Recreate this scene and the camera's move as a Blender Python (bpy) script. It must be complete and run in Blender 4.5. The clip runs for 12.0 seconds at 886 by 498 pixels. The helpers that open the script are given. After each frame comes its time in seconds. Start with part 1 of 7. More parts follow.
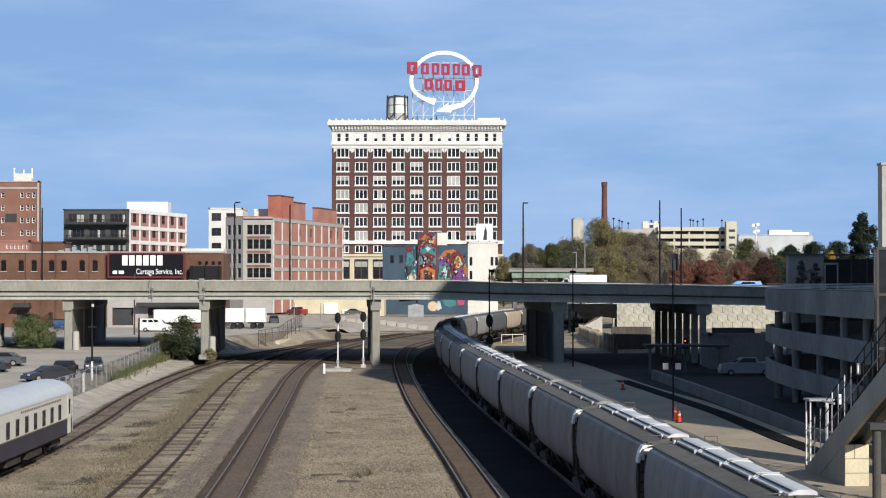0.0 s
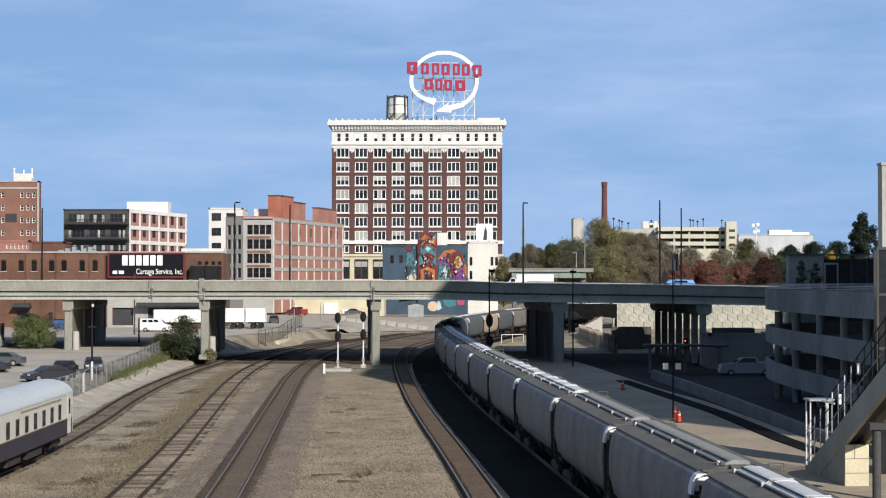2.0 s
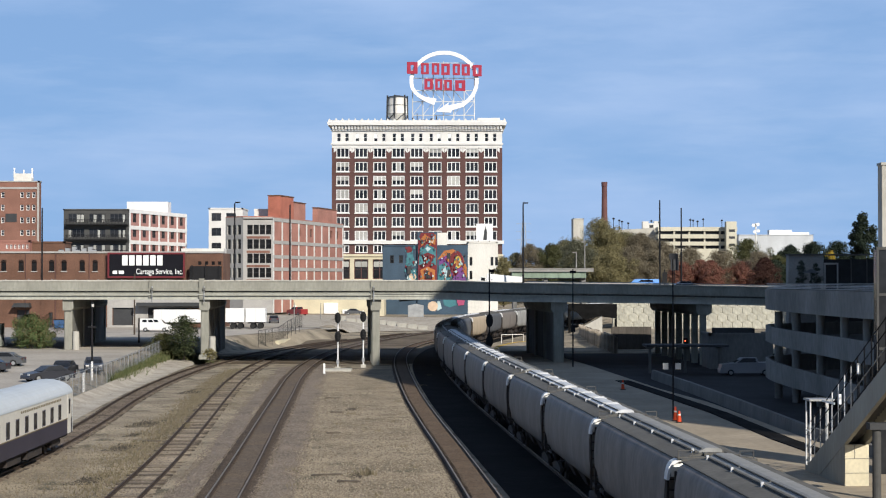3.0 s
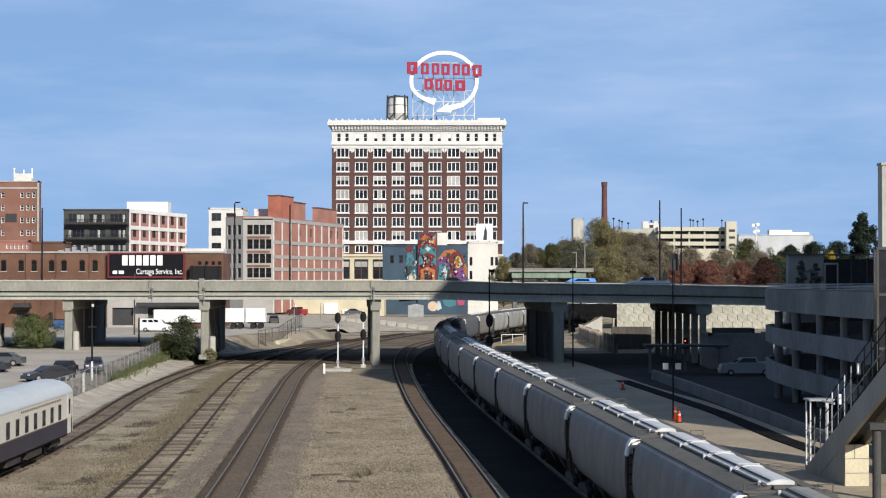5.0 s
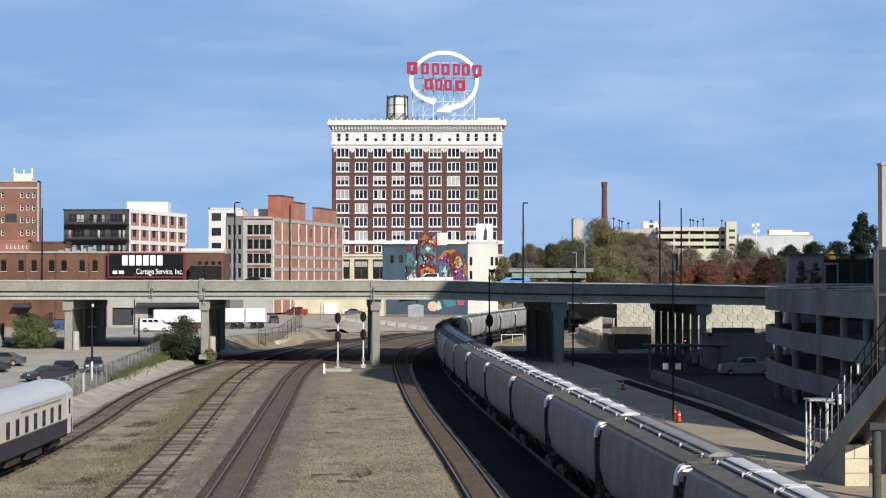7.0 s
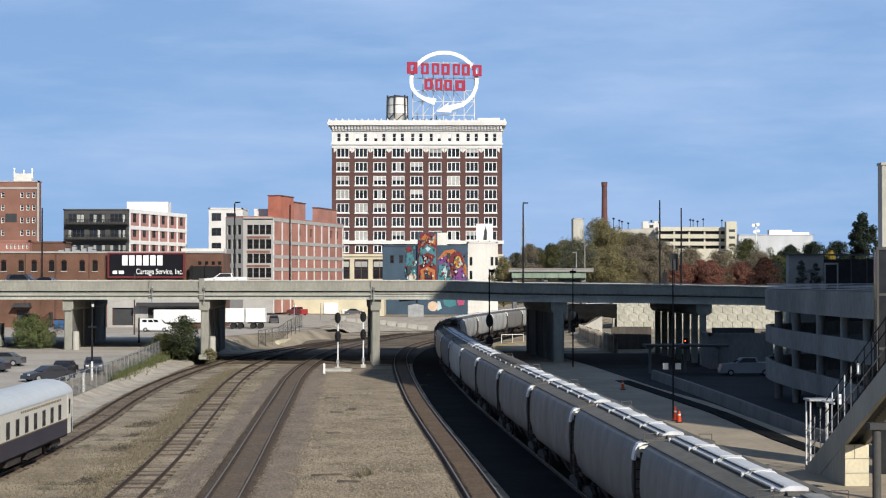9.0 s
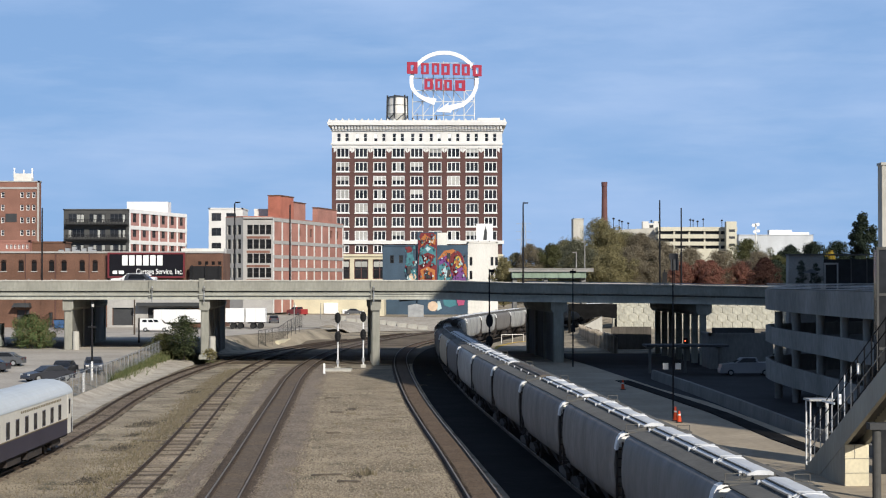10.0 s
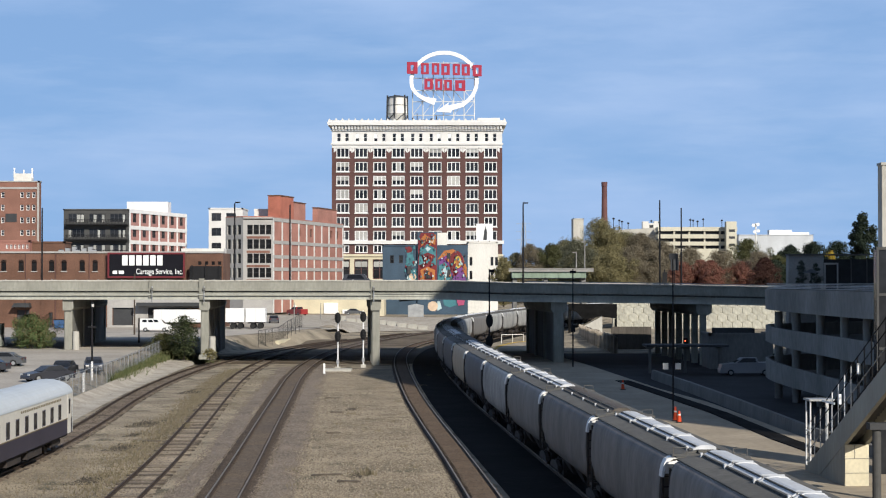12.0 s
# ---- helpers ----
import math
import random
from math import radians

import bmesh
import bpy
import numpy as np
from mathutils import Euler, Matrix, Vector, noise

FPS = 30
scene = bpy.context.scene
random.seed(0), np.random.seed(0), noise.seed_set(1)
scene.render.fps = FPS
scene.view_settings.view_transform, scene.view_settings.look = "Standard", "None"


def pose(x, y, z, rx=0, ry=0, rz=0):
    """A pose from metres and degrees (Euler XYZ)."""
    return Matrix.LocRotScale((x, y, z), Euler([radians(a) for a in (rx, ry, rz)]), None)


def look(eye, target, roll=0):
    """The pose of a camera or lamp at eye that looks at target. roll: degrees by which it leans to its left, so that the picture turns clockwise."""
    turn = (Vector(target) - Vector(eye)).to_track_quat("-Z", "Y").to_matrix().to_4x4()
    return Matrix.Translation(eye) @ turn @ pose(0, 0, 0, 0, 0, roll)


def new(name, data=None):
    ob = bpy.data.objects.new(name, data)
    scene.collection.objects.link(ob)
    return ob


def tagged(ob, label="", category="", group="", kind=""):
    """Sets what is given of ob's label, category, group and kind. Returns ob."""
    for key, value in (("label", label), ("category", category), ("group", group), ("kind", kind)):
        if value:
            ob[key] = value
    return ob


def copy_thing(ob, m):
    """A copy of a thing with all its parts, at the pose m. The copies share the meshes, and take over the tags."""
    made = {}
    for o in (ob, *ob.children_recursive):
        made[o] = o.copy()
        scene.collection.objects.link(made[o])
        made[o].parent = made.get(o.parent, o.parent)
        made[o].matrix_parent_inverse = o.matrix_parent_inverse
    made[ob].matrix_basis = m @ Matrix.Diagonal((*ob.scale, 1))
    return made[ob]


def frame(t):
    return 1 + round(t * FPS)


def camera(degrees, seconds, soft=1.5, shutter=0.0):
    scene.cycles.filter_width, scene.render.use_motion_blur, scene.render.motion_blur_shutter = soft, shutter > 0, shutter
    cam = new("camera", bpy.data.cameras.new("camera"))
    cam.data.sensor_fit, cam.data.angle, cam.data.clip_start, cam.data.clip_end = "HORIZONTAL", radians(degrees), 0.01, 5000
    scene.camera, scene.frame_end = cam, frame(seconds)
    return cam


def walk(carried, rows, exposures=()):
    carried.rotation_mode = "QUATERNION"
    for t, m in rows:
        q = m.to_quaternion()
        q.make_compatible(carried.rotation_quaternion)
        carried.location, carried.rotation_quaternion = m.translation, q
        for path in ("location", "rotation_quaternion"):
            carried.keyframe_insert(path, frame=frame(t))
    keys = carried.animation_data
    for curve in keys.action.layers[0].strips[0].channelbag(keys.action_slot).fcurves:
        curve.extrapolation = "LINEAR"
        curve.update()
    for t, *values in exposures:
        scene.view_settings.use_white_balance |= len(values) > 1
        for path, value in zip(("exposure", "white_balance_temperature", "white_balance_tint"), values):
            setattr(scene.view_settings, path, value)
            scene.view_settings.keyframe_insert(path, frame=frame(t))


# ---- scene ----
cam = camera(28.4, 12.0, soft=1.15)
EYE = pose(0, 0, 10.3, 90.91, 0, 0)
walk(cam, [(0.0, EYE), (12.0, EYE)], exposures=[(0.0, 0.37), (12.0, 0.37)])

# ---------------------------------------------------------------- light
SUN_EL, SUN_AZ = radians(30), radians(151)  # azimuth clockwise from the view direction (+y)
world = bpy.data.worlds.new("sky")
scene.world = world
world.use_nodes = True
wn, wl = world.node_tree.nodes, world.node_tree.links
bg = wn["Background"]
sky = wn.new("ShaderNodeTexSky")
sky.sky_type = 'NISHITA'
sky.sun_disc = False
sky.sun_elevation, sky.sun_rotation = SUN_EL, SUN_AZ
sky.air_density, sky.dust_density, sky.ozone_density = 1.0, 0.3, 2.5
tc = wn.new("ShaderNodeTexCoord")
# deep clear blue, paler towards the horizon, mixed over the physical sky
sep = wn.new("ShaderNodeSeparateXYZ")
wl.new(tc.outputs["Generated"], sep.inputs["Vector"])
grad = wn.new("ShaderNodeValToRGB")
for e, p, c in ((grad.color_ramp.elements[0], 0.0, (2.2, 4.1, 7.4, 1)), (grad.color_ramp.elements[1], 0.17, (2.15, 3.75, 6.7, 1))):
    e.position, e.color = p, c
for p, c in ((0.34, (0.48, 1.05, 2.3, 1)), (0.6, (0.2, 0.47, 1.12, 1)), (1.0, (0.14, 0.36, 0.9, 1))):
    grad.color_ramp.elements.new(p).color = c
wl.new(sep.outputs["Z"], grad.inputs["Fac"])
base = wn.new("ShaderNodeMix")
base.data_type = 'RGBA'
base.inputs["Factor"].default_value = 0.93
wl.new(sky.outputs["Color"], base.inputs["A"])
wl.new(grad.outputs["Color"], base.inputs["B"])


def cloud(scale, stretch, lo, hi, most, prev, colour):
    mp = wn.new("ShaderNodeMapping")
    mp.inputs["Scale"].default_value = (2.2, 2.2, stretch)
    mp.inputs["Rotation"].default_value = (0, radians(-5), 0)
    cl = wn.new("ShaderNodeTexNoise")
    cl.inputs["Scale"].default_value, cl.inputs["Detail"].default_value, cl.inputs["Roughness"].default_value = scale, 7, 0.55
    ramp = wn.new("ShaderNodeValToRGB")
    ramp.color_ramp.elements[0].position, ramp.color_ramp.elements[1].position = lo, hi
    ramp.color_ramp.elements[0].color, ramp.color_ramp.elements[1].color = (0, 0, 0, 1), (most, most, most, 1)
    mix = wn.new("ShaderNodeMix")
    mix.data_type = 'RGBA'
    mix.inputs["B"].default_value = (*colour, 1)
    wl.new(tc.outputs["Generated"], mp.inputs["Vector"])
    wl.new(mp.outputs["Vector"], cl.inputs["Vector"])
    wl.new(cl.outputs["Fac"], ramp.inputs["Fac"])
    wl.new(ramp.outputs["Color"], mix.inputs["Factor"])
    wl.new(prev, mix.inputs["A"])
    return mix.outputs["Result"]


c1 = cloud(2.2, 9.0, 0.4, 0.72, 0.85, base.outputs["Result"], (3.9, 5.4, 8.2))
c2 = cloud(5.0, 15.0, 0.5, 0.8, 0.35, c1, (4.6, 6.0, 8.4))
wl.new(c2, bg.inputs["Color"])
bg.inputs["Strength"].default_value = 0.083
sun = new("sun", bpy.data.lights.new("sun", 'SUN'))
sun.data.energy, sun.data.angle, sun.data.color = 4.1, radians(0.53), (1.0, 0.94, 0.85)
SUN_DIR = Vector((math.sin(SUN_AZ) * math.cos(SUN_EL), math.cos(SUN_AZ) * math.cos(SUN_EL), math.sin(SUN_EL)))
sun.matrix_world = look(SUN_DIR * 100, (0, 0, 0))


# ---------------------------------------------------------------- materials
def material(name, col, rough=0.8, metal=0.0, var=0.18, scale=1.0, fine=12.0, bump=0.15, col2=None, spec=0.4, rand=0.0,
             streak=0.0, patches=None):
    """Base colour with broad stains and fine grain; rand varies it from object to object; streak draws stains out downwards."""
    m = bpy.data.materials.new(name)
    m.use_nodes = True
    n, l = m.node_tree.nodes, m.node_tree.links
    b = n["Principled BSDF"]
    b.inputs["Roughness"].default_value, b.inputs["Metallic"].default_value = rough, metal
    b.inputs["Specular IOR Level"].default_value = spec
    geo = n.new("ShaderNodeTexCoord")
    vec = geo.outputs["Object"]
    if streak:
        sm = n.new("ShaderNodeMapping")
        sm.inputs["Scale"].default_value = (1, 1, 1 - streak)
        l.new(vec, sm.inputs["Vector"])
        vec = sm.outputs["Vector"]
    big, small = n.new("ShaderNodeTexNoise"), n.new("ShaderNodeTexNoise")
    big.inputs["Scale"].default_value, big.inputs["Detail"].default_value = scale, 5
    small.inputs["Scale"].default_value, small.inputs["Detail"].default_value = fine, 4
    for t in (big, small):
        l.new(vec, t.inputs["Vector"])
    r1 = n.new("ShaderNodeValToRGB")
    c2 = col2 or tuple(c * (1 - 2.2 * var) for c in col)
    r1.color_ramp.elements[0].position, r1.color_ramp.elements[1].position = 0.32, 0.66
    r1.color_ramp.elements[0].color, r1.color_ramp.elements[1].color = (*c2, 1), (*col, 1)
    l.new(big.outputs["Fac"], r1.inputs["Fac"])
    mr = n.new("ShaderNodeMapRange")
    mr.inputs["From Min"].default_value, mr.inputs["From Max"].default_value = 0.3, 0.7
    mr.inputs["To Min"].default_value, mr.inputs["To Max"].default_value = 1 - var, 1 + var
    l.new(small.outputs["Fac"], mr.inputs["Value"])
    mul = n.new("ShaderNodeMix")
    mul.data_type, mul.blend_type = 'RGBA', 'MULTIPLY'
    mul.inputs["Factor"].default_value = 1
    l.new(r1.outputs["Color"], mul.inputs["A"])
    l.new(mr.outputs["Result"], mul.inputs["B"])
    out = mul.outputs["Result"]
    if patches:
        pn, pr, pm = n.new("ShaderNodeTexNoise"), n.new("ShaderNodeValToRGB"), n.new("ShaderNodeMix")
        pn.inputs["Scale"].default_value, pn.inputs["Detail"].default_value = 0.33, 8
        l.new(vec, pn.inputs["Vector"])
        pr.color_ramp.elements[0].position, pr.color_ramp.elements[1].position = 0.55, 0.66
        l.new(pn.outputs["Fac"], pr.inputs["Fac"])
        pm.data_type = 'RGBA'
        pm.inputs["B"].default_value = (*patches, 1)
        l.new(pr.outputs["Color"], pm.inputs["Factor"])
        l.new(out, pm.inputs["A"])
        out = pm.outputs["Result"]
    if rand:
        oi, mr2, m2 = n.new("ShaderNodeObjectInfo"), n.new("ShaderNodeMapRange"), n.new("ShaderNodeMix")
        mr2.inputs["To Min"].default_value, mr2.inputs["To Max"].default_value = 1 - rand, 1 + rand
        l.new(oi.outputs["Random"], mr2.inputs["Value"])
        m2.data_type, m2.blend_type = 'RGBA', 'MULTIPLY'
        m2.inputs["Factor"].default_value = 1
        l.new(out, m2.inputs["A"])
        l.new(mr2.outputs["Result"], m2.inputs["B"])
        out = m2.outputs["Result"]
    l.new(out, b.inputs["Base Color"])
    if bump:
        bp = n.new("ShaderNodeBump")
        bp.inputs["Strength"].default_value, bp.inputs["Distance"].default_value = bump, 0.05
        l.new(small.outputs["Fac"], bp.inputs["Height"])
        l.new(bp.outputs["Normal"], b.inputs["Normal"])
    return m


def glass(name, col=(0.03, 0.032, 0.036), rough=0.1, rand=0.6):
    m = material(name, col, rough, 0.0, 0.2, 0.3, 2.0, 0.0, spec=0.3, rand=rand)
    return m


M = {}
M["gravel"] = material("gravel", (0.36, 0.305, 0.22), 0.95, var=0.25, scale=0.2, fine=14.0, bump=0.9, col2=(0.16, 0.132, 0.095), patches=(0.10, 0.088, 0.06))
M["ballast_main"] = material("ballast_main", (0.14, 0.108, 0.08), 0.95, spec=0.1, var=0.3, scale=0.3, fine=3.0, bump=0.6, col2=(0.10, 0.085, 0.075))
M["ballast"] = material("ballast", (0.085, 0.066, 0.051), 0.95, spec=0.1, var=0.3, scale=0.3, fine=3.0, bump=0.6, col2=(0.065, 0.052, 0.043))
# near-black ballast with the train's shadow put into the colour
M["ballast_shaded"] = material("ballast_shaded", (0.013, 0.0125, 0.0125), 0.95, spec=0.08, var=0.3, scale=0.3, fine=3.0, bump=0.6)
M["infill"] = material("infill", (0.135, 0.096, 0.066), 0.95, spec=0.1, var=0.25, scale=0.4, fine=3.0, bump=0.5, col2=(0.10, 0.07, 0.05))
M["ballast_grey"] = material("ballast_grey", (0.235, 0.197, 0.162), 0.95, spec=0.1, var=0.3, scale=0.35, fine=7.0, bump=0.8, col2=(0.135, 0.113, 0.097))
M["ballast_tan"] = material("ballast_tan", (0.36, 0.30, 0.222), 0.95, spec=0.1, var=0.3, scale=0.35, fine=7.0, bump=0.8, col2=(0.24, 0.198, 0.15))
M["ballast_brown"] = material("ballast_brown", (0.23, 0.185, 0.135), 0.95, var=0.3, scale=0.3, fine=3.0, bump=0.6, col2=(0.12, 0.09, 0.065))
M["throat"] = material("throat", (0.165, 0.135, 0.10), 0.95, spec=0.1, var=0.25, scale=0.12, fine=2.0, bump=0.5, col2=(0.095, 0.075, 0.056))
M["asphalt"] = material("asphalt", (0.42, 0.38, 0.325), 0.9, var=0.12, scale=0.15, fine=3.0, bump=0.2)
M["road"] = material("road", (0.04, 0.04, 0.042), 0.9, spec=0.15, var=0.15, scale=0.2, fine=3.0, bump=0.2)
M["pale_gravel"] = material("pale_gravel", (0.44, 0.395, 0.325), 0.95, var=0.22, scale=0.5, fine=5.0, bump=0.6, col2=(0.30, 0.265, 0.215))
M["paving"] = material("paving", (0.36, 0.30, 0.22), 0.9, var=0.12, scale=0.2, fine=2.0, bump=0.2)
M["concrete"] = material("concrete", (0.36, 0.35, 0.295), 0.85, var=0.08, scale=0.35, fine=4.0, bump=0.15, streak=0.7)
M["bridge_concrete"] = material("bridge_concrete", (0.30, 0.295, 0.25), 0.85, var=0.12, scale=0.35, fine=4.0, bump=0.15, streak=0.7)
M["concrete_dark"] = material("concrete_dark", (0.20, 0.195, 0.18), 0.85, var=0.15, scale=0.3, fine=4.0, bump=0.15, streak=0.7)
M["garage_concrete"] = material("garage_concrete", (0.27, 0.262, 0.24), 0.85, var=0.15, scale=0.3, fine=4.0, bump=0.15, streak=0.7)
M["concrete_light"] = material("concrete_light", (0.50, 0.48, 0.42), 0.85, var=0.1, scale=0.3, fine=4.0, bump=0.15, streak=0.7)
M["wall_panel"] = material("wall_panel", (0.45, 0.435, 0.36), 0.85, var=0.12, scale=0.5, fine=4.0, bump=0.15, streak=0.6, rand=0.1)
M["cream_concrete"] = material("cream_concrete", (0.56, 0.53, 0.42), 0.85, var=0.08, scale=0.3, fine=4.0, bump=0.1, streak=0.7)
M["steel_paint"] = material("steel_paint", (0.44, 0.44, 0.38), 0.6, var=0.12, scale=0.25, fine=3.0, bump=0.05, streak=0.5)
M["rail"] = material("rail", (0.085, 0.06, 0.044), 0.7, 0.4, 0.2, 1.0, 6.0, 0.1)
M["rail_head"] = material("rail_head", (0.30, 0.26, 0.22), 0.55, 0.6, 0.1, 1.0, 6.0, 0.0)
M["tie"] = material("tie", (0.115, 0.094, 0.074), 0.95, var=0.2, scale=2.0, fine=12.0, bump=0.3, rand=0.35)
M["dark_metal"] = material("dark_metal", (0.018, 0.018, 0.02), 0.75, 0.0, 0.2, 1.0, 6.0, 0.05, spec=0.15)
# near-black without sheen; the dark mass's shade is put into it
M["shade_black"] = material("shade_black", (0.012, 0.012, 0.012), 0.95, 0.0, 0.2, 1.0, 6.0, 0.05, spec=0.05)
M["galv"] = material("galv", (0.42, 0.43, 0.43), 0.5, 0.5, 0.12, 1.0, 6.0, 0.05)
M["brick_dark"] = material("brick_dark", (0.118, 0.06, 0.053), 0.9, var=0.15, scale=0.15, fine=5.0, bump=0.1)
M["brick_chimney"] = material("brick_chimney", (0.155, 0.072, 0.066), 0.9, var=0.15, scale=0.15, fine=5.0, bump=0.1)
M["brick_red"] = material("brick_red", (0.41, 0.195, 0.15), 0.9, var=0.14, scale=0.2, fine=5.0, bump=0.1)
M["brick_brown"] = material("brick_brown", (0.165, 0.086, 0.057), 0.9, var=0.18, scale=0.2, fine=5.0, bump=0.1)
M["brick_pink"] = material("brick_pink", (0.42, 0.225, 0.195), 0.9, var=0.1, scale=0.2, fine=5.0, bump=0.1)
M["brick_block"] = material("brick_block", (0.26, 0.13, 0.095), 0.9, var=0.15, scale=0.2, fine=5.0, bump=0.1)
M["painted_brick"] = material("painted_brick", (0.43, 0.15, 0.10), 0.85, var=0.12, scale=0.3, fine=5.0, bump=0.1)
M["terracotta"] = material("terracotta", (0.69, 0.68, 0.645), 0.6, var=0.06, scale=0.3, fine=5.0, bump=0.05)
M["cream"] = material("cream", (0.62, 0.56, 0.40), 0.75, var=0.08, scale=0.3, fine=5.0, bump=0.05)
M["white_paint"] = material("white_paint", (0.80, 0.80, 0.78), 0.55, var=0.05, scale=0.5, fine=5.0, bump=0.03)
M["white_wall"] = material("white_wall", (0.72, 0.70, 0.64), 0.8, var=0.08, scale=0.2, fine=4.0, bump=0.05, streak=0.6)
# white taken to blue-grey; half shade is put into the colour
M["hall_white_shaded"] = material("hall_white_shaded", (0.53, 0.55, 0.56), 0.8, var=0.1, scale=0.2, fine=4.0, bump=0.03, streak=0.6)
M["grey_frame"] = material("grey_frame", (0.40, 0.385, 0.36), 0.85, var=0.08, scale=0.3, fine=4.0, bump=0.05)
M["grey_wall"] = material("grey_wall", (0.30, 0.29, 0.27), 0.85, var=0.1, scale=0.3, fine=4.0, bump=0.05)
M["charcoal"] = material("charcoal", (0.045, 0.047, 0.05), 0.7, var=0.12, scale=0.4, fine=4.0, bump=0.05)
M["grey_dark"] = material("grey_dark", (0.075, 0.075, 0.072), 0.8, var=0.12, scale=0.3, fine=4.0, bump=0.05)
M["black"] = material("black", (0.012, 0.012, 0.013), 0.6, spec=0.25, var=0.1, scale=0.6, fine=4.0, bump=0.02)
M["maroon"] = material("maroon", (0.14, 0.015, 0.02), 0.6, var=0.08, scale=0.5, fine=4.0, bump=0.02)
M["navy_wall"] = material("navy_wall", (0.05, 0.085, 0.125), 0.85, var=0.15, scale=0.2, fine=4.0, bump=0.05)
M["red_sign"] = material("red_sign", (0.36, 0.02, 0.05), 0.5, var=0.06, scale=1.0, fine=5.0, bump=0.0)
M["white_sign"] = material("white_sign", (0.86, 0.86, 0.84), 0.5, var=0.03, scale=0.6, fine=5.0, bump=0.0)
M["glass"] = glass("glass")
M["glass_dark"] = glass("glass_dark", (0.012, 0.011, 0.010), 0.3, 0.5)
M["old_window"] = material("old_window", (0.03, 0.02, 0.017), 0.8, var=0.2, scale=0.6, fine=4.0, bump=0.0, spec=0.2)
M["blind"] = material("blind", (0.40, 0.40, 0.37), 0.6, var=0.1, scale=0.5, fine=3.0, bump=0.0, rand=0.25)
M["roofing"] = material("roofing", (0.30, 0.29, 0.28), 0.9, var=0.15, scale=0.2, fine=4.0, bump=0.1)
M["orange"] = material("orange", (0.66, 0.07, 0.014), 0.5, var=0.06, scale=2.0, fine=8.0, bump=0.0)
M["yellow"] = material("yellow", (0.65, 0.42, 0.06), 0.8, var=0.2, scale=1.0, fine=8.0, bump=0.1)
M["tyre"] = material("tyre", (0.02, 0.02, 0.02), 0.9, var=0.1, scale=2.0, fine=9.0, bump=0.0)
M["bark"] = material("bark", (0.09, 0.07, 0.055), 0.95, var=0.2, scale=1.5, fine=9.0, bump=0.4)


# ---------------------------------------------------------------- mesh helpers
class Shape:
    """Collects faces of one mesh."""

    def __init__(self):
        self.v, self.f = [], []

    def add(self, verts, faces, m=None):
        k = len(self.v)
        self.v += [tuple(m @ Vector(p)) if m else tuple(p) for p in verts]
        self.f += [tuple(i + k for i in f) for f in faces]
        return self

    def box(self, x0, y0, z0, x1, y1, z1, m=None):
        return self.add([(x0, y0, z0), (x1, y0, z0), (x1, y1, z0), (x0, y1, z0), (x0, y0, z1), (x1, y0, z1), (x1, y1, z1), (x0, y1, z1)],
                        [(3, 2, 1, 0), (4, 5, 6, 7), (0, 1, 5, 4), (1, 2, 6, 5), (2, 3, 7, 6), (3, 0, 4, 7)], m)

    def prism(self, poly, z0, z1, m=None):
        n = len(poly)
        return self.add([(x, y, z0) for x, y in poly] + [(x, y, z1) for x, y in poly],
                        [tuple(range(n))[::-1], tuple(range(n, 2 * n))] + [(i, (i + 1) % n, n + (i + 1) % n, n + i) for i in range(n)], m)

    def slab(self, poly, y0, y1, m=None):
        """A polygon in x and z, from y0 to y1."""
        n = len(poly)
        return self.add([(x, y0, z) for x, z in poly] + [(x, y1, z) for x, z in poly],
                        [tuple(range(n)), tuple(range(n, 2 * n))[::-1]] + [((i + 1) % n, i, n + i, n + (i + 1) % n) for i in range(n)], m)

    def tube(self, a, b, r0, r1=None, n=8, m=None):
        a, b = Vector(a), Vector(b)
        r1 = r0 if r1 is None else r1
        w = (b - a).normalized()
        u = w.orthogonal().normalized()
        t = w.cross(u)
        ring = [(math.cos(2 * math.pi * i / n), math.sin(2 * math.pi * i / n)) for i in range(n)]
        vs = [a + (u * c + t * s) * r0 for c, s in ring] + [b + (u * c + t * s) * r1 for c, s in ring]
        return self.add(vs, [tuple(range(n))[::-1], tuple(range(n, 2 * n))] + [(i, (i + 1) % n, n + (i + 1) % n, n + i) for i in range(n)], m)

    def loft(self, rings, caps=True, m=None):
        n = len(rings[0])
        fs = []
        for k in range(len(rings) - 1):
            fs += [(k * n + i, k * n + (i + 1) % n, (k + 1) * n + (i + 1) % n, (k + 1) * n + i) for i in range(n)]
        if caps:
            fs += [tuple(range(n))[::-1], tuple(range((len(rings) - 1) * n, len(rings) * n))]
        return self.add([p for r in rings for p in r], fs, m)

    def sweep(self, line, profile, caps=True):
        """A closed profile of (sideways to the right, up) along a line of (x, y, z) on the ground plan."""
        rings = []
        for i, p in enumerate(line):
            a, b = Vector(line[max(i - 1, 0)]), Vector(line[min(i + 1, len(line) - 1)])
            d = (b - a)
            d.z = 0
            d.normalize()
            r = Vector((d.y, -d.x, 0))
            rings.append([Vector(p) + r * s + Vector((0, 0, h)) for s, h in profile])
        return self.loft(rings, caps)

    def mesh(self, name):
        me = bpy.data.meshes.new(name)
        me.from_pydata(self.v, [], self.f)
        bm = bmesh.new()
        bm.from_mesh(me)
        bmesh.ops.recalc_face_normals(bm, faces=bm.faces)
        bm.to_mesh(me)
        bm.free()
        return me


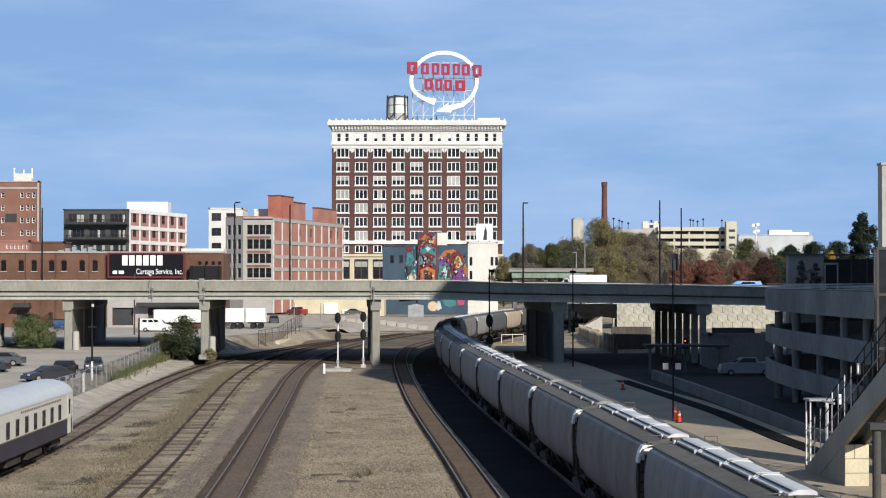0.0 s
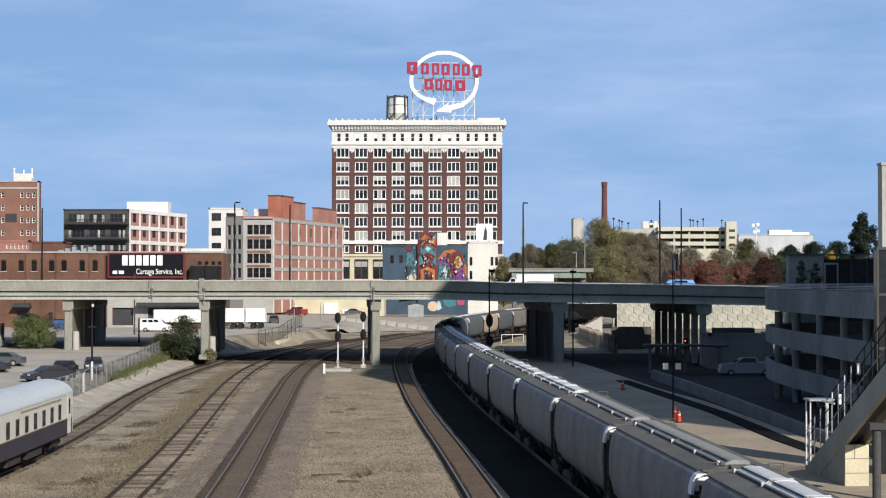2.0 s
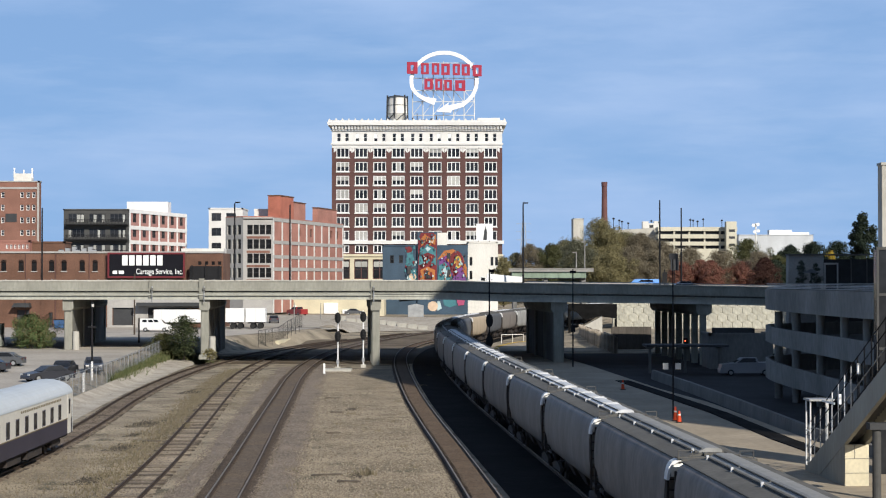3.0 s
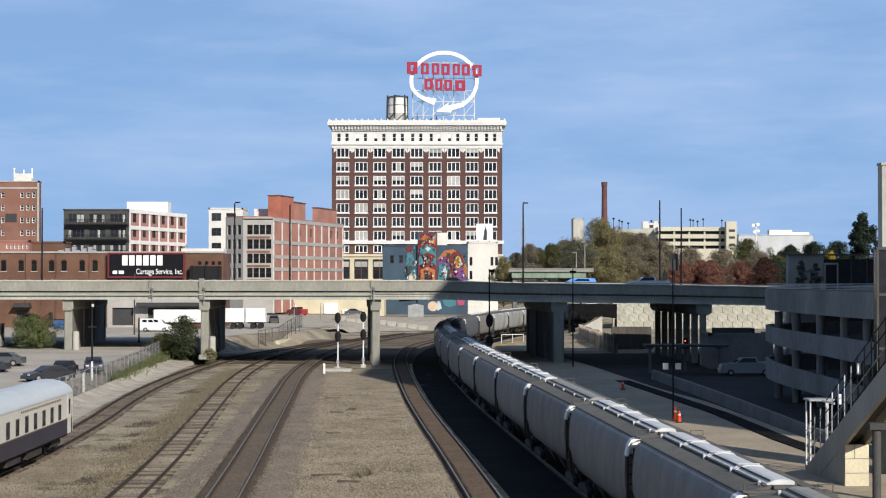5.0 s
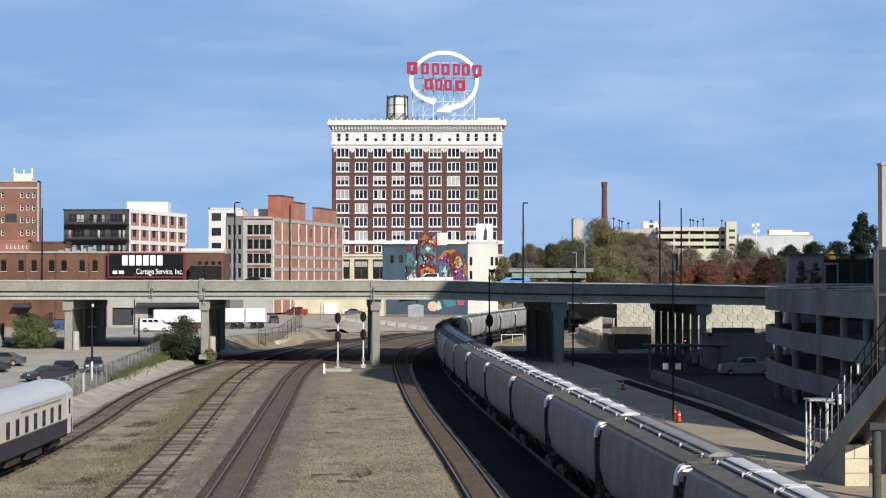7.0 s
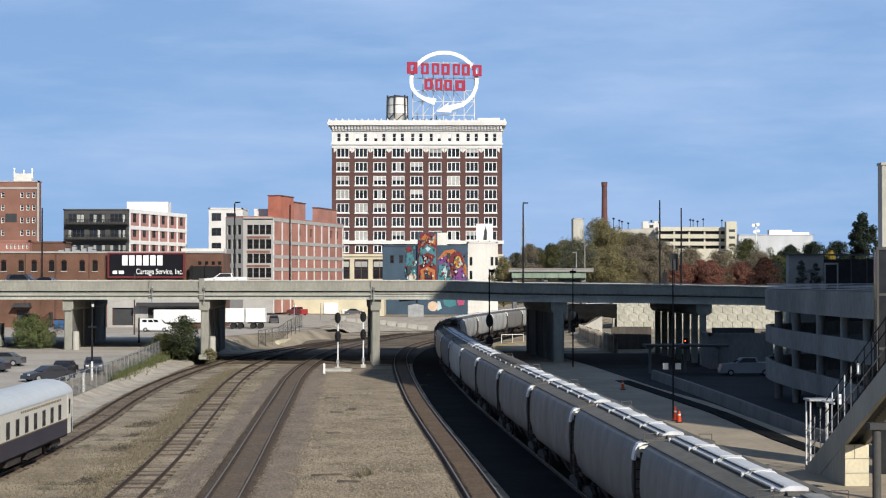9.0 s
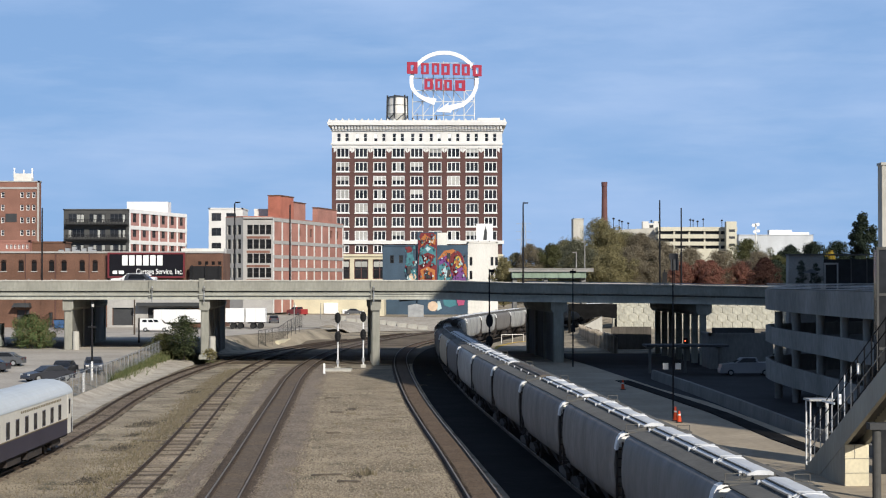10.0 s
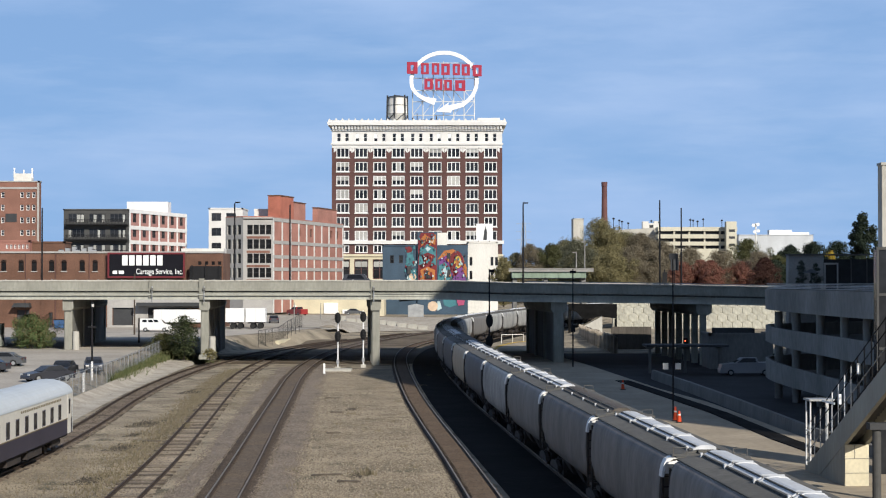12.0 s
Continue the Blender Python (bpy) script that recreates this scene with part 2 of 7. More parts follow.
def part(name, shape, mat, parent=None, label="", m=None, smooth=False):
    me = shape.mesh(name) if isinstance(shape, Shape) else shape
    if not me.materials:
        me.materials.append(M[mat] if isinstance(mat, str) else mat)
    if smooth:
        me.shade_smooth()
    ob = new(name, me)
    if parent:
        ob.parent = parent
    if m is not None:
        ob.matrix_basis = m
    return tagged(ob, label) if label else ob


def thing(name, label, category, m=None, group="", kind=""):
    ob = new(name)
    if m is not None:
        ob.matrix_basis = m
    return tagged(ob, label, category, group, kind)


def spline(points, step=1.0):
    """A smooth line through plan points, evenly sampled: arrays of arc length, x, y."""
    p = np.array(points, float)
    k = np.concatenate([[0], np.cumsum(np.hypot(*np.diff(p, axis=0).T))])
    out = []
    n = len(p)
    t = np.gradient(p, k, axis=0)
    for i in range(n - 1):
        h = k[i + 1] - k[i]
        u = np.linspace(0, 1, max(int(h / 0.5), 4), endpoint=False)[:, None]
        out.append((2 * u**3 - 3 * u**2 + 1) * p[i] + (u**3 - 2 * u**2 + u) * h * t[i] + (-2 * u**3 + 3 * u**2) * p[i + 1] + (u**3 - u**2) * h * t[i + 1])
    q = np.vstack(out + [p[-1:]])
    s = np.concatenate([[0], np.cumsum(np.hypot(*np.diff(q, axis=0).T))])
    ss = np.arange(0, s[-1], step)
    return ss, np.interp(ss, s, q[:, 0]), np.interp(ss, s, q[:, 1])


def wall_with_openings(shape, width, z0, z1, openings, reveal=0.35, m=None, x0=0.0):
    """A wall face in the plane y = 0, seen from -y, with openings (xa, xb, za, zb) that go in by the reveal."""
    xs = sorted({x0, width, *[round(o[0], 3) for o in openings], *[round(o[1], 3) for o in openings]})
    zs = sorted({z0, z1, *[round(o[2], 3) for o in openings], *[round(o[3], 3) for o in openings]})
    for a, b in zip(xs, xs[1:]):
        run = None
        for c, d in zip(zs, zs[1:]):
            mx, mz = (a + b) / 2, (c + d) / 2
            if any(o[0] < mx < o[1] and o[2] < mz < o[3] for o in openings):
                if run:
                    shape.add([(a, 0, run[0]), (b, 0, run[0]), (b, 0, run[1]), (a, 0, run[1])], [(0, 1, 2, 3)], m)
                run = None
            else:
                run = (run[0], d) if run else (c, d)
        if run:
            shape.add([(a, 0, run[0]), (b, 0, run[0]), (b, 0, run[1]), (a, 0, run[1])], [(0, 1, 2, 3)], m)
    for a, b, c, d in openings:
        r = reveal
        shape.add([(a, 0, c), (b, 0, c), (b, r, c), (a, r, c)], [(0, 1, 2, 3)], m)
        shape.add([(a, 0, d), (b, 0, d), (b, r, d), (a, r, d)], [(3, 2, 1, 0)], m)
        shape.add([(a, 0, c), (a, r, c), (a, r, d), (a, 0, d)], [(0, 1, 2, 3)], m)
        shape.add([(b, 0, c), (b, r, c), (b, r, d), (b, 0, d)], [(3, 2, 1, 0)], m)
    return shape


def shell(w, d, z0, z1, openings_front=(), openings_side=(), side="right", reveal=0.35):
    """A building's outer walls and roof slab, front in y = 0, body behind it. The side wall with openings runs from the front corner back."""
    s = Shape()
    wall_with_openings(s, w, z0, z1, list(openings_front), reveal)
    right = Matrix.Translation((w, 0, 0)) @ Matrix.Rotation(radians(90), 4, 'Z')
    left = Matrix.Translation((0, d, 0)) @ Matrix.Rotation(radians(-90), 4, 'Z')
    wall_with_openings(s, d, z0, z1, list(openings_side) if side == "right" else [], reveal, right)
    wall_with_openings(s, d, z0, z1, list(openings_side) if side == "left" else [], reveal, left)
    s.add([(0, d, z0), (w, d, z0), (w, d, z1), (0, d, z1)], [(3, 2, 1, 0)])
    s.add([(0, 0, z1 - 0.3), (w, 0, z1 - 0.3), (w, d, z1 - 0.3), (0, d, z1 - 0.3)], [(0, 1, 2, 3)])
    return s


def window_mesh(w, h, lights=1, rail=True, bar=0.09, depth=0.12):
    """A sash window's frame as one connected lattice, origin at its lower left corner, in the plane y = 0."""
    xs, zs = [0.0], [0.0, bar]
    for i in range(lights + 1):
        c = bar / 2 + (w - bar) * i / lights
        xs += [c - bar / 2, c + bar / 2]
    xs = xs[1:]
    if rail:
        zs += [h * 0.5 - 0.045, h * 0.5 + 0.045]
    zs += [h - bar, h]
    solid = {(i, j) for i in range(len(xs) - 1) for j in range(len(zs) - 1) if i % 2 == 0 or j % 2 == 0}
    s, ids = Shape(), {}

    def v(i, j, y):
        if (i, j, y) not in ids:
            ids[(i, j, y)] = len(s.v)
            s.v.append((xs[i], y, zs[j]))
        return ids[(i, j, y)]
    for i, j in sorted(solid):
        s.f.append((v(i, j, 0), v(i + 1, j, 0), v(i + 1, j + 1, 0), v(i, j + 1, 0)))
        s.f.append((v(i, j + 1, depth), v(i + 1, j + 1, depth), v(i + 1, j, depth), v(i, j, depth)))
        for (p, q), (a, b) in (((i - 1, j), ((i, j), (i, j + 1))), ((i + 1, j), ((i + 1, j), (i + 1, j + 1))), ((i, j - 1), ((i, j), (i + 1, j))), ((i, j + 1), ((i, j + 1), (i + 1, j + 1)))):
            if (p, q) not in solid:
                s.f.append((v(*a, 0), v(*b, 0), v(*b, depth), v(*a, depth)))
    return s.mesh("window")


def pane_mesh(w, h):
    return Shape().box(0.02, 0.05, 0.02, w - 0.02, 0.09, h - 0.02).mesh("pane")


# ---------------------------------------------------------------- ground
def smooth(a, b, x):
    t = min(max((x - a) / (b - a), 0), 1)
    return t * t * (3 - 2 * t)


# centre lines of the tracks on the plan
FREIGHT = [(14.5, -330), (13.6, -70), (12.7, -30), (11.5, 10), (10.2, 40), (9.33, 55), (8.33, 70), (7.35, 85), (6.3, 100), (5.25, 115), (4.25, 130), (3.3, 145), (2.5, 160), (1.75, 175),
           (1.1, 190), (0.65, 205), (0.5, 220), (0.95, 240), (2.4, 260), (3.9, 270), (5.5, 280), (7.2, 290), (9.0, 300), (10.9, 310), (13.0, 320), (15.2, 330), (17.8, 340), (23.5, 360), (31, 380),
           (40.5, 400), (64, 440), (100, 490), (180, 580), (300, 700)]
EMPTY = [(5.2, 10), (3.7, 50), (2.0, 81.5), (0.66, 103), (-0.9, 126), (-2.5, 152), (-3.7, 176), (-4.7, 199), (-5.3, 218), (-5.45, 238), (-5.0, 255), (-3.8, 270), (-1.5, 286), (1.3, 302), (4.6, 320), (9.3, 340), (15, 360), (22.5, 380), (32, 400), (55.5, 440)]
MAIN = [(-7.8, 10), (-9.0, 50), (-10.3, 81.5), (-11.2, 100), (-12.2, 119), (-13.9, 152), (-15.3, 180), (-15.95, 203), (-15.9, 225), (-15.0, 247), (-13.3, 268), (-10.6, 288), (-7, 308), (-2.5, 328), (4, 350), (13, 372), (26, 396), (50, 430)]
SIDING = [(-12.3, 10), (-13.6, 50), (-15.0, 81.5), (-15.9, 100), (-17.2, 120), (-19.4, 152), (-21.1, 180), (-21.8, 202), (-21.6, 222), (-20.4, 243), (-18.0, 266), (-14.6, 288), (-10.2, 307), (-6, 322)]
COACH_TRACK = [(-23.9, 10), (-23.95, 40), (-23.95, 80), (-24.1, 106), (-25.0, 125), (-26.6, 147), (-27.5, 165), (-27.85, 182), (-27.75, 199), (-27.0, 217), (-25.5, 233), (-23, 252), (-19.4, 272), (-15, 292)]


def line_x(line, y):
    """Where a track's centre line crosses y."""
    return float(np.interp(y, [p[1] for p in line], [p[0] for p in line]))


def ground_height(x, y):
    yard = -0.25
    edge = -31.0 - 0.028 * (min(max(y, 145), 215) - 145) + 15 * smooth(230, 300, y)
    berm = 0.55 * smooth(178, 207, y) * smooth(-29.2, -33.0, x) * smooth(250, 235, y)
    up = smooth(edge + 0.6, edge - 2.6, x) * (0.7 + 1.15 * smooth(140, 212, y)) * smooth(60, 120, y)
    left_track, right_track = line_x(MAIN, y), line_x(FREIGHT, y)
    far = 1.3 * smooth(300, 345, y) * smooth(left_track - 3, left_track - 20, x)
    right = 1.2 * smooth(right_track + 5, right_track + 18, x) * smooth(270, 310, y) + 6 * smooth(318, 340, y) * smooth(right_track + 6, right_track + 22, x)
    hill = 4.0 * smooth(560, 900, y)
    return yard + max(up, far, right, berm) + hill


def make_ground():
    xs = list(np.arange(-90, 90.1, 2.0))
    ys = list(np.arange(20, 460.1, 2.5))
    xs = [-4000, -1500, -600, -300, -180, -120] + xs + [120, 180, 300, 600, 1500, 4000]
    ys = [-1500, -300, -60, -10] + ys + [520, 620, 800, 1100, 1800, 4500]
    vs = [(x, y, ground_height(x, y)) for y in ys for x in xs]
    n = len(xs)
    fs = [(j * n + i, j * n + i + 1, (j + 1) * n + i + 1, (j + 1) * n + i) for j in range(len(ys) - 1) for i in range(n - 1)]
    tagged(part("ground", Shape().add(vs, fs), "gravel", smooth=True), "tan gravel and dry weeds of a railway yard", "ground", kind="structure")


def sheet(name, mat, label, poly, lift=0.03, category="pavement"):
    """A paved area that lies on the ground, cut into strips so that it follows it."""
    p = np.array(poly, float)
    s = Shape()
    y0, y1 = p[:, 1].min(), p[:, 1].max()
    rows = np.linspace(y0 + 1e-3, y1 - 1e-3, max(int((y1 - y0) / 2.5), 2))
    last = None
    for y in rows:
        c = []
        for i in range(len(p)):
            a, b = p[i], p[(i + 1) % len(p)]
            if (a[1] - y) * (b[1] - y) < 0:
                c.append(a[0] + (b[0] - a[0]) * (y - a[1]) / (b[1] - a[1]))
        lo, hi = min(c), max(c)
        row = [(x, y, max(ground_height(x - 1, y), ground_height(x, y), ground_height(x + 1, y)) + lift) for x in np.linspace(lo, hi, 13)]
        k = len(s.v)
        s.v += row
        if last is not None:
            s.f += [(last + i, last + i + 1, k + i + 1, k + i) for i in range(12)]
        last = k
    return tagged(part(name, s, mat, smooth=True), label, category, kind="structure")


make_ground()
sheet("parking_lot", "asphalt", "grey-brown asphalt parking lot above the tracks", [(-33.5, 125), (-33.9, 150), (-35.6, 212), (-35, 245), (-24, 285), (-20, 300), (-140, 300), (-140, 125)])
sheet("gravel_path", "pale_gravel", "pale gravel service path beside the tracks", [(-26.4, 118), (-28.3, 150), (-29.2, 170), (-29.5, 190), (-29.4, 206), (-29.9, 214), (-31, 218), (-32.6, 216), (-32.4, 204), (-32.1, 185), (-31.2, 150), (-30.6, 118)])
sheet("street", "pale_gravel", "pale worn concrete street beyond the viaduct", [(-19, 296), (-18, 318), (-5, 338), (10, 352), (10, 400), (-60, 400), (-60, 300)])
sheet("yard_throat", "throat", "brown cindery ground of the yard throat under the viaduct", [(-30.5, 212), (-30, 226), (-25, 252), (-21.5, 276), (-16, 296), (-9.6, 312), (-5, 328), (4, 352), (15, 376), (24, 376), (14.5, 350), (8.5, 333), (4, 312), (0, 292), (-1, 262), (-2, 240), (-2.6, 212)], 0.02)
sheet("platform_paving", "paving", "tan concrete paving beside the freight track", [(13.2, 60), (11.5, 90), (9.2, 130), (7, 165), (6.0, 192), (6.4, 215), (8, 235), (14, 235), (17, 200), (19.7, 160), (21.6, 143), (23.0, 110), (27, 78), (29, 60)], 0.35)
sheet("far_paving", "paving", "sunlit tan paving beyond the viaduct", [(6.6, 240), (8.0, 258), (10.6, 272), (14.5, 281), (17.5, 262), (15.5, 240)], 0.35)
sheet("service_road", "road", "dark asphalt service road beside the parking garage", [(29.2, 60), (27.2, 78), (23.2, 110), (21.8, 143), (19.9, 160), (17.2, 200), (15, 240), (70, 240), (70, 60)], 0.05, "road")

# ---------------------------------------------------------------- tracks
def railway_track(points, label, bed, left, right, rail_mat="rail_head", ties_seen=0.0, infill=None):
    s, x, y = spline(points, 1.5)
    line = [(a, b, 0.0) for a, b in zip(x, y)]
    t = thing("railway_track", label, "railway track")
    if bed:
        part("ballast", Shape().sweep(line, [(-left, -0.3), (-left + 0.4, -0.19), (right - 0.3, -0.19), (right, -0.3)]), bed, t)
    for side in (-0.7525, 0.7525):
        part("rail", Shape().sweep(line, [(side - 0.07, -0.17), (side - 0.07, -0.14), (side - 0.012, -0.12), (side - 0.037, -0.035), (side + 0.037, -0.035),
                                         (side + 0.012, -0.12), (side + 0.07, -0.14), (side + 0.07, -0.17)]), "rail", t)
        part("rail_head", Shape().sweep(line, [(side - 0.037, -0.035), (side - 0.037, 0.0), (side + 0.037, 0.0), (side + 0.037, -0.035)]), rail_mat, t)
    if infill:
        part("infill", Shape().sweep(line, [(-0.52, -0.2), (-0.47, -0.07), (0.6, -0.07), (0.64, -0.2)]), infill, t)
    if ties_seen:
        tie = Shape().box(-1.22, -0.085, -0.16, 1.22, 0.085, 0.02).mesh("tie")
        s2, x2, y2 = spline(points, 0.56)
        k = 0
        for i in range(1, len(s2) - 1):
            if 78 < y2[i] < 245 and k < 290 and random.random() < ties_seen:
                a = math.atan2(y2[i + 1] - y2[i - 1], x2[i + 1] - x2[i - 1]) - math.pi / 2
                part("tie", tie, "tie", t, m=Matrix.Translation((x2[i], y2[i], -0.21 + random.uniform(-0.035, 0.035))) @ Matrix.Rotation(a + random.uniform(-0.03, 0.03), 4, 'Z'))
                k += 1
    return t


# bed reaches 4.4 left so its colour covers the train's shadow strip
railway_track(FREIGHT, "freight track under the moving hopper train", "ballast_shaded", 4.4, 2.75)
railway_track(EMPTY, "empty track with shiny rails and brown infill", "ballast", 1.25, 0.95, infill="infill")
railway_track(MAIN, "main track with polished rails on brown ballast", "ballast", 1.6, 1.45, infill="ballast_main")
railway_track(SIDING, "rusty siding with weathered wooden ties", None, 1.5, 1.5, "rail", 0.55)
railway_track(COACH_TRACK, "rusty siding that holds the passenger coach", "ballast_brown", 1.3, 1.3, "rail", 0.5)


def shoulder(line, inner, outer, y0, y1, label, mat, seed, lift=0.035):
    """A strip of spilled ballast with ragged edges beside a track, on the ground."""
    rng = random.Random(seed)
    s, x, y = spline(line, 0.7)
    sh, last, wob = Shape(), None, [0.0, 0.0]
    for i in range(1, len(s) - 1):
        if not y0 < y[i] < y1:
            continue
        d = Vector((x[i + 1] - x[i - 1], y[i + 1] - y[i - 1])).normalized()
        wob = [0.75 * w + rng.gauss(0, 0.13) for w in wob]
        a, b = inner + wob[0] * 0.5, outer + wob[1]
        row = []
        for q in range(5):
            o = a + (b - a) * q / 4
            px, py = x[i] + d.y * o, y[i] - d.x * o
            row.append((px, py, ground_height(px, py) + (lift if 0 < q < 4 else 0.012)))
        k = len(sh.v)
        sh.v += row
        if last is not None:
            sh.f += [(last + q, last + q + 1, k + q + 1, k + q) for q in range(4)]
        last = k
    tagged(part("ballast_shoulder", sh, mat, smooth=True), label, "ballast", kind="structure")


shoulder(MAIN, 1.3, 2.9, 60, 208, "grey crushed stone spilled beside the main track", "ballast_grey", 31)
shoulder(MAIN, -2.7, -1.5, 60, 205, "grey crushed stone spilled beside the main track", "ballast_grey", 32)
shoulder(SIDING, -1.0, 1.0, 60, 215, "dusty grey-tan ballast between the weathered ties", "ballast_tan", 33, 0.03)


# ---------------------------------------------------------------- viaduct
VD, VW = 208.0, 32.0      # front fascia, width of the deck


def drop(x):
    """How far the road has fallen at x: it runs level, then sinks towards the garage."""
    return float(np.interp(x, (0, 8, 26, 41, 150), (0.0, 0.26, 0.47, 0.78, 2.2)))


def beam(shape, y0, z0, y1, z1):
    """A bar along the whole road that follows its fall."""
    return shape.loft([[(x, y0, z0 - drop(x)), (x, y1, z0 - drop(x)), (x, y1, z1 - drop(x)), (x, y0, z1 - drop(x))] for x in (-150, -2, 0, 4, 8, 17, 26, 34, 41, 95, 150)])


def viaduct():
    t = thing("viaduct", "concrete road viaduct on piers across the railway yard", "bridge", kind="structure")
    x0, x1 = -150.0, 150.0
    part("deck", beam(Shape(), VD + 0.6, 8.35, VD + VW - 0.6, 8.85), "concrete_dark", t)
    for y in (VD, VD + VW - 0.35):
        part("parapet", beam(Shape(), y, 8.95, y + 0.35, 9.75), "bridge_concrete", t)
        part("coping", beam(Shape(), y - 0.08, 9.75, y + 0.43, 9.87), "concrete_light", t)
    part("deck_edge", beam(Shape(), VD - 0.12, 8.62, VD + 0.6, 8.95), "bridge_concrete", t)
    rail = Shape()
    for a, b in ((10, 26), (26, 41), (41, 150)):
        rail.tube((a, VD + 0.2, 10.0 - drop(a)), (b, VD + 0.2, 10.0 - drop(b)), 0.05, n=6)
    part("edge_rail", rail, "galv", t)
    for i in range(60):
        part("rail_post", Shape().tube((10 + 2.3 * i, VD + 0.2, 9.85 - drop(10 + 2.3 * i)), (10 + 2.3 * i, VD + 0.2, 10.0 - drop(10 + 2.3 * i)), 0.04, n=5), "galv", t)
    for xj in (-28.65, -34.82, -8.52):
        w2 = 0.32 if xj == -28.65 else 0.07
        part("joint_post", Shape().box(xj - w2, VD - 0.2, 7.7, xj + w2, VD - 0.12, 10.1 if w2 > 0.1 else 9.95), "bridge_concrete", t)
        part("drain_pipe", Shape().tube((xj + 0.3, VD - 0.25, 7.3), (xj + 0.3, VD - 0.25, 9.2), 0.07, n=6), "galv", t)
        part("pipe_box", Shape().box(xj + 0.16, VD - 0.42, 8.7, xj + 0.46, VD - 0.2, 9.0), "concrete_dark", t)
    part("conduit", Shape().tube((-150, VD - 0.22, 8.18), (-8.6, VD - 0.22, 8.18), 0.07, n=6), "steel_paint", t)
    for i in range(46):
        part("parapet_post", Shape().box(-118 + 2.75 * i, VD - 0.02, 9.87, -117.9 + 2.75 * i, VD + 0.1, 10.02), "galv", t)
    for k in range(8):
        y = VD + 0.12 + k * (VW - 0.6) / 7
        g = Shape()
        for a, b, c, e in ((-0.02, 7.66, 0.02, 8.42), (-0.22, 7.6, 0.22, 7.66), (-0.2, 8.3, 0.2, 8.36), (-0.1, 8.0, -0.02, 8.06)):
            beam(g, y + a, b, y + c, e)
        part("girder", g, "steel_paint", t)
    return t


def pier(x, base, kind):
    t = thing("pier", "concrete viaduct pier with a cap beam under the girders", "bridge pier", pose(x, VD, 0, 0, 0, 3.4), "piers of the viaduct")
    dz = drop(x)
    r2 = 0.62 if x < 10 else 0.95
    part("cap_beam", Shape().slab([(-0.6, 6.3 - dz), (0.45, 6.3 - dz), (r2, 6.6 - dz), (r2, 7.6 - dz), (-r2, 7.6 - dz), (-r2, 6.75 - dz)], 0.3, VW - 0.6), "bridge_concrete", t)
    n = 4 if kind == "wall" else 7
    for k in range(n):
        y = 1.0 + k * (VW - 2.4) / (n - 1)
        r = (0.47 if x < 10 else 0.62) if x < 20 else 0.36
        part("column", Shape().loft([[(q * r, y + p * r, z) for q, p in ((-1, -0.8), (-0.8, -1), (0.8, -1), (1, -0.8), (1, 0.8), (0.8, 1), (-0.8, 1), (-1, 0.8))] for z in (base - 0.4, 6.3 - dz)]), "bridge_concrete", t)
    if kind == "wall":
        # web walls lie under the deck; its shade is partly in their darker concrete
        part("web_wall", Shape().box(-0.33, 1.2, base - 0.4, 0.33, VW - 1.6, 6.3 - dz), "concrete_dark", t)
        if x < 10:
            part("footing", Shape().tube((0.92, 0.6, base - 0.4), (0.92, 0.6, base + 2.3), 0.42, 0.38, 14), "concrete_light", t)
        part("plinth", Shape().box(-0.6, -0.3, base - 0.4, 0.6, 2.0, base + 0.15), "bridge_concrete", t)


viaduct()
for px, base, kind in ((-44.6, 1.5, "wall"), (-28.35, 0.9, "wall"), (-7.96, -0.2, "columns"), (13.82, -0.2, "wall"), (31.07, -0.2, "columns"), (-70.0, 1.5, "wall")):
    pier(px, base, kind)


# ---------------------------------------------------------------- freight train
CAR_L, CAR_V = 17.1, 13.2
fs, fx, fy = spline(FREIGHT, 0.5)


def at_arc(s):
    return Vector((np.interp(s, fs, fx), np.interp(s, fs, fy), 0.0))


def car_pose(s):
    """Both bogies stand on the track."""
    a, b = at_arc(s - 6.2), at_arc(s + 6.2)
    d = b - a
    return Matrix.Translation((a + b) / 2) @ Matrix.Rotation(math.atan2(d.y, d.x) - math.pi / 2, 4, 'Z')


HOPPER_PAINT = {
    "grey": material("hopper_grey", (0.205, 0.194, 0.182), 0.6, var=0.13, scale=0.7, fine=4.0, bump=0.03, streak=0.55, rand=0.12),
    "brown": material("hopper_brown", (0.215, 0.192, 0.172), 0.65, var=0.16, scale=0.6, fine=4.0, bump=0.03, streak=0.5, rand=0.12),
    "light": material("hopper_light", (0.42, 0.42, 0.40), 0.55, var=0.2, scale=0.7, fine=5.0, bump=0.05, streak=0.35, rand=0.15, patches=(0.19, 0.19, 0.19)),
    "tan": material("hopper_tan", (0.46, 0.37, 0.26), 0.6, var=0.1, scale=0.5, fine=4.0, bump=0.03, streak=0.8),
    "dark": material("hopper_dark", (0.10, 0.105, 0.115), 0.6, var=0.12, scale=0.5, fine=4.0, bump=0.03, streak=0.8),
}
M["hatch"] = material("hatch", (0.60, 0.61, 0.62), 0.5, var=0.08, scale=1.0, fine=5.0, bump=0.03)
M["hatch_grey"] = material("hatch_grey", (0.27, 0.27, 0.26), 0.7, var=0.1, scale=1.0, fine=5.0, bump=0.03)
M["hatch_dark"] = material("hatch_dark", (0.10, 0.085, 0.07), 0.75, var=0.2, scale=1.0, fine=5.0, bump=0.03)
M["roof_grey"] = material("roof_grey", (0.125, 0.12, 0.108), 0.85, var=0.15, scale=0.6, fine=5.0, bump=0.05)
M["truck_metal"] = material("truck_metal", (0.05, 0.04, 0.035), 0.8, var=0.2, scale=1.0, fine=6.0, bump=0.1)


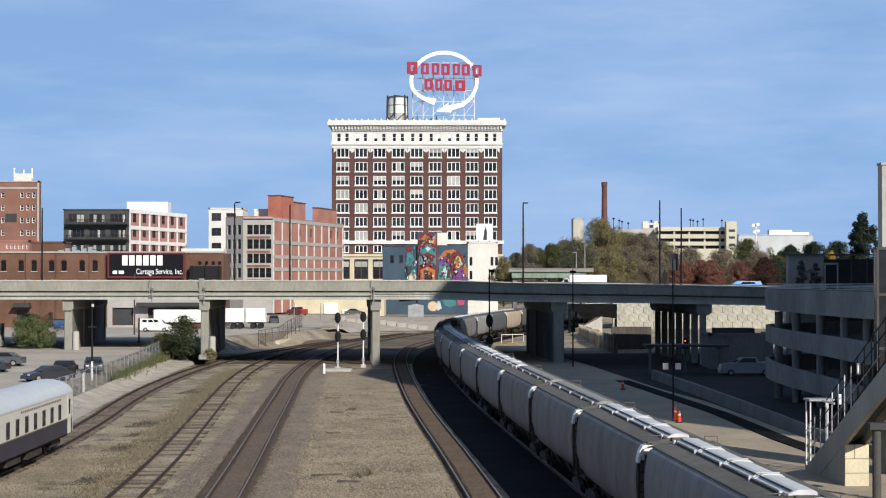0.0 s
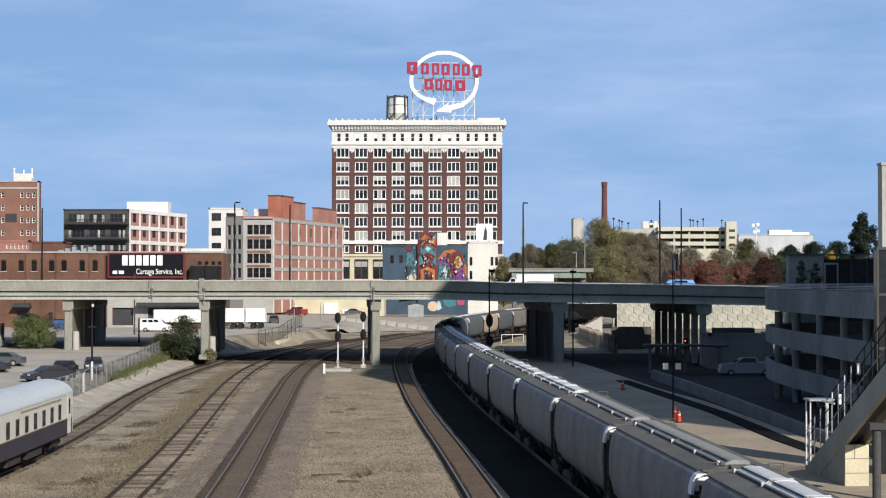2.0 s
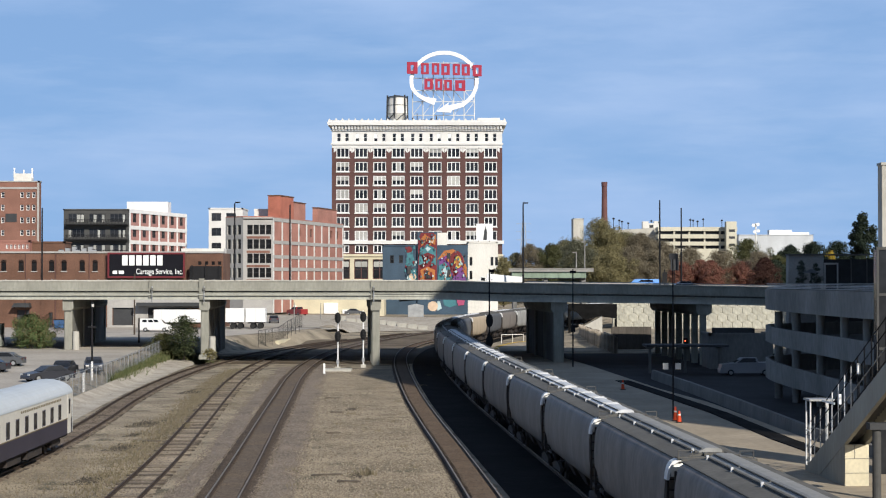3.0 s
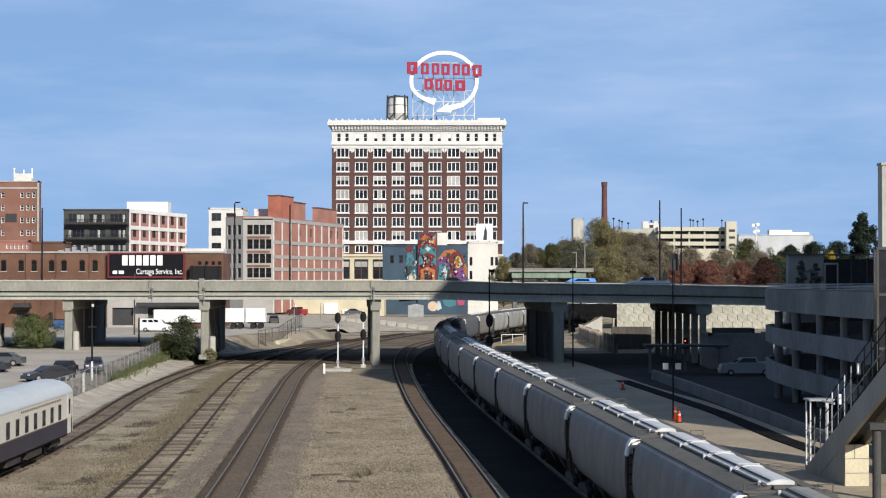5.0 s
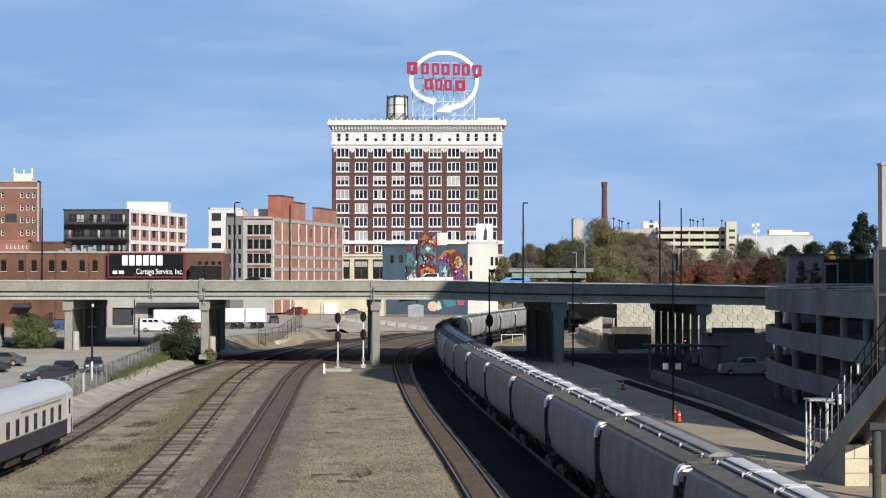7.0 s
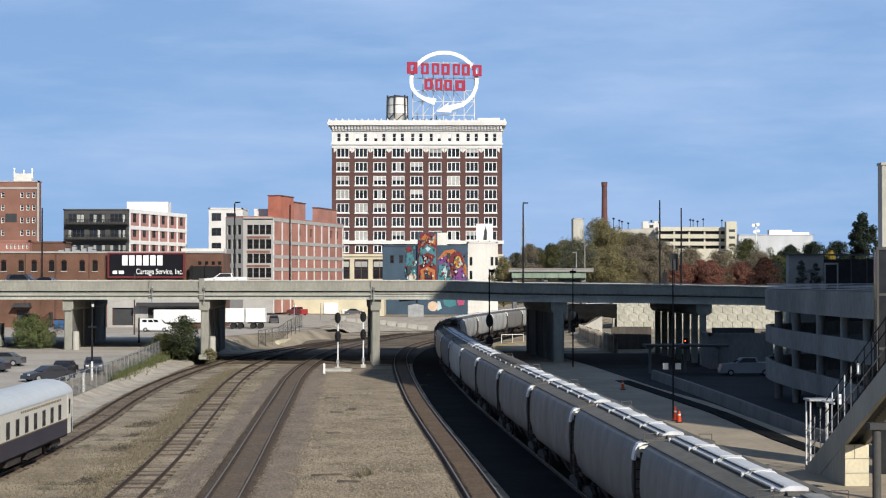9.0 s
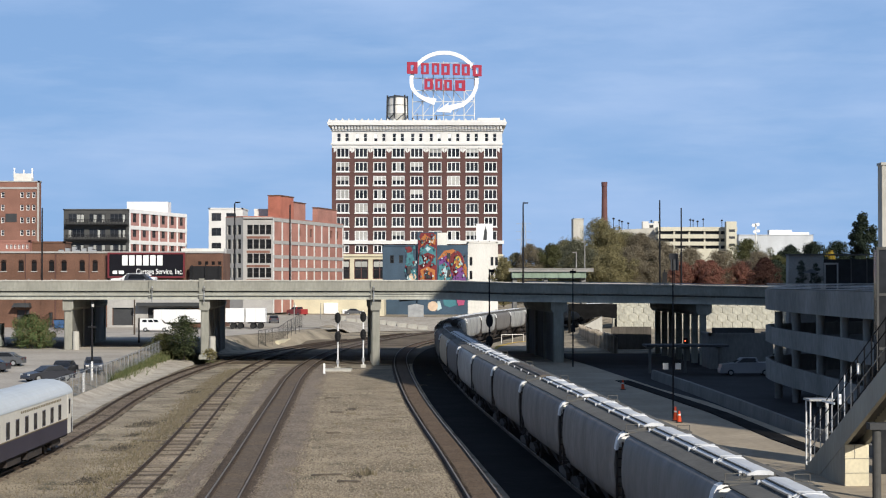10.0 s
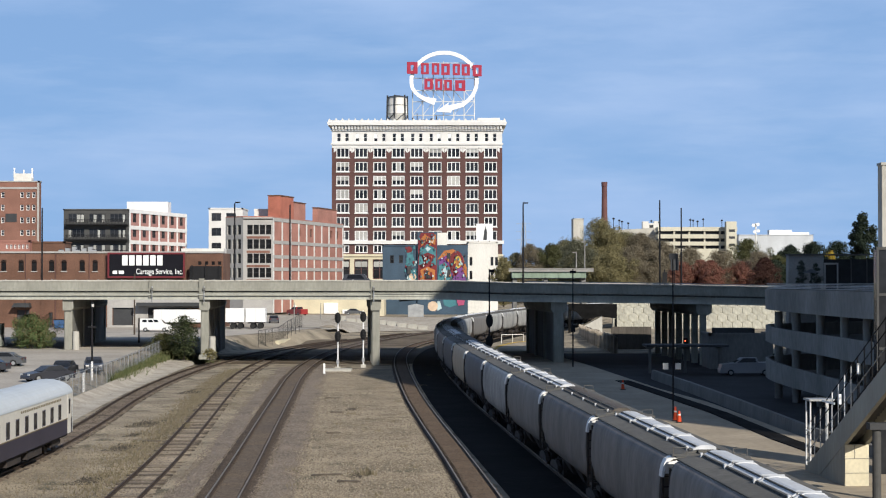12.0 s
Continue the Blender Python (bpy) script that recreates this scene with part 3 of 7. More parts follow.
def hopper_meshes():
    g = {}
    half = [(0.0, None), (0.9, None), (1.34, 1.36), (1.47, 1.6), (1.54, 2.0), (1.575, 2.4), (1.59, 2.8), (1.575, 3.15), (1.55, 3.45), (1.515, 3.72), (1.46, 3.94), (1.38, 4.08), (1.22, 4.17)]

    def ring(y, zb):
        pts = []
        for x, z in half:
            pts.append((x, zb if z is None else max(z, zb + 0.02 * x)))
        return [(x, y, z) for x, z in pts] + [(-x, y, z) for x, z in reversed(pts[1:])]
    g["body"] = Shape().loft([ring(-7.72, 2.15), ring(-7.2, 1.6), ring(-6.4, 1.22), ring(0, 1.22), ring(6.4, 1.22), ring(7.2, 1.6), ring(7.72, 2.15)]).mesh("body")
    g["body"].shade_smooth()
    g["body"].set_sharp_from_angle(angle=radians(40))
    roof = [(1.24, 4.13), (1.26, 4.2), (1.2, 4.22), (0.5, 4.33), (0.46, 4.36), (-0.46, 4.36), (-0.5, 4.33), (-1.2, 4.22), (-1.26, 4.2), (-1.24, 4.13)]
    g["roof"] = Shape().loft([[(x, y, z) for x, z in roof] for y in (-7.98, 7.98)]).mesh("roof")
    # one long trough hatch in four lengths, with a raised rim along both sides
    h = Shape()
    h.loft([[(x * q, y, z) for x, z in ((-0.42, 4.34), (0.42, 4.34), (0.42, 4.44), (0.34, 4.49), (0.05, 4.52), (-0.14, 4.51), (-0.26, 4.46), (-0.42, 4.4))]
            for y, q in ((-1.92, 0.95), (-1.87, 1.0), (1.87, 1.0), (1.92, 0.95))])
    g["hatch"] = h.mesh("hatch")
    # left lip is wider and dark; the hatch's shaded slope is put into it
    g["hatch_lip"] = Shape().box(-0.52, -1.88, 4.35, -0.42, 1.88, 4.4).box(-0.3, -1.84, 4.45, -0.26, 1.84, 4.5).box(0.42, -1.88, 4.35, 0.48, 1.88, 4.4).mesh("hatch_lip")
    c = Shape()
    for y in (-0.17, 0.17):
        c.slab([(-0.46, 4.4), (-0.3, 4.49), (-0.14, 4.54), (0.05, 4.55), (0.36, 4.52), (0.46, 4.45), (0.46, 4.42), (0.34, 4.48), (0.05, 4.51), (-0.14, 4.5), (-0.3, 4.44), (-0.44, 4.36)], y - 0.055, y + 0.055)
    c.tube((-0.3, 0.14, 4.53), (0.32, -0.12, 4.55), 0.03, n=6)
    g["clamp"] = c.mesh("clamp")
    g["tab"] = Shape().box(-0.58, -0.06, 4.3, -0.5, 0.06, 4.46).mesh("tab")
    g["running_board"] = Shape().slab([(0.56, 4.33), (1.0, 4.27), (1.0, 4.29), (0.56, 4.35)], -7.95, 7.95).mesh("running_board")
    g["sill"] = Shape().box(-0.45, -8.35, 0.85, 0.45, 8.35, 1.2).box(-1.3, 7.0, 1.1, 1.3, 8.1, 1.28).box(-1.3, -8.1, 1.1, 1.3, -7.0, 1.28).mesh("sill")
    e = Shape()
    for x in (1.0, 1.5):
        e.box(x - 0.04, 7.85, 1.1, x + 0.04, 7.92, 3.9)
    for k in range(8):
        z = 1.3 + 0.36 * k
        e.box(1.0, 7.87, z, 1.5, 7.91, z + 0.04)
    g["end_ladder"] = e.mesh("end_ladder")
    g["end_platform"] = Shape().box(-1.26, 7.98, 4.22, 1.26, 8.4, 4.27).box(-0.3, 7.8, 4.29, 0.3, 8.15, 4.38).mesh("end_platform")
    g["grab_rail"] = Shape().tube((0.75, 8.38, 4.27), (0.75, 8.38, 4.5), 0.016, n=5).tube((1.22, 8.38, 4.27), (1.22, 8.38, 4.5), 0.016, n=5).tube((0.75, 8.38, 4.5), (1.22, 8.38, 4.5), 0.016, n=5).mesh("grab_rail")
    # sloped end sheet behind open triangular posts
    g["end_sheet"] = Shape().slab([(-1.45, 3.6), (1.45, 3.6), (1.42, 3.95), (1.22, 4.14), (-1.22, 4.14), (-1.42, 3.95)], 8.12, 8.15).mesh("end_sheet")
    strut = Shape()
    for x0, x1 in ((-1.3, -0.55), (0.0, -0.55), (0.0, 0.55), (1.3, 0.55)):
        strut.tube((x0, 7.86, 2.6), (x1, 7.86, 4.02), 0.05, n=5)
    g["end_strut"] = strut.mesh("end_strut")
    corner = []
    for q in (-1, 1):
        corner.append([(q * x, z) for x, z in ((1.61, 3.5), (1.59, 3.7), (1.53, 3.94), (1.43, 4.11), (1.25, 4.2), (0.8, 4.24), (0.8, 4.17), (1.2, 4.11), (1.35, 4.02), (1.44, 3.88), (1.5, 3.68), (1.52, 3.5))])
    g["corner_plate"] = [Shape().slab(c, 7.8, 8.3).mesh("corner_plate") for c in corner]
    c = Shape()
    for y in (-4.0, 0.0, 4.0):
        c.loft([[(-1.0, y - 1.7, 1.26), (1.0, y - 1.7, 1.26), (1.0, y + 1.7, 1.26), (-1.0, y + 1.7, 1.26)], [(-0.5, y - 0.5, 0.35), (0.5, y - 0.5, 0.35), (0.5, y + 0.5, 0.35), (-0.5, y + 0.5, 0.35)]])
    g["chute"] = c.mesh("chute")
    b = Shape()
    swap = Matrix(((0, 1, 0, 0), (1, 0, 0, 0), (0, 0, 1, 0), (0, 0, 0, 1)))
    for x in (-1.05, 1.05):
        b.slab([(-1.35, 0.38), (1.35, 0.38), (1.35, 0.62), (0.5, 0.8), (-0.5, 0.8), (-1.35, 0.62)], x - 0.1, x + 0.1, swap)
    b.box(-1.05, -0.2, 0.4, 1.05, 0.2, 0.85)
    g["bogie"] = b.mesh("bogie")
    w = Shape().tube((-0.82, 0, 0.46), (-0.68, 0, 0.46), 0.46, n=16).tube((0.68, 0, 0.46), (0.82, 0, 0.46), 0.46, n=16).tube((-0.9, 0, 0.46), (0.9, 0, 0.46), 0.08)
    g["wheelset"] = w.mesh("wheelset")
    g["coupler"] = Shape().box(-0.12, 8.3, 0.8, 0.12, 8.62, 1.05).mesh("coupler")
    return g


HM = hopper_meshes()
HATCH = {}


def hatch_mesh(key, mat):
    """The part's mesh in one of the hatch paints."""
    if (key, mat) not in HATCH:
        HATCH[(key, mat)] = HM[key].copy()
    return HATCH[(key, mat)]


def hopper_car(paint, style, words):
    t = thing("hopper_car", words, "freight car", group="hopper cars of the freight train")
    part("body", HM["body"].copy(), HOPPER_PAINT[paint], t)
    part("roof", HM["roof"], "roof_grey", t)
    mat = {"clamped": "hatch", "flat": "hatch_grey", "dark": "hatch_dark"}[style]
    for y in (-5.79, -1.93, 1.93, 5.79):
        h = part("hatch", hatch_mesh("hatch", mat), mat, t, m=Matrix.Translation((0, y, 0)))
        part("hatch_lip", HM["hatch_lip"], "roof_grey", h)
    for y in (-3.86, 0.0, 3.86) if style == "clamped" else ():
        part("clamp", HM["clamp"], "hatch", t, m=Matrix.Translation((0, y, 0)))
    for y in (-7.4, -3.86, 0.0, 3.86, 7.4):
        part("tab", hatch_mesh("tab", "hatch"), "hatch", t, m=Matrix.Translation((0, y, 0)))
    part("running_board", HM["running_board"], "roof_grey", t)
    part("sill", HM["sill"], "truck_metal", t)
    part("chute", HM["chute"], "truck_metal", t)
    for r in (0, 180):
        m = Matrix.Rotation(radians(r), 4, 'Z')
        part("end_ladder", HM["end_ladder"], "truck_metal", t, m=m)
        part("end_ladder", HM["end_ladder"], "truck_metal", t, m=m @ Matrix.Translation((-2.5, 0, 0)))
        part("end_platform", HM["end_platform"], "roof_grey", t, m=m)
        part("grab_rail", HM["grab_rail"], "roof_grey", t, m=m)
        # white only on the sun-facing end; its sunlight is put into the paint
        if r:
            part("end_sheet", HM["end_sheet"], "white_paint", t, m=m)
            for plate in HM["corner_plate"]:
                part("corner_plate", plate, "white_paint", t, m=m)
        part("end_strut", HM["end_strut"], "truck_metal", t, m=m)
        part("coupler", HM["coupler"], "truck_metal", t, m=m)
        b = part("bogie", HM["bogie"], "truck_metal", t, m=m @ Matrix.Translation((0, 6.2, 0)))
        for y in (-0.88, 0.88):
            part("wheelset", HM["wheelset"], "truck_metal", b, m=Matrix.Translation((0, y, 0)))
    return t


PAINTS = {"grey": "dusty grey", "brown": "brownish grey", "light": "pale streaked grey", "tan": "tan", "dark": "dark grey"}
STYLES = {"clamped": "white clamped roof hatches", "flat": "flat grey roof hatches", "dark": "dark roof hatches"}
ORDER = ["grey", "grey", "brown", "brown", "brown", "grey", "grey", "brown", "grey", "grey", "brown", "brown", "brown", "grey", "light", "dark", "tan", "dark", "brown", "light", "light",
         "light", "light", "grey", "light", "light", "light", "grey", "light", "light", "grey", "light"]
FLAT, DARK = (3, 4, 7, 19, 25), (12, 17)
made, TRAIN = {}, []
for k, paint in enumerate(ORDER):
    style = "flat" if k in FLAT else ("dark" if k in DARK else "clamped")
    if (paint, style) in made:
        car = copy_thing(made[(paint, style)], Matrix())
    else:
        car = made[(paint, style)] = hopper_car(paint, style, PAINTS[paint] + " covered hopper car with " + STYLES[style])
    TRAIN.append(car)
S0 = float(np.interp(63.9, fy[:1500], fs[:1500])) - 2 * CAR_L


# ---------------------------------------------------------------- buildings
def tower():
    d = 520.0
    w = 50.66
    t = thing("office_tower", "twelve-storey dark brick tower with white terracotta crown", "building", pose(-33.05, d, 0))
    bw = 5.49
    cx = [3.27 + bw * i for i in range(9)]
    ww, wh = 3.79, 2.85
    zb = [45.78] + [41.58 - 4.09 * i for i in range(6)]
    brick = [(c - ww / 2, c + ww / 2, z, z + wh) for c in cx for z in zb]
    part("wall", shell(w, 34, 21.04, 48.55, brick, reveal=0.6), "brick_dark", t)
    pair = [(c + o - 0.52, c + o + 0.52, 50.56, 52.91) for c in cx for o in (-1.2, 1.2)]
    part("crown_wall", shell(w, 34, 48.55, 56.6, pair, reveal=0.6), "terracotta", t)
    low = [(c - ww / 2, c + ww / 2, 17.35, 19.69) for c in cx]
    part("belt_wall", shell(w, 34, 17.01, 21.04, low, reveal=0.5), "brick_dark", t)
    shop = [(c - 2.1, c + 2.1, 9.63, 15.5) for c in cx]
    part("base_wall", shell(w, 34, 2.0, 17.01, shop, reveal=0.6), "cream", t)
    part("belt", Shape().box(-0.5, -0.6, 20.03, w + 0.5, 0.0, 21.04), "terracotta", t)
    part("belt", Shape().box(-0.3, -0.4, 16.34, w + 0.3, 0.0, 17.01), "cream", t)
    part("belt", Shape().box(-0.3, -0.35, 49.55, w + 0.3, 0.0, 50.05), "terracotta", t)
    # scalloped white surrounds above the top row of brick windows
    for c in cx:
        part("surround", Shape().slab([(c - bw / 2 + 0.05, 48.55), (c - bw / 2 + 0.05, 47.2), (c - ww / 2 - 0.05, 47.87), (c - ww / 2 - 0.05, 48.51)], -0.08, 0.0), "terracotta", t)
        part("surround", Shape().slab([(c + bw / 2 - 0.05, 48.55), (c + ww / 2 + 0.05, 48.51), (c + ww / 2 + 0.05, 47.87), (c + bw / 2 - 0.05, 47.2)], -0.08, 0.0), "terracotta", t)
    part("cornice", Shape().slab([(-1.1, 55.25), (w + 1.1, 55.25), (w + 1.4, 56.26), (-1.4, 56.26)], -1.6, 34.4), "terracotta", t)
    part("frieze", Shape().box(-0.3, -0.4, 53.58, w + 0.3, 0, 54.08), "terracotta", t)
    bracket = Shape().slab([(-0.24, 0), (0.24, 0), (0.24, 1.1), (-0.24, 1.1)], -1.1, 0).mesh("bracket")
    n = 54
    for i in range(n):
        part("bracket", bracket, "terracotta", t, m=Matrix.Translation((0.4 + i * (w - 0.8) / (n - 1), 0, 54.08)))
    crest = Shape().slab([(-0.55, 0), (0.55, 0), (0.4, 0.55), (0.2, 0.75), (0, 1.15), (-0.2, 0.75), (-0.4, 0.55)], -0.2, 0.2).mesh("crest")
    for i in range(28):
        part("crest", crest, "terracotta", t, m=Matrix.Translation((-0.6 + i * (w + 1.2) / 27, -1.2, 56.26)))
    part("parapet", Shape().box(-0.6, -1.3, 56.26, w + 0.6, -0.9, 56.76), "terracotta", t)
    part("penthouse", Shape().box(43.45, 6, 56.26, 50.15, 20, 58.11), "terracotta", t)
    fm, pm = window_mesh(ww, wh, 3, False, 0.22), pane_mesh(ww, wh)
    for c in cx:
        for z in zb:
            wdw = part("window", fm, "white_paint", t, m=Matrix.Translation((c - ww / 2, 0.12, z)))
            part("pane", pm, "glass", wdw)
            part("sill", SILL, "terracotta", wdw)
            if random.random() < 0.24:
                part("blind", BLINDS[int(random.random() * 3)], "blind", wdw)
        wdw = part("window", LOWW, "white_paint", t, m=Matrix.Translation((c - ww / 2, 0.12, 17.35)))
        part("pane", LOWP, "glass", wdw)
        wdw = part("window", SHOPW, "brick_dark", t, m=Matrix.Translation((c - 2.1, 0.2, 9.63)))
        part("pane", SHOPP, "glass", wdw)
        part("blind", SHOPB, "blind", wdw)
        for o in (-1.2, 1.2):
            wdw = part("window", TOPW, "white_paint", t, m=Matrix.Translation((c + o - 0.52, 0.15, 50.56)))
            part("pane", TOPP, "glass", wdw)
            if random.random() < 0.3:
                part("blind", TOPB, "white_paint", wdw)
    return t


WW, WH = 3.79, 2.85
SILL = Shape().box(-0.2, -0.35, -0.28, WW + 0.2, 0.0, -0.01).mesh("sill")
BLINDS = [Shape().box(0.15 + WW * a, 0.02, WH * f, WW * b - 0.15, 0.045, WH - 0.12).mesh("blind") for a, b, f in ((0, 1, 0.1), (0, 1, 0.5), (0.33, 0.67, 0.1))]
LOWW, LOWP = window_mesh(WW, 2.35, 3, False, 0.25), pane_mesh(WW, 2.35)
SHOPW, SHOPP = window_mesh(4.2, 5.87, 2, True, 0.25), pane_mesh(4.2, 5.87)
SHOPB = Shape().box(0.3, 0.0, 3.6, 3.9, 0.045, 5.2).mesh("blind")
TOPW, TOPP = window_mesh(1.04, 2.35, 1, True, 0.08), pane_mesh(1.04, 2.35)
TOPB = Shape().box(0.08, 0.0, 0.9, 0.96, 0.045, 2.35 - 0.1).mesh("blind")
tower()


def arrow_sign():
    """The roof sign: a white arrow bent to a ring, and two rows of red letter-sized blocks on a lattice."""
    d = 524.0
    k = d / 3100
    t = thing("roof_sign", "round white arrow roof sign with two rows of red characters", "sign", pose(0.34, d, 68.95))
    rx, ry = 58 * k, 50.5 * k
    pts = []
    n = 72
    for i in range(n + 1):
        u = i / n
        f = 0.78 + 0.22 * smooth(0.0, 0.2, u)
        pts.append((radians(-110 - 306 * u), f, (3.3 + 2.6 * smooth(0.12, 0.0, u)) * k))
    s = Shape()
    outer, inner = [], []
    for a, f, h in pts:
        c, q = math.cos(a), math.sin(a)
        outer.append((c * (rx * f + h), q * (ry * f + h)))
        inner.append((c * (rx * f - h), q * (ry * f - h)))
    for i in range(n):
        s.slab([outer[i], inner[i], inner[i + 1], outer[i + 1]], -0.35, 0.35)
    part("arrow_ring", s, "white_sign", t)
    part("arrow_head", Shape().slab([(-14 * k, -54 * k), (8 * k, -38 * k), (7 * k, -43.5 * k), (29.5 * k, -38.5 * k), (35.5 * k, -45.5 * k), (14 * k, -51.5 * k), (12 * k, -56 * k)], -0.45, 0.45), "white_sign", t)
    for x, z, w, h in ((-66, 12.5, 19, 21), (-41, 11.5, 14, 20), (-22, 11, 13.5, 20), (-5, 10.5, 15, 20), (15, 10, 13, 20), (31, 9.5, 14.5, 20), (50.5, 8, 16, 20),
                       (-35, -15.5, 15, 19), (-16, -16, 13, 19), (0, -17, 14, 19), (19.5, -18, 18, 19)):
        sign_block(t, x * k, z * k, w * k, h * k)
    f = Shape()
    for i in range(7):
        x = (-56 + 18.3 * i) * k
        f.tube((x, 1.2, -70 * k), (x, 1.2, (36 - abs(i - 3) * 5) * k), 0.13, n=5)
        f.tube((x, 4.5, -70 * k), (x, 1.2, (10) * k), 0.11, n=5)
    for z in (-60, -36, -16, 6, 33):
        f.tube((-56 * k, 1.2, z * k), (54 * k, 1.2, z * k), 0.12, n=5)
    for i in range(6):
        x = (-56 + 18.3 * i) * k
        f.tube((x, 1.2, -60 * k), (x + 18.3 * k, 1.2, -36 * k), 0.09, n=5)
        f.tube((x + 18.3 * k, 1.2, -36 * k), (x, 1.2, -16 * k), 0.09, n=5)
    part("lattice", f, "white_wall", t)


def sign_block(t, x, z, w, h):
    """A plain red block of the sign: an upright hollow box."""
    b = 0.36 * w
    fr = Shape()
    for a, c, e, g in ((0, 0, b, h), (w - b, 0, w, h), (b, 0, w - b, b * 0.8), (b, h - b * 0.8, w - b, h)):
        fr.box(x + a, -1.0, z + c, x + e, -0.6, z + g)
    part("sign_block", fr, "red_sign", t)


arrow_sign()


def water_tank():
    d = 526.0
    k = d / 3100
    t = thing("water_tank", "weathered white roof water tank in a dark frame", "water tank", pose(-13.74, d, 56.79))
    part("tank", Shape().tube((0, 0, 2.2), (0, 0, 7.6), 3.0, 2.8, 24), "white_wall", t)
    part("bottom", Shape().tube((0, 0, 0.3), (0, 0, 2.2), 1.6, 3.0, 24), "white_wall", t)
    part("roof", Shape().tube((0, 0, 7.6), (0, 0, 8.1), 3.0, 0.6, 24), "charcoal", t)
    for i in range(6):
        a = math.pi / 3 * i + 0.3
        part("post", Shape().tube((3.3 * math.cos(a), 3.3 * math.sin(a), -1), (3.1 * math.cos(a), 3.1 * math.sin(a), 8.0), 0.24, n=6), "charcoal", t)
        b2 = math.pi / 3 * (i + 1) + 0.3
        part("brace", Shape().tube((3.3 * math.cos(a), 3.3 * math.sin(a), 0), (3.25 * math.cos(b2), 3.25 * math.sin(b2), 2.6), 0.13, n=5), "charcoal", t)
    for z in (2.4, 5.0, 7.4):
        part("hoop", Shape().tube((0, 0, z - 0.07), (0, 0, z + 0.07), 3.02, n=24), "charcoal", t)


water_tank()
for x, w, h in ((-9.3, 0.5, 2.6), (-7.9, 0.25, 3.4), (-6.6, 1.6, 1.5), (-4.0, 1.1, 1.9), (-2.2, 0.4, 2.9)):
    rv = part("roof_vent", Shape().box(0, 0, 0, w, 1.2, h * 0.8).box(w * 0.2, 0.2, h * 0.8, w * 0.8, 0.9, h), "charcoal", m=pose(x, 525, 56.0))
    tagged(rv, "dark steel vent on the tower roof", "roof vent", "vents on the tower roof")


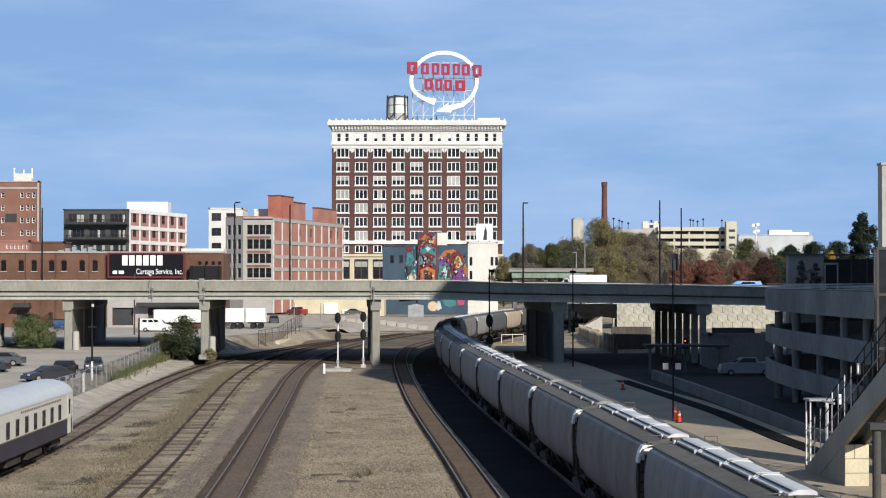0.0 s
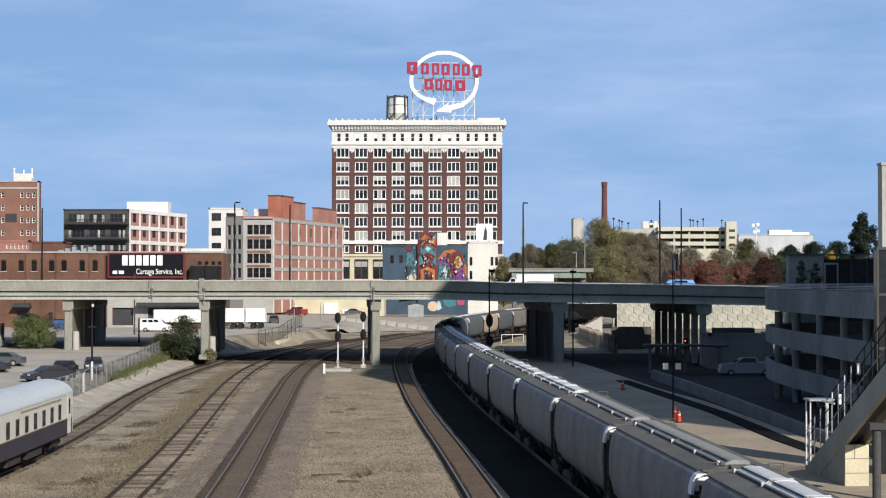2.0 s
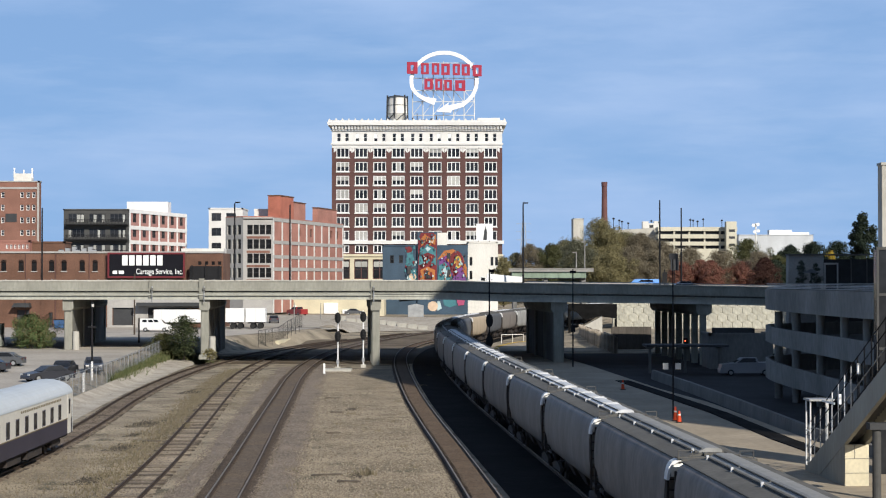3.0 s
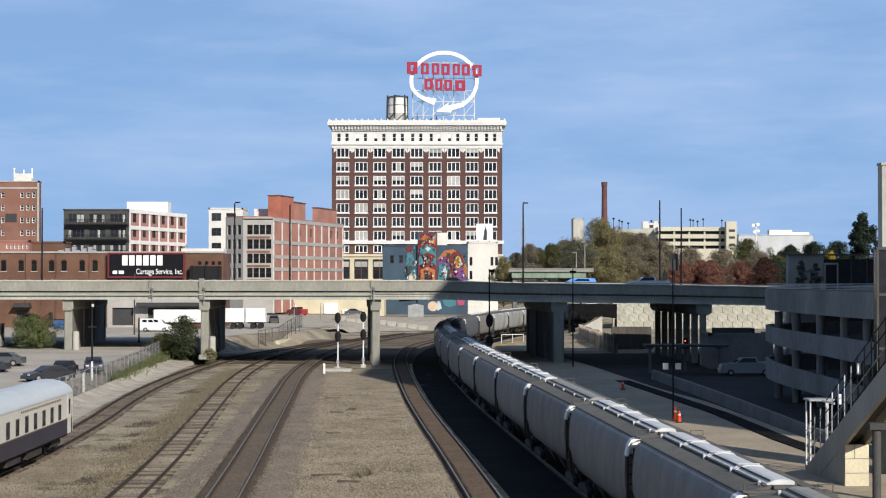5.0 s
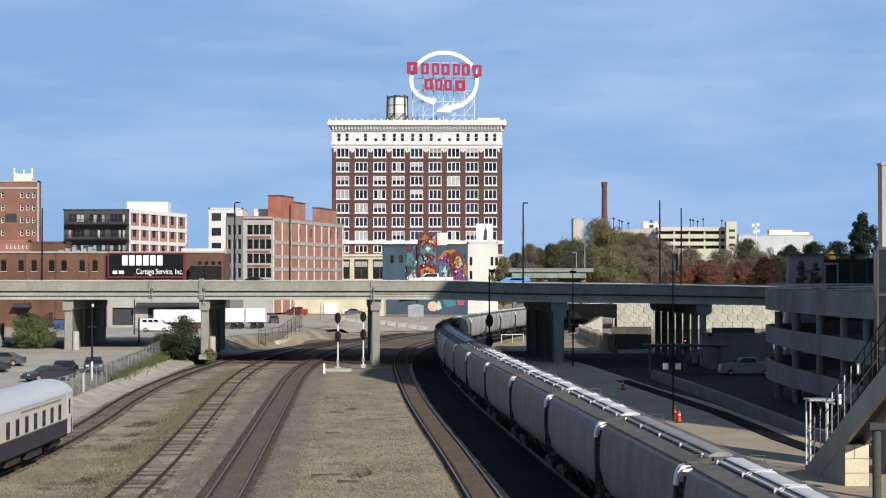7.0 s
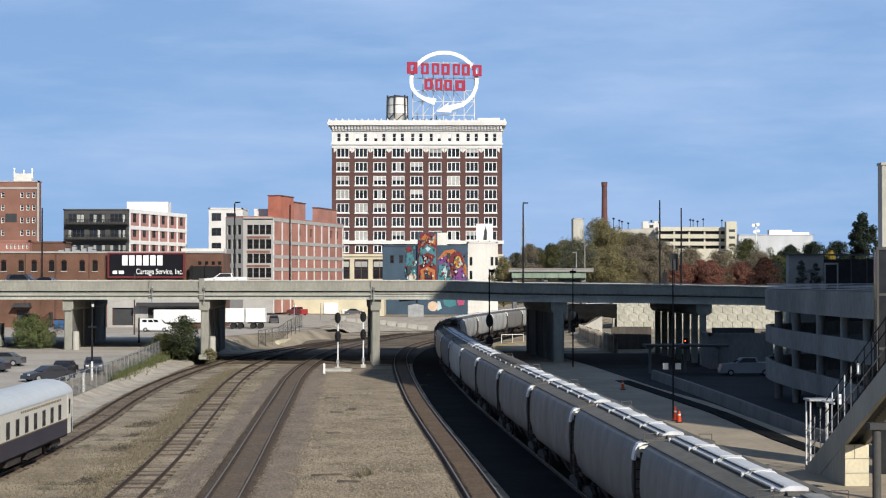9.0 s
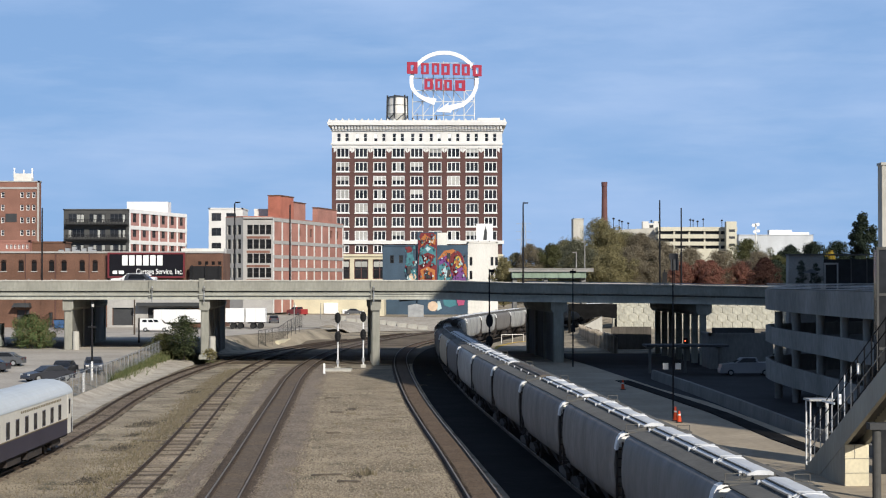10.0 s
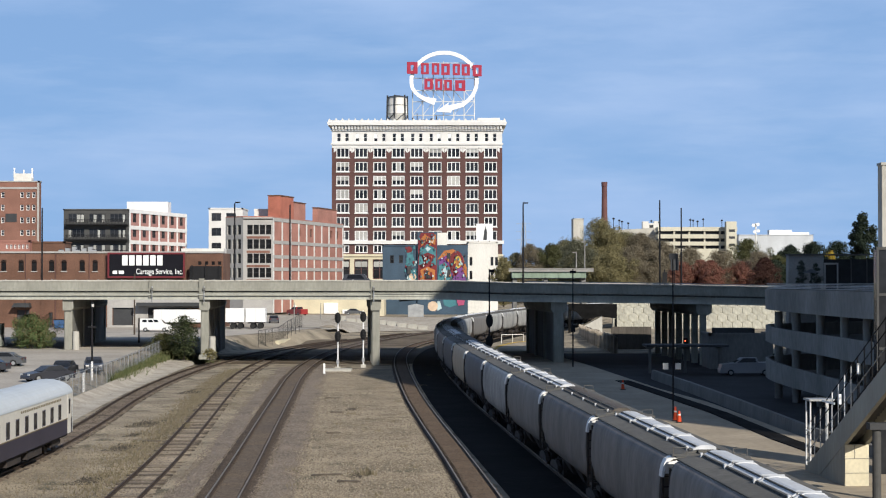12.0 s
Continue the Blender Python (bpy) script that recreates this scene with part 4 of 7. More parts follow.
def warehouse():
    """Four-storey loft building with a grey concrete front and a red side."""
    d = 400.0
    f = pose(-38.84, d, 0)
    side_dir = Vector((12.8, 56.0))
    length = side_dir.length
    turn = math.degrees(math.atan2(side_dir.y, side_dir.x))
    t = thing("loft_building", "four-storey loft building with pale red side and grey window front", "building", f)
    fl = 3.28
    top = 23.72
    # red side wall, running back from the corner
    ms = Matrix.Rotation(radians(turn), 4, 'Z')
    s = Shape()
    ops = [(length * a, length * a + 1.7, 20.07, 21.95) for a in (0.34, 0.5, 0.80, 0.90)]
    wall_with_openings(s, length, 2, top, ops, 0.4, ms)
    part("side_wall", s, "brick_red", t)
    for a, b, c, e in ops:
        part("pane", Shape().box(a, 0.25, c, b, 0.3, e, ms), "glass", t)
    for i in range(10):
        x = 0.3 + (length - 0.6) * i / 9
        part("pilaster", Shape().box(x - 0.4, -0.1, 2, x + 0.4, 0.0, top, ms), "terracotta", t)
    for z in (23.46, 18.3, 14.95, 12.11):
        part("floor_band", Shape().box(0, -0.14, z - 0.45, length, 0.0, z + 0.35, ms), "grey_frame", t)
    # grey front and its chamfered corner
    w, cw = 6.84, 6.03
    mf = Matrix.Translation((-w, 0, 0))
    mc = Matrix.Translation((-w - 4.51, 4.0, 0)) @ Matrix.Rotation(radians(-41.6), 4, 'Z')
    fr = {}
    for m, length2, cols, nm in ((mf, w, [(0.95 + i * 1.42, 1.22) for i in range(4)], "front_wall"), (mc, cw, [(0.6 + i * 1.75, 1.2) for i in range(3)], "corner_wall")):
        ops = [(x, x + ww, 19.98 - r * fl, 19.98 - r * fl + 2.2) for x, ww in cols for r in range(5)]
        s = Shape()
        wall_with_openings(s, length2, 2, top + 0.2, ops, 0.45, m)
        part(nm, s, "grey_frame", t)
        for a, b, c, e in ops:
            key = round(b - a, 2)
            if key not in fr:
                fr[key] = (window_mesh(b - a, e - c, 1, True, 0.08), pane_mesh(b - a, e - c))
            wd = part("window", fr[key][0], "charcoal", t, m=m @ Matrix.Translation((a, 0.25, c)))
            part("pane", fr[key][1], "glass_dark", wd)
    for r in range(4):
        z = 19.98 - r * fl
        part("spandrel", Shape().box(-w + 0.8, -0.03, z - 0.95, -0.7, 0.0, z - 0.4), "brick_block", t)
    # back walls and roof
    b = Shape()
    far = Vector((-w - 4.51, 4.0)) + side_dir * 0.9
    b.prism([(0, 0.0), (side_dir.x, side_dir.y), (far.x, far.y), (-w - 4.51, 4.0), (-w, 0.0)], top - 0.4, top - 0.1)
    b.add([(-w - 4.51, 4.0, 2), (far.x, far.y, 2), (far.x, far.y, top), (-w - 4.51, 4.0, top)], [(0, 1, 2, 3)])
    b.add([(side_dir.x, side_dir.y, 2), (far.x, far.y, 2), (far.x, far.y, top), (side_dir.x, side_dir.y, top)], [(0, 1, 2, 3)])
    part("back_wall", b, "brick_red", t)
    part("parapet", Shape().box(0, -0.05, top, length, 0.3, top + 0.35, ms).box(-w, 0.0, top + 0.2, 0, 0.3, top + 0.45).box(0, 0, top + 0.2, cw, 0.3, top + 0.45, mc), "brick_red", t)
    part("roof_box", Shape().box(-5.6, 12, top, -1.2, 15, 26.3), "white_wall", t)
    for a, b, deep, zt, mat in ((6.5, 16.5, 3.4, 29.1, "painted_brick"), (16.6, 26.0, 3.6, 28.0, "brick_red"), (36.0, 53.0, 1.7, 27.4, "brick_red")):
        st = part("stair_tower", Shape().prism([(p.x, p.y) for p in (ms @ Vector((u, v, 0)) for u, v in ((a, 0.4), (b, 0.4), (b, deep), (a, deep)))], top - 0.3, zt), mat, t)
        part("coping", Shape().prism([(p.x, p.y) for p in (ms @ Vector((u, v, 0)) for u, v in ((a - 0.15, 0.25), (b + 0.15, 0.25), (b + 0.15, deep + 0.15), (a - 0.15, deep + 0.15)))], zt, zt + 0.22), "brick_brown", st)


warehouse()


def cartage_warehouse():
    """Long low brick building with arched windows."""
    d = 300.0
    w = 44.03
    t = thing("brick_warehouse", "long brown brick warehouse with arched windows", "building", pose(-81.68, d, 0))
    k = d / 3100
    cx = [4.06, 6.39, 9.39, 11.61, 14.61, 16.74, 19.84, 22.06]
    small = (40.0, 41.15, 42.3, 43.4)
    ops = [(c - 0.45, c + 0.45, 11.27, 12.8) for c in cx] + [(c - 0.28, c + 0.28, 12.35, 12.95) for c in small]
    doors = [((p + 60) * k, (q + 60) * k, 1.3, z) for p, q, z in ((30, 52, 4.6), (86, 93, 4.2), (200, 235, 5.0), (262, 330, 5.0))]
    part("wall", shell(w, 9.5, 0.5, 14.36, ops + doors, reveal=0.4), "brick_brown", t)
    part("coping", Shape().box(-0.2, -0.2, 14.36, w + 0.2, 0.4, 14.65), "grey_frame", t)
    arch = Shape().slab([(-0.45, 0), (0.45, 0), (0.43, 0.16), (0.3, 0.32), (0, 0.4), (-0.3, 0.32), (-0.43, 0.16)], 0, 0.1).mesh("arch")
    hood = Shape().loft([[(q * math.cos(a), y2, 0.02 + 0.9 * q * math.sin(a)) for q, y2 in ((0.46, -0.03), (0.46, -0.07), (0.66, -0.07), (0.66, -0.03))] for a in [math.pi * i / 10 for i in range(11)]]).mesh("brick_hood")
    fm, pm = window_mesh(0.9, 1.53, 1, True, 0.08), pane_mesh(0.9, 1.53)
    fs, ps = window_mesh(0.56, 0.6, 1, False, 0.06), pane_mesh(0.56, 0.6)
    for c in cx:
        wd = part("window", fm, "old_window", t, m=Matrix.Translation((c - 0.45, 0.15, 11.27)))
        part("pane", pm, "glass_dark", wd)
        part("arch", arch, "old_window", wd, m=Matrix.Translation((0.45, -0.17, 1.53)))
        part("brick_hood", hood, "brick_brown", wd, m=Matrix.Translation((0.45, -0.15, 1.53)))
        part("sill", Shape().box(-0.1, -0.3, -0.15, 1.0, -0.1, 0), "grey_frame", wd)
    for c in small:
        wd = part("window", fs, "old_window", t, m=Matrix.Translation((c - 0.28, 0.15, 12.35)))
        part("pane", ps, "glass_dark", wd)
    for p in (45, 98, 158):
        x = (p + 60) * k
        part("downpipe", Shape().tube((x, -0.12, 1.0), (x, -0.12, 14.2), 0.07, n=6), "brick_dark", t)
    for p in (23, 75, 103, 188):
        x = (p + 60) * k
        part("pilaster", Shape().box(x - 0.3, -0.12, 0.5, x + 0.3, 0, 14.17), "brick_brown", t)
    for a, b, c, e in doors:
        part("loading_door", Shape().box(a, 0.25, c - 0.5, b, 0.32, e), "charcoal", t)
    part("painted_wall", Shape().box((190 + 60) * k, -0.15, 0.5, (262 + 60) * k, 0.0, 2.0).box((236 + 60) * k, -0.15, 2.0, (262 + 60) * k, 0.0, 6.62).box((190 + 60) * k, -0.15, 2.0, (199 + 60) * k, 0.0, 6.62).box((199 + 60) * k, -0.15, 5.0, (236 + 60) * k, 0.0, 6.62).box((262 + 60) * k, -0.15, 5.0, (394 + 60) * k, 0.0, 6.62), "grey_frame", t)
    part("awning", Shape().slab([((245 + 60) * k, 5.3), ((355 + 60) * k, 5.3), ((355 + 60) * k, 5.9), ((245 + 60) * k, 5.9)], -2.2, -0.15), "charcoal", t)
    part("flat_roof", Shape().box(-1, 1, 14.27 - 0.3, w - 0.2, 9.3, 14.27), "roofing", t)
    return t


cartage_warehouse()


def font_mesh(text, width, height, depth=0.05):
    cu = bpy.data.curves.new("lettering", 'FONT')
    cu.body, cu.extrude = text, depth
    tmp = bpy.data.objects.new("lettering", cu)
    me = bpy.data.meshes.new_from_object(tmp)
    bpy.data.objects.remove(tmp)
    co = np.array([v.co for v in me.vertices])
    lo, hi = co.min(0), co.max(0)
    sx, sz = width / (hi[0] - lo[0]), height / (hi[1] - lo[1])
    for v in me.vertices:
        x, y, z = v.co
        v.co = ((x - lo[0]) * sx, -z, (y - lo[1]) * sz)
    return me


def billboard():
    d = 299.0
    k = d / 3100
    t = thing("billboard", "black billboard with white lettering and maroon frame", "sign", pose(-57.29, d, 10.11))
    w, h = 137 * k, 45 * k
    part("panel", Shape().box(0.3, 0, 0.3, w - 0.3, 0.3, h - 0.3), material("sign_black", (0.008, 0.008, 0.012), 0.7, var=0.1, scale=0.6, fine=4.0, bump=0.02, spec=0.15), t)
    part("frame", Shape().box(0, -0.08, 0, w, 0.3, 0.3).box(0, -0.08, h - 0.3, w, 0.3, h).box(0, -0.08, 0.3, 0.3, 0.3, h - 0.3).box(w - 0.3, -0.08, 0.3, w, 0.3, h - 0.3), "maroon", t)
    for i in range(6):
        x = (26 + i * 12.4) * k
        part("letter_bar", Shape().box(x, -0.08, 22 * k, x + 9.5 * k, 0, 40 * k), "white_sign", t)
    part("lettering", font_mesh("Cartage Service, Inc.", 82 * k, 13 * k), "white_sign", t, m=Matrix.Translation((51 * k, -0.06, 3.5 * k)))
    part("small_bar", Shape().box(9 * k, -0.06, 7 * k, 17 * k, 0, 13 * k).box(20 * k, -0.06, 7 * k, 29 * k, 0, 13 * k), "white_sign", t)


billboard()


def simple_building(name, label, px, y, z0, w, dep, z1, mat, turn=0.0, front=(), side=(), which="right", coping=None, pane="glass", frame_mat="white_paint", lights=2):
    t = thing(name, label, "building", pose(px, y, 0, 0, 0, turn))
    part("wall", shell(w, dep, z0, z1, front, side, which), mat, t)
    part("coping", Shape().box(-0.15, -0.15, z1, w + 0.15, 0.3, z1 + 0.3).box(w - 0.3, -0.15, z1, w + 0.15, dep, z1 + 0.3).box(-0.15, -0.15, z1, 0.3, dep, z1 + 0.3), coping or mat, t)
    turn_side = Matrix.Translation((w, 0, 0)) @ Matrix.Rotation(radians(90), 4, 'Z') if which == "right" else Matrix.Translation((0, dep, 0)) @ Matrix.Rotation(radians(-90), 4, 'Z')
    cache = {}
    for ops, m in ((front, Matrix()), (side, turn_side)):
        for a, b, c, e in ops:
            key = (round(b - a, 2), round(e - c, 2))
            if key not in cache:
                cache[key] = (window_mesh(b - a, e - c, lights, True, 0.12), pane_mesh(b - a, e - c))
            wd = part("window", cache[key][0], frame_mat, t, m=m @ Matrix.Translation((a, 0.15, c)))
            part("pane", cache[key][1], pane, wd)
    return t


rh = simple_building("red_roof_house", "low red brick roof house behind the warehouse front", -87.7, 334, 1, 8.83, 6, 16.98, "brick_red", 0,
                     [((x + 30) * 0.11, (x + 4 + 30) * 0.11, 15.69, 16.44) for x in (9, 16, 23, 30, 37, 44)], lights=1)
simple_building("red_roof_house", "low dull red gabled roof house behind the warehouse front", -79.56, 336, 1, 6.94, 6, 16.8, "brick_brown")
for i in range(7):
    ac = thing("roof_unit", "grey metal air conditioning unit on the warehouse roof", "air conditioner", pose(-67.22 + i * 0.95, 306 + (i % 3), 14.27), "air conditioners on the roof")
    part("casing", Shape().box(0, 0, 0, 0.8, 0.8, 0.75 + 0.28 * (i % 3)), "galv", ac)
    part("fan", Shape().tube((0.4, 0.4, 0.75 + 0.28 * (i % 3)), (0.4, 0.4, 0.85 + 0.28 * (i % 3)), 0.3, n=12), "dark_metal", ac)
wr = part("roof_edge", Shape().box(-45.16, 302.0, 14.29, -37.83, 306, 15.19), "white_wall")
tagged(wr, "white low roof parapet behind the billboard", "roof edge")
ds = part("dark_canopy", Shape().box(-43.21, 298.6, 9.62, -37.91, 299.8, 12.13).box(-42.9, 298.4, 8.9, -42.7, 298.6, 12.3).box(-40.6, 298.4, 8.9, -40.4, 298.6, 12.4).box(-38.3, 298.4, 8.9, -38.1, 298.6, 12.2), "black")
tagged(ds, "dark open shed on the warehouse wall", "shed")
# apartment block with dark balconies and a pink side
k = 420 / 3100
apt = simple_building("apartment_block", "dark apartment block with black steel balconies", -91.05, 420, 3, 15.72, 40, 26.29, "grey_dark", 0,
                      [((x - 112) * k, (x + 29 - 112) * k, 23.44 - r * 3.66, 25.47 - r * 3.66) for x in (120, 157, 194) for r in range(4)], frame_mat="charcoal", lights=4)
arng = random.Random(9)
BALUSTER = Shape().box(-0.06, -0.02, -0.05, 0.06, 0.02, 1.05).mesh("baluster")
for r in range(4):
    for x in (117, 154, 191):
        x0, x1, z = (x - 112) * k, (x + 36 - 112) * k, 22.9 - r * 3.66
        bal = part("balcony", Shape().box(x0, -1.6, z - 0.25, x1, 0, z), "black", apt)
        rl = Shape().box(x0, -1.6, z + 1.0, x1, -1.52, z + 1.12).box(x0, -1.6, z, x0 + 0.12, -1.52, z + 1.05).box(x1 - 0.12, -1.6, z, x1, -1.52, z + 1.05)
        part("railing", rl, "black", bal)
        for q in range(1, 14):
            part("baluster", BALUSTER, "black", bal, m=Matrix.Translation((x0 + (x1 - x0) * q / 14, -1.56, z)))
        for q in range(4):
            if arng.random() < 0.22:
                xx = x0 + 0.5 + q * 1.0
                part("curtain", Shape().box(xx, 0.1, z + 0.5, xx + arng.uniform(0.4, 0.9), 0.14, z + 2.3), "blind", apt)
part("penthouse", Shape().box(9.94, 29, 26.81, 20.5, 34, 29.56), "white_paint", apt)
pink = thing("apartment_wing", "pink brick apartment wing with white bands and pilasters", "building", pose(-75.19, 420, 0, 0, 0, 76.0))
L = 35.0
ops = [(L * (i + 0.5) / 6 - 1.1, L * (i + 0.5) / 6 + 1.1, 23.44 - r * 3.5, 23.44 - r * 3.5 + 2.2) for i in range(6) for r in range(3)]
s = Shape()
wall_with_openings(s, L, 3, 26.42, ops, 0.3)
s.box(0, 0.5, 3, L, 6, 26.15)
part("wall", s, "brick_pink", pink)
for i in range(7):
    x = L * i / 6
    part("pilaster", Shape().box(x - 0.35, -0.15, 3, x + 0.35, 0, 26.29), "white_paint", pink)
for z in (26.15, 22.22, 18.7, 15.72):
    part("floor_band", Shape().box(-0.35, -0.2, z - 0.5, L + 0.35, 0, z + 0.4), "white_paint", pink)
fm, pm = window_mesh(2.2, 2.2, 2, True, 0.12), pane_mesh(2.2, 2.2)
for a, b, c, e in ops:
    wd = part("window", fm, "charcoal", pink, m=Matrix.Translation((a, 0.12, c)))
    part("pane", pm, "glass", wd)

# brick tower block at the edge of town
k = 430 / 3100
bk = simple_building("brick_block", "brown brick office block with roof antennas", -117.07, 430, 3, 17.75, 2.5, 33.6, "brick_block", 0,
                [((x + 60) * k, (x + 6 + 60) * k, 29.72 - r * 3.1, 31.11 - r * 3.1) for x in (-40, -20, 1, 35, 46, 56) for r in range(4)], coping="grey_frame", lights=1)
part("band", Shape().box(-0.1, -0.12, 31.87, 17.62, 0, 32.35), "grey_frame", bk)
part("corner_pier", Shape().box(17.34, -0.15, 3, 17.75 + 0.1, 0, 33.46), "grey_frame", bk)
part("louvre", Shape().box(9.57, -0.08, 23.75, 12.35, 0, 25.84), "charcoal", bk)
bb = thing("antenna_house", "white roof house with antennas on the brick block", "roof house", pose(-105.6, 430.3, 33.71))
part("house", Shape().box(0, 0, 0, 4.4, 2.0, 2.0), "white_wall", bb)
for x, h in ((0.1, 3.4), (2.4, 2.9), (4.5, 3.3)):
    part("antenna", Shape().box(x - 0.18, 0.2, 0.8, x + 0.18, 0.4, h), "white_paint", bb)
    part("mast", Shape().tube((x, 0.5, 0), (x, 0.5, h), 0.06, n=5), "galv", bb)
# white brick loft
k = 440 / 3100
simple_building("white_loft", "white and brown loft building beside the red one", -58.9, 440, 3, 8.52, 12, 27.33, "terracotta", 0,
                [((x - 369) * k, (x + 17 - 369) * k, 24.35 - r * 3.75, 26.34 - r * 3.75) for x in (374, 400) for r in range(4)], coping="terracotta", frame_mat="charcoal")

# mural building and its white annex
k = 430 / 3100
mural = simple_building("mural_building", "low navy building with a colourful painted mural", -14.84, 430, 1, 20.81, 20, 17.79, "navy_wall", 0,
                        [((x - 677) * k, (x + 7 - 677) * k, 13.63, 15.57) for x in (690, 706)], frame_mat="charcoal", lights=1)
part("annex_wall", Shape().box(8.6, -0.4, 1, 20.95, 10, 18.07), "navy_wall", mural)
simple_building("white_annex", "white plastered building with stepped roof beside the mural", 6.13, 432, 1, 7.25, 20, 18.66, "white_wall", 0,
                [((x - 828) * 0.14, (x + 5 - 828) * 0.14, 13.09 - r * 3.4, 15.18 - r * 3.4) for x in (831, 868, 876) for r in range(2)], frame_mat="charcoal", lights=1)
simple_building("cream_shed", "long low cream building behind the street", -40.7, 415, 0.5, 26.77, 14, 6.02, "cream", 0, [], coping="cream")

for nm, c in (("mural_red", (0.17, 0.025, 0.03)), ("mural_orange", (0.42, 0.15, 0.045)), ("mural_teal", (0.06, 0.20, 0.23)), ("mural_purple", (0.17, 0.06, 0.22)),
              ("mural_cream", (0.66, 0.50, 0.36)), ("mural_yellow", (0.62, 0.45, 0.10)), ("mural_pink", (0.42, 0.08, 0.17)), ("mural_pale", (0.45, 0.58, 0.60))):
    M[nm] = material(nm, c, 0.8, var=0.1, scale=0.6, fine=4.0, bump=0.02)
mk = 430 / 3100
part("tall_wall", Shape().box(8.6, -0.7, 1, 13.45, 6, 21.26), "navy_wall", mural)
part("white_panel", Shape().box(13.45, -0.2, 17.24, 15.81, 3, 21.12), "white_wall", mural)


def patch(mat, pts, y):
    """A painted field of the mural; points as across and up on the wall."""
    part("painted_field", Shape().slab([((x - 677) * mk, 10.3 - (z - 490) * mk) for x, z in pts], y - 0.03, y), mat, mural)


def oval(cx, cz, rx, rz, n=14):
    return [(cx + rx * math.cos(2 * math.pi * i / n), cz - rz * math.sin(2 * math.pi * i / n)) for i in range(n)]


F = -0.7
patch("mural_red", [(740, 497), (740, 425), (745, 412), (768, 412), (773, 425), (773, 497)], F)
patch("mural_teal", [(741, 470), (743, 440), (756, 432), (771, 440), (772, 470), (757, 462)], F - 0.05)
patch("mural_orange", [(744, 425), (752, 414), (762, 422), (772, 414), (770, 434), (757, 426), (746, 436)], F - 0.1)
patch("mural_red", [(746, 452), (757, 447), (769, 452), (764, 464), (757, 468), (750, 464)], F - 0.1)
patch("mural_cream", [(748, 428), (754, 425), (752, 431)], F - 0.15)
patch("mural_cream", [(762, 428), (768, 425), (766, 432)], F - 0.15)
patch("mural_orange", [(744, 497), (744, 478), (757, 472), (770, 478), (770, 497), (765, 497), (765, 482), (751, 482), (751, 497)], F - 0.1)
patch("mural_pale", [(753, 440), (757, 436), (762, 440), (757, 446)], F - 0.15)
G = -0.4
patch("mural_purple", [(776, 497), (778, 455), (790, 446), (805, 470), (806, 497)], G)
patch("mural_orange", [(774, 460), (786, 444), (802, 441), (818, 452), (826, 474), (826, 492), (820, 480), (808, 456), (790, 452)], G - 0.05)
patch("mural_red", oval(808, 466, 13, 22), G - 0.1)
patch("mural_yellow", oval(810, 464, 6.5, 11), G - 0.15)
patch("mural_orange", oval(810, 464, 3, 7), G - 0.2)
patch("mural_teal", [(775, 497), (777, 470), (788, 464), (796, 474), (801, 497)], G - 0.12)
patch("mural_pale", [(781, 480), (788, 472), (793, 484), (788, 494)], G - 0.16)
patch("mural_purple", [(806, 497), (808, 478), (818, 472), (825, 497)], G - 0.14)
patch("mural_red", oval(724, 443, 5, 7), -0.02)
patch("mural_teal", [(718, 470), (720, 448), (729, 446), (734, 462), (730, 478)], -0.06)
patch("mural_teal", [(722, 497), (722, 466), (730, 460), (738, 466), (738, 497)], -0.1)
patch("mural_cream", oval(730, 490, 7, 6), -0.14)
patch("mural_pale", [(740, 534), (760, 530), (779, 534), (782, 546), (768, 553), (752, 546)], G - 0.02)
patch("mural_cream", oval(766, 542, 9, 9), F - 0.02)
patch("mural_teal", [(784, 530), (806, 530), (808, 540), (796, 544), (786, 540)], G - 0.06)
patch("mural_pink", [(808, 530), (823, 530), (821, 540), (811, 541)], G - 0.06)
mrng = random.Random(3)
for i in range(150):
    left = i % 2
    cx, cz = (mrng.uniform(742, 771), mrng.uniform(414, 494)) if left else (mrng.uniform(777, 824), mrng.uniform(446, 495))
    r = mrng.uniform(0.7, 2.2)
    a0 = mrng.uniform(0, 6.28)
    patch(("mural_red", "mural_pale", "navy_wall", "charcoal", "mural_teal", "mural_red", "mural_orange", "charcoal")[mrng.randrange(8)],
          [(cx + r * mrng.uniform(0.5, 1.3) * math.cos(a0 + q * 1.257), cz + 1.6 * r * mrng.uniform(0.5, 1.3) * math.sin(a0 + q * 1.257)) for q in range(5)],
          (F if left else G) - 0.24 - 0.003 * i)
for i in range(40):
    cx, cz, r, a0 = mrng.uniform(717, 738), mrng.uniform(438, 495), mrng.uniform(0.8, 2.6), mrng.uniform(0, 6.28)
    patch(("mural_teal", "mural_pale", "navy_wall", "charcoal", "mural_red", "mural_teal")[mrng.randrange(6)],
          [(cx + r * mrng.uniform(0.5, 1.3) * math.cos(a0 + q * 1.257), cz + 1.6 * r * mrng.uniform(0.5, 1.3) * math.sin(a0 + q * 1.257)) for q in range(5)], -0.16 - 0.004 * i)
for x, z in ((721, 478), (754, 486), (791, 455), (791, 484)):
    part("mural_window", Shape().box((x - 677) * mk, -1.0 if 739 < x < 774 else -0.65, 10.3 - (z + 7 - 490) * mk, (x + 6 - 677) * mk, -0.3, 10.3 - (z - 7 - 490) * mk), "charcoal", mural)
rs = thing("roof_board", "white roof billboard with one dark slanted shape", "sign", pose(8.26, 434, 18.7))
part("panel", Shape().box(0, 0, 0.6, 4.06, 0.3, 4.76), "white_sign", rs)
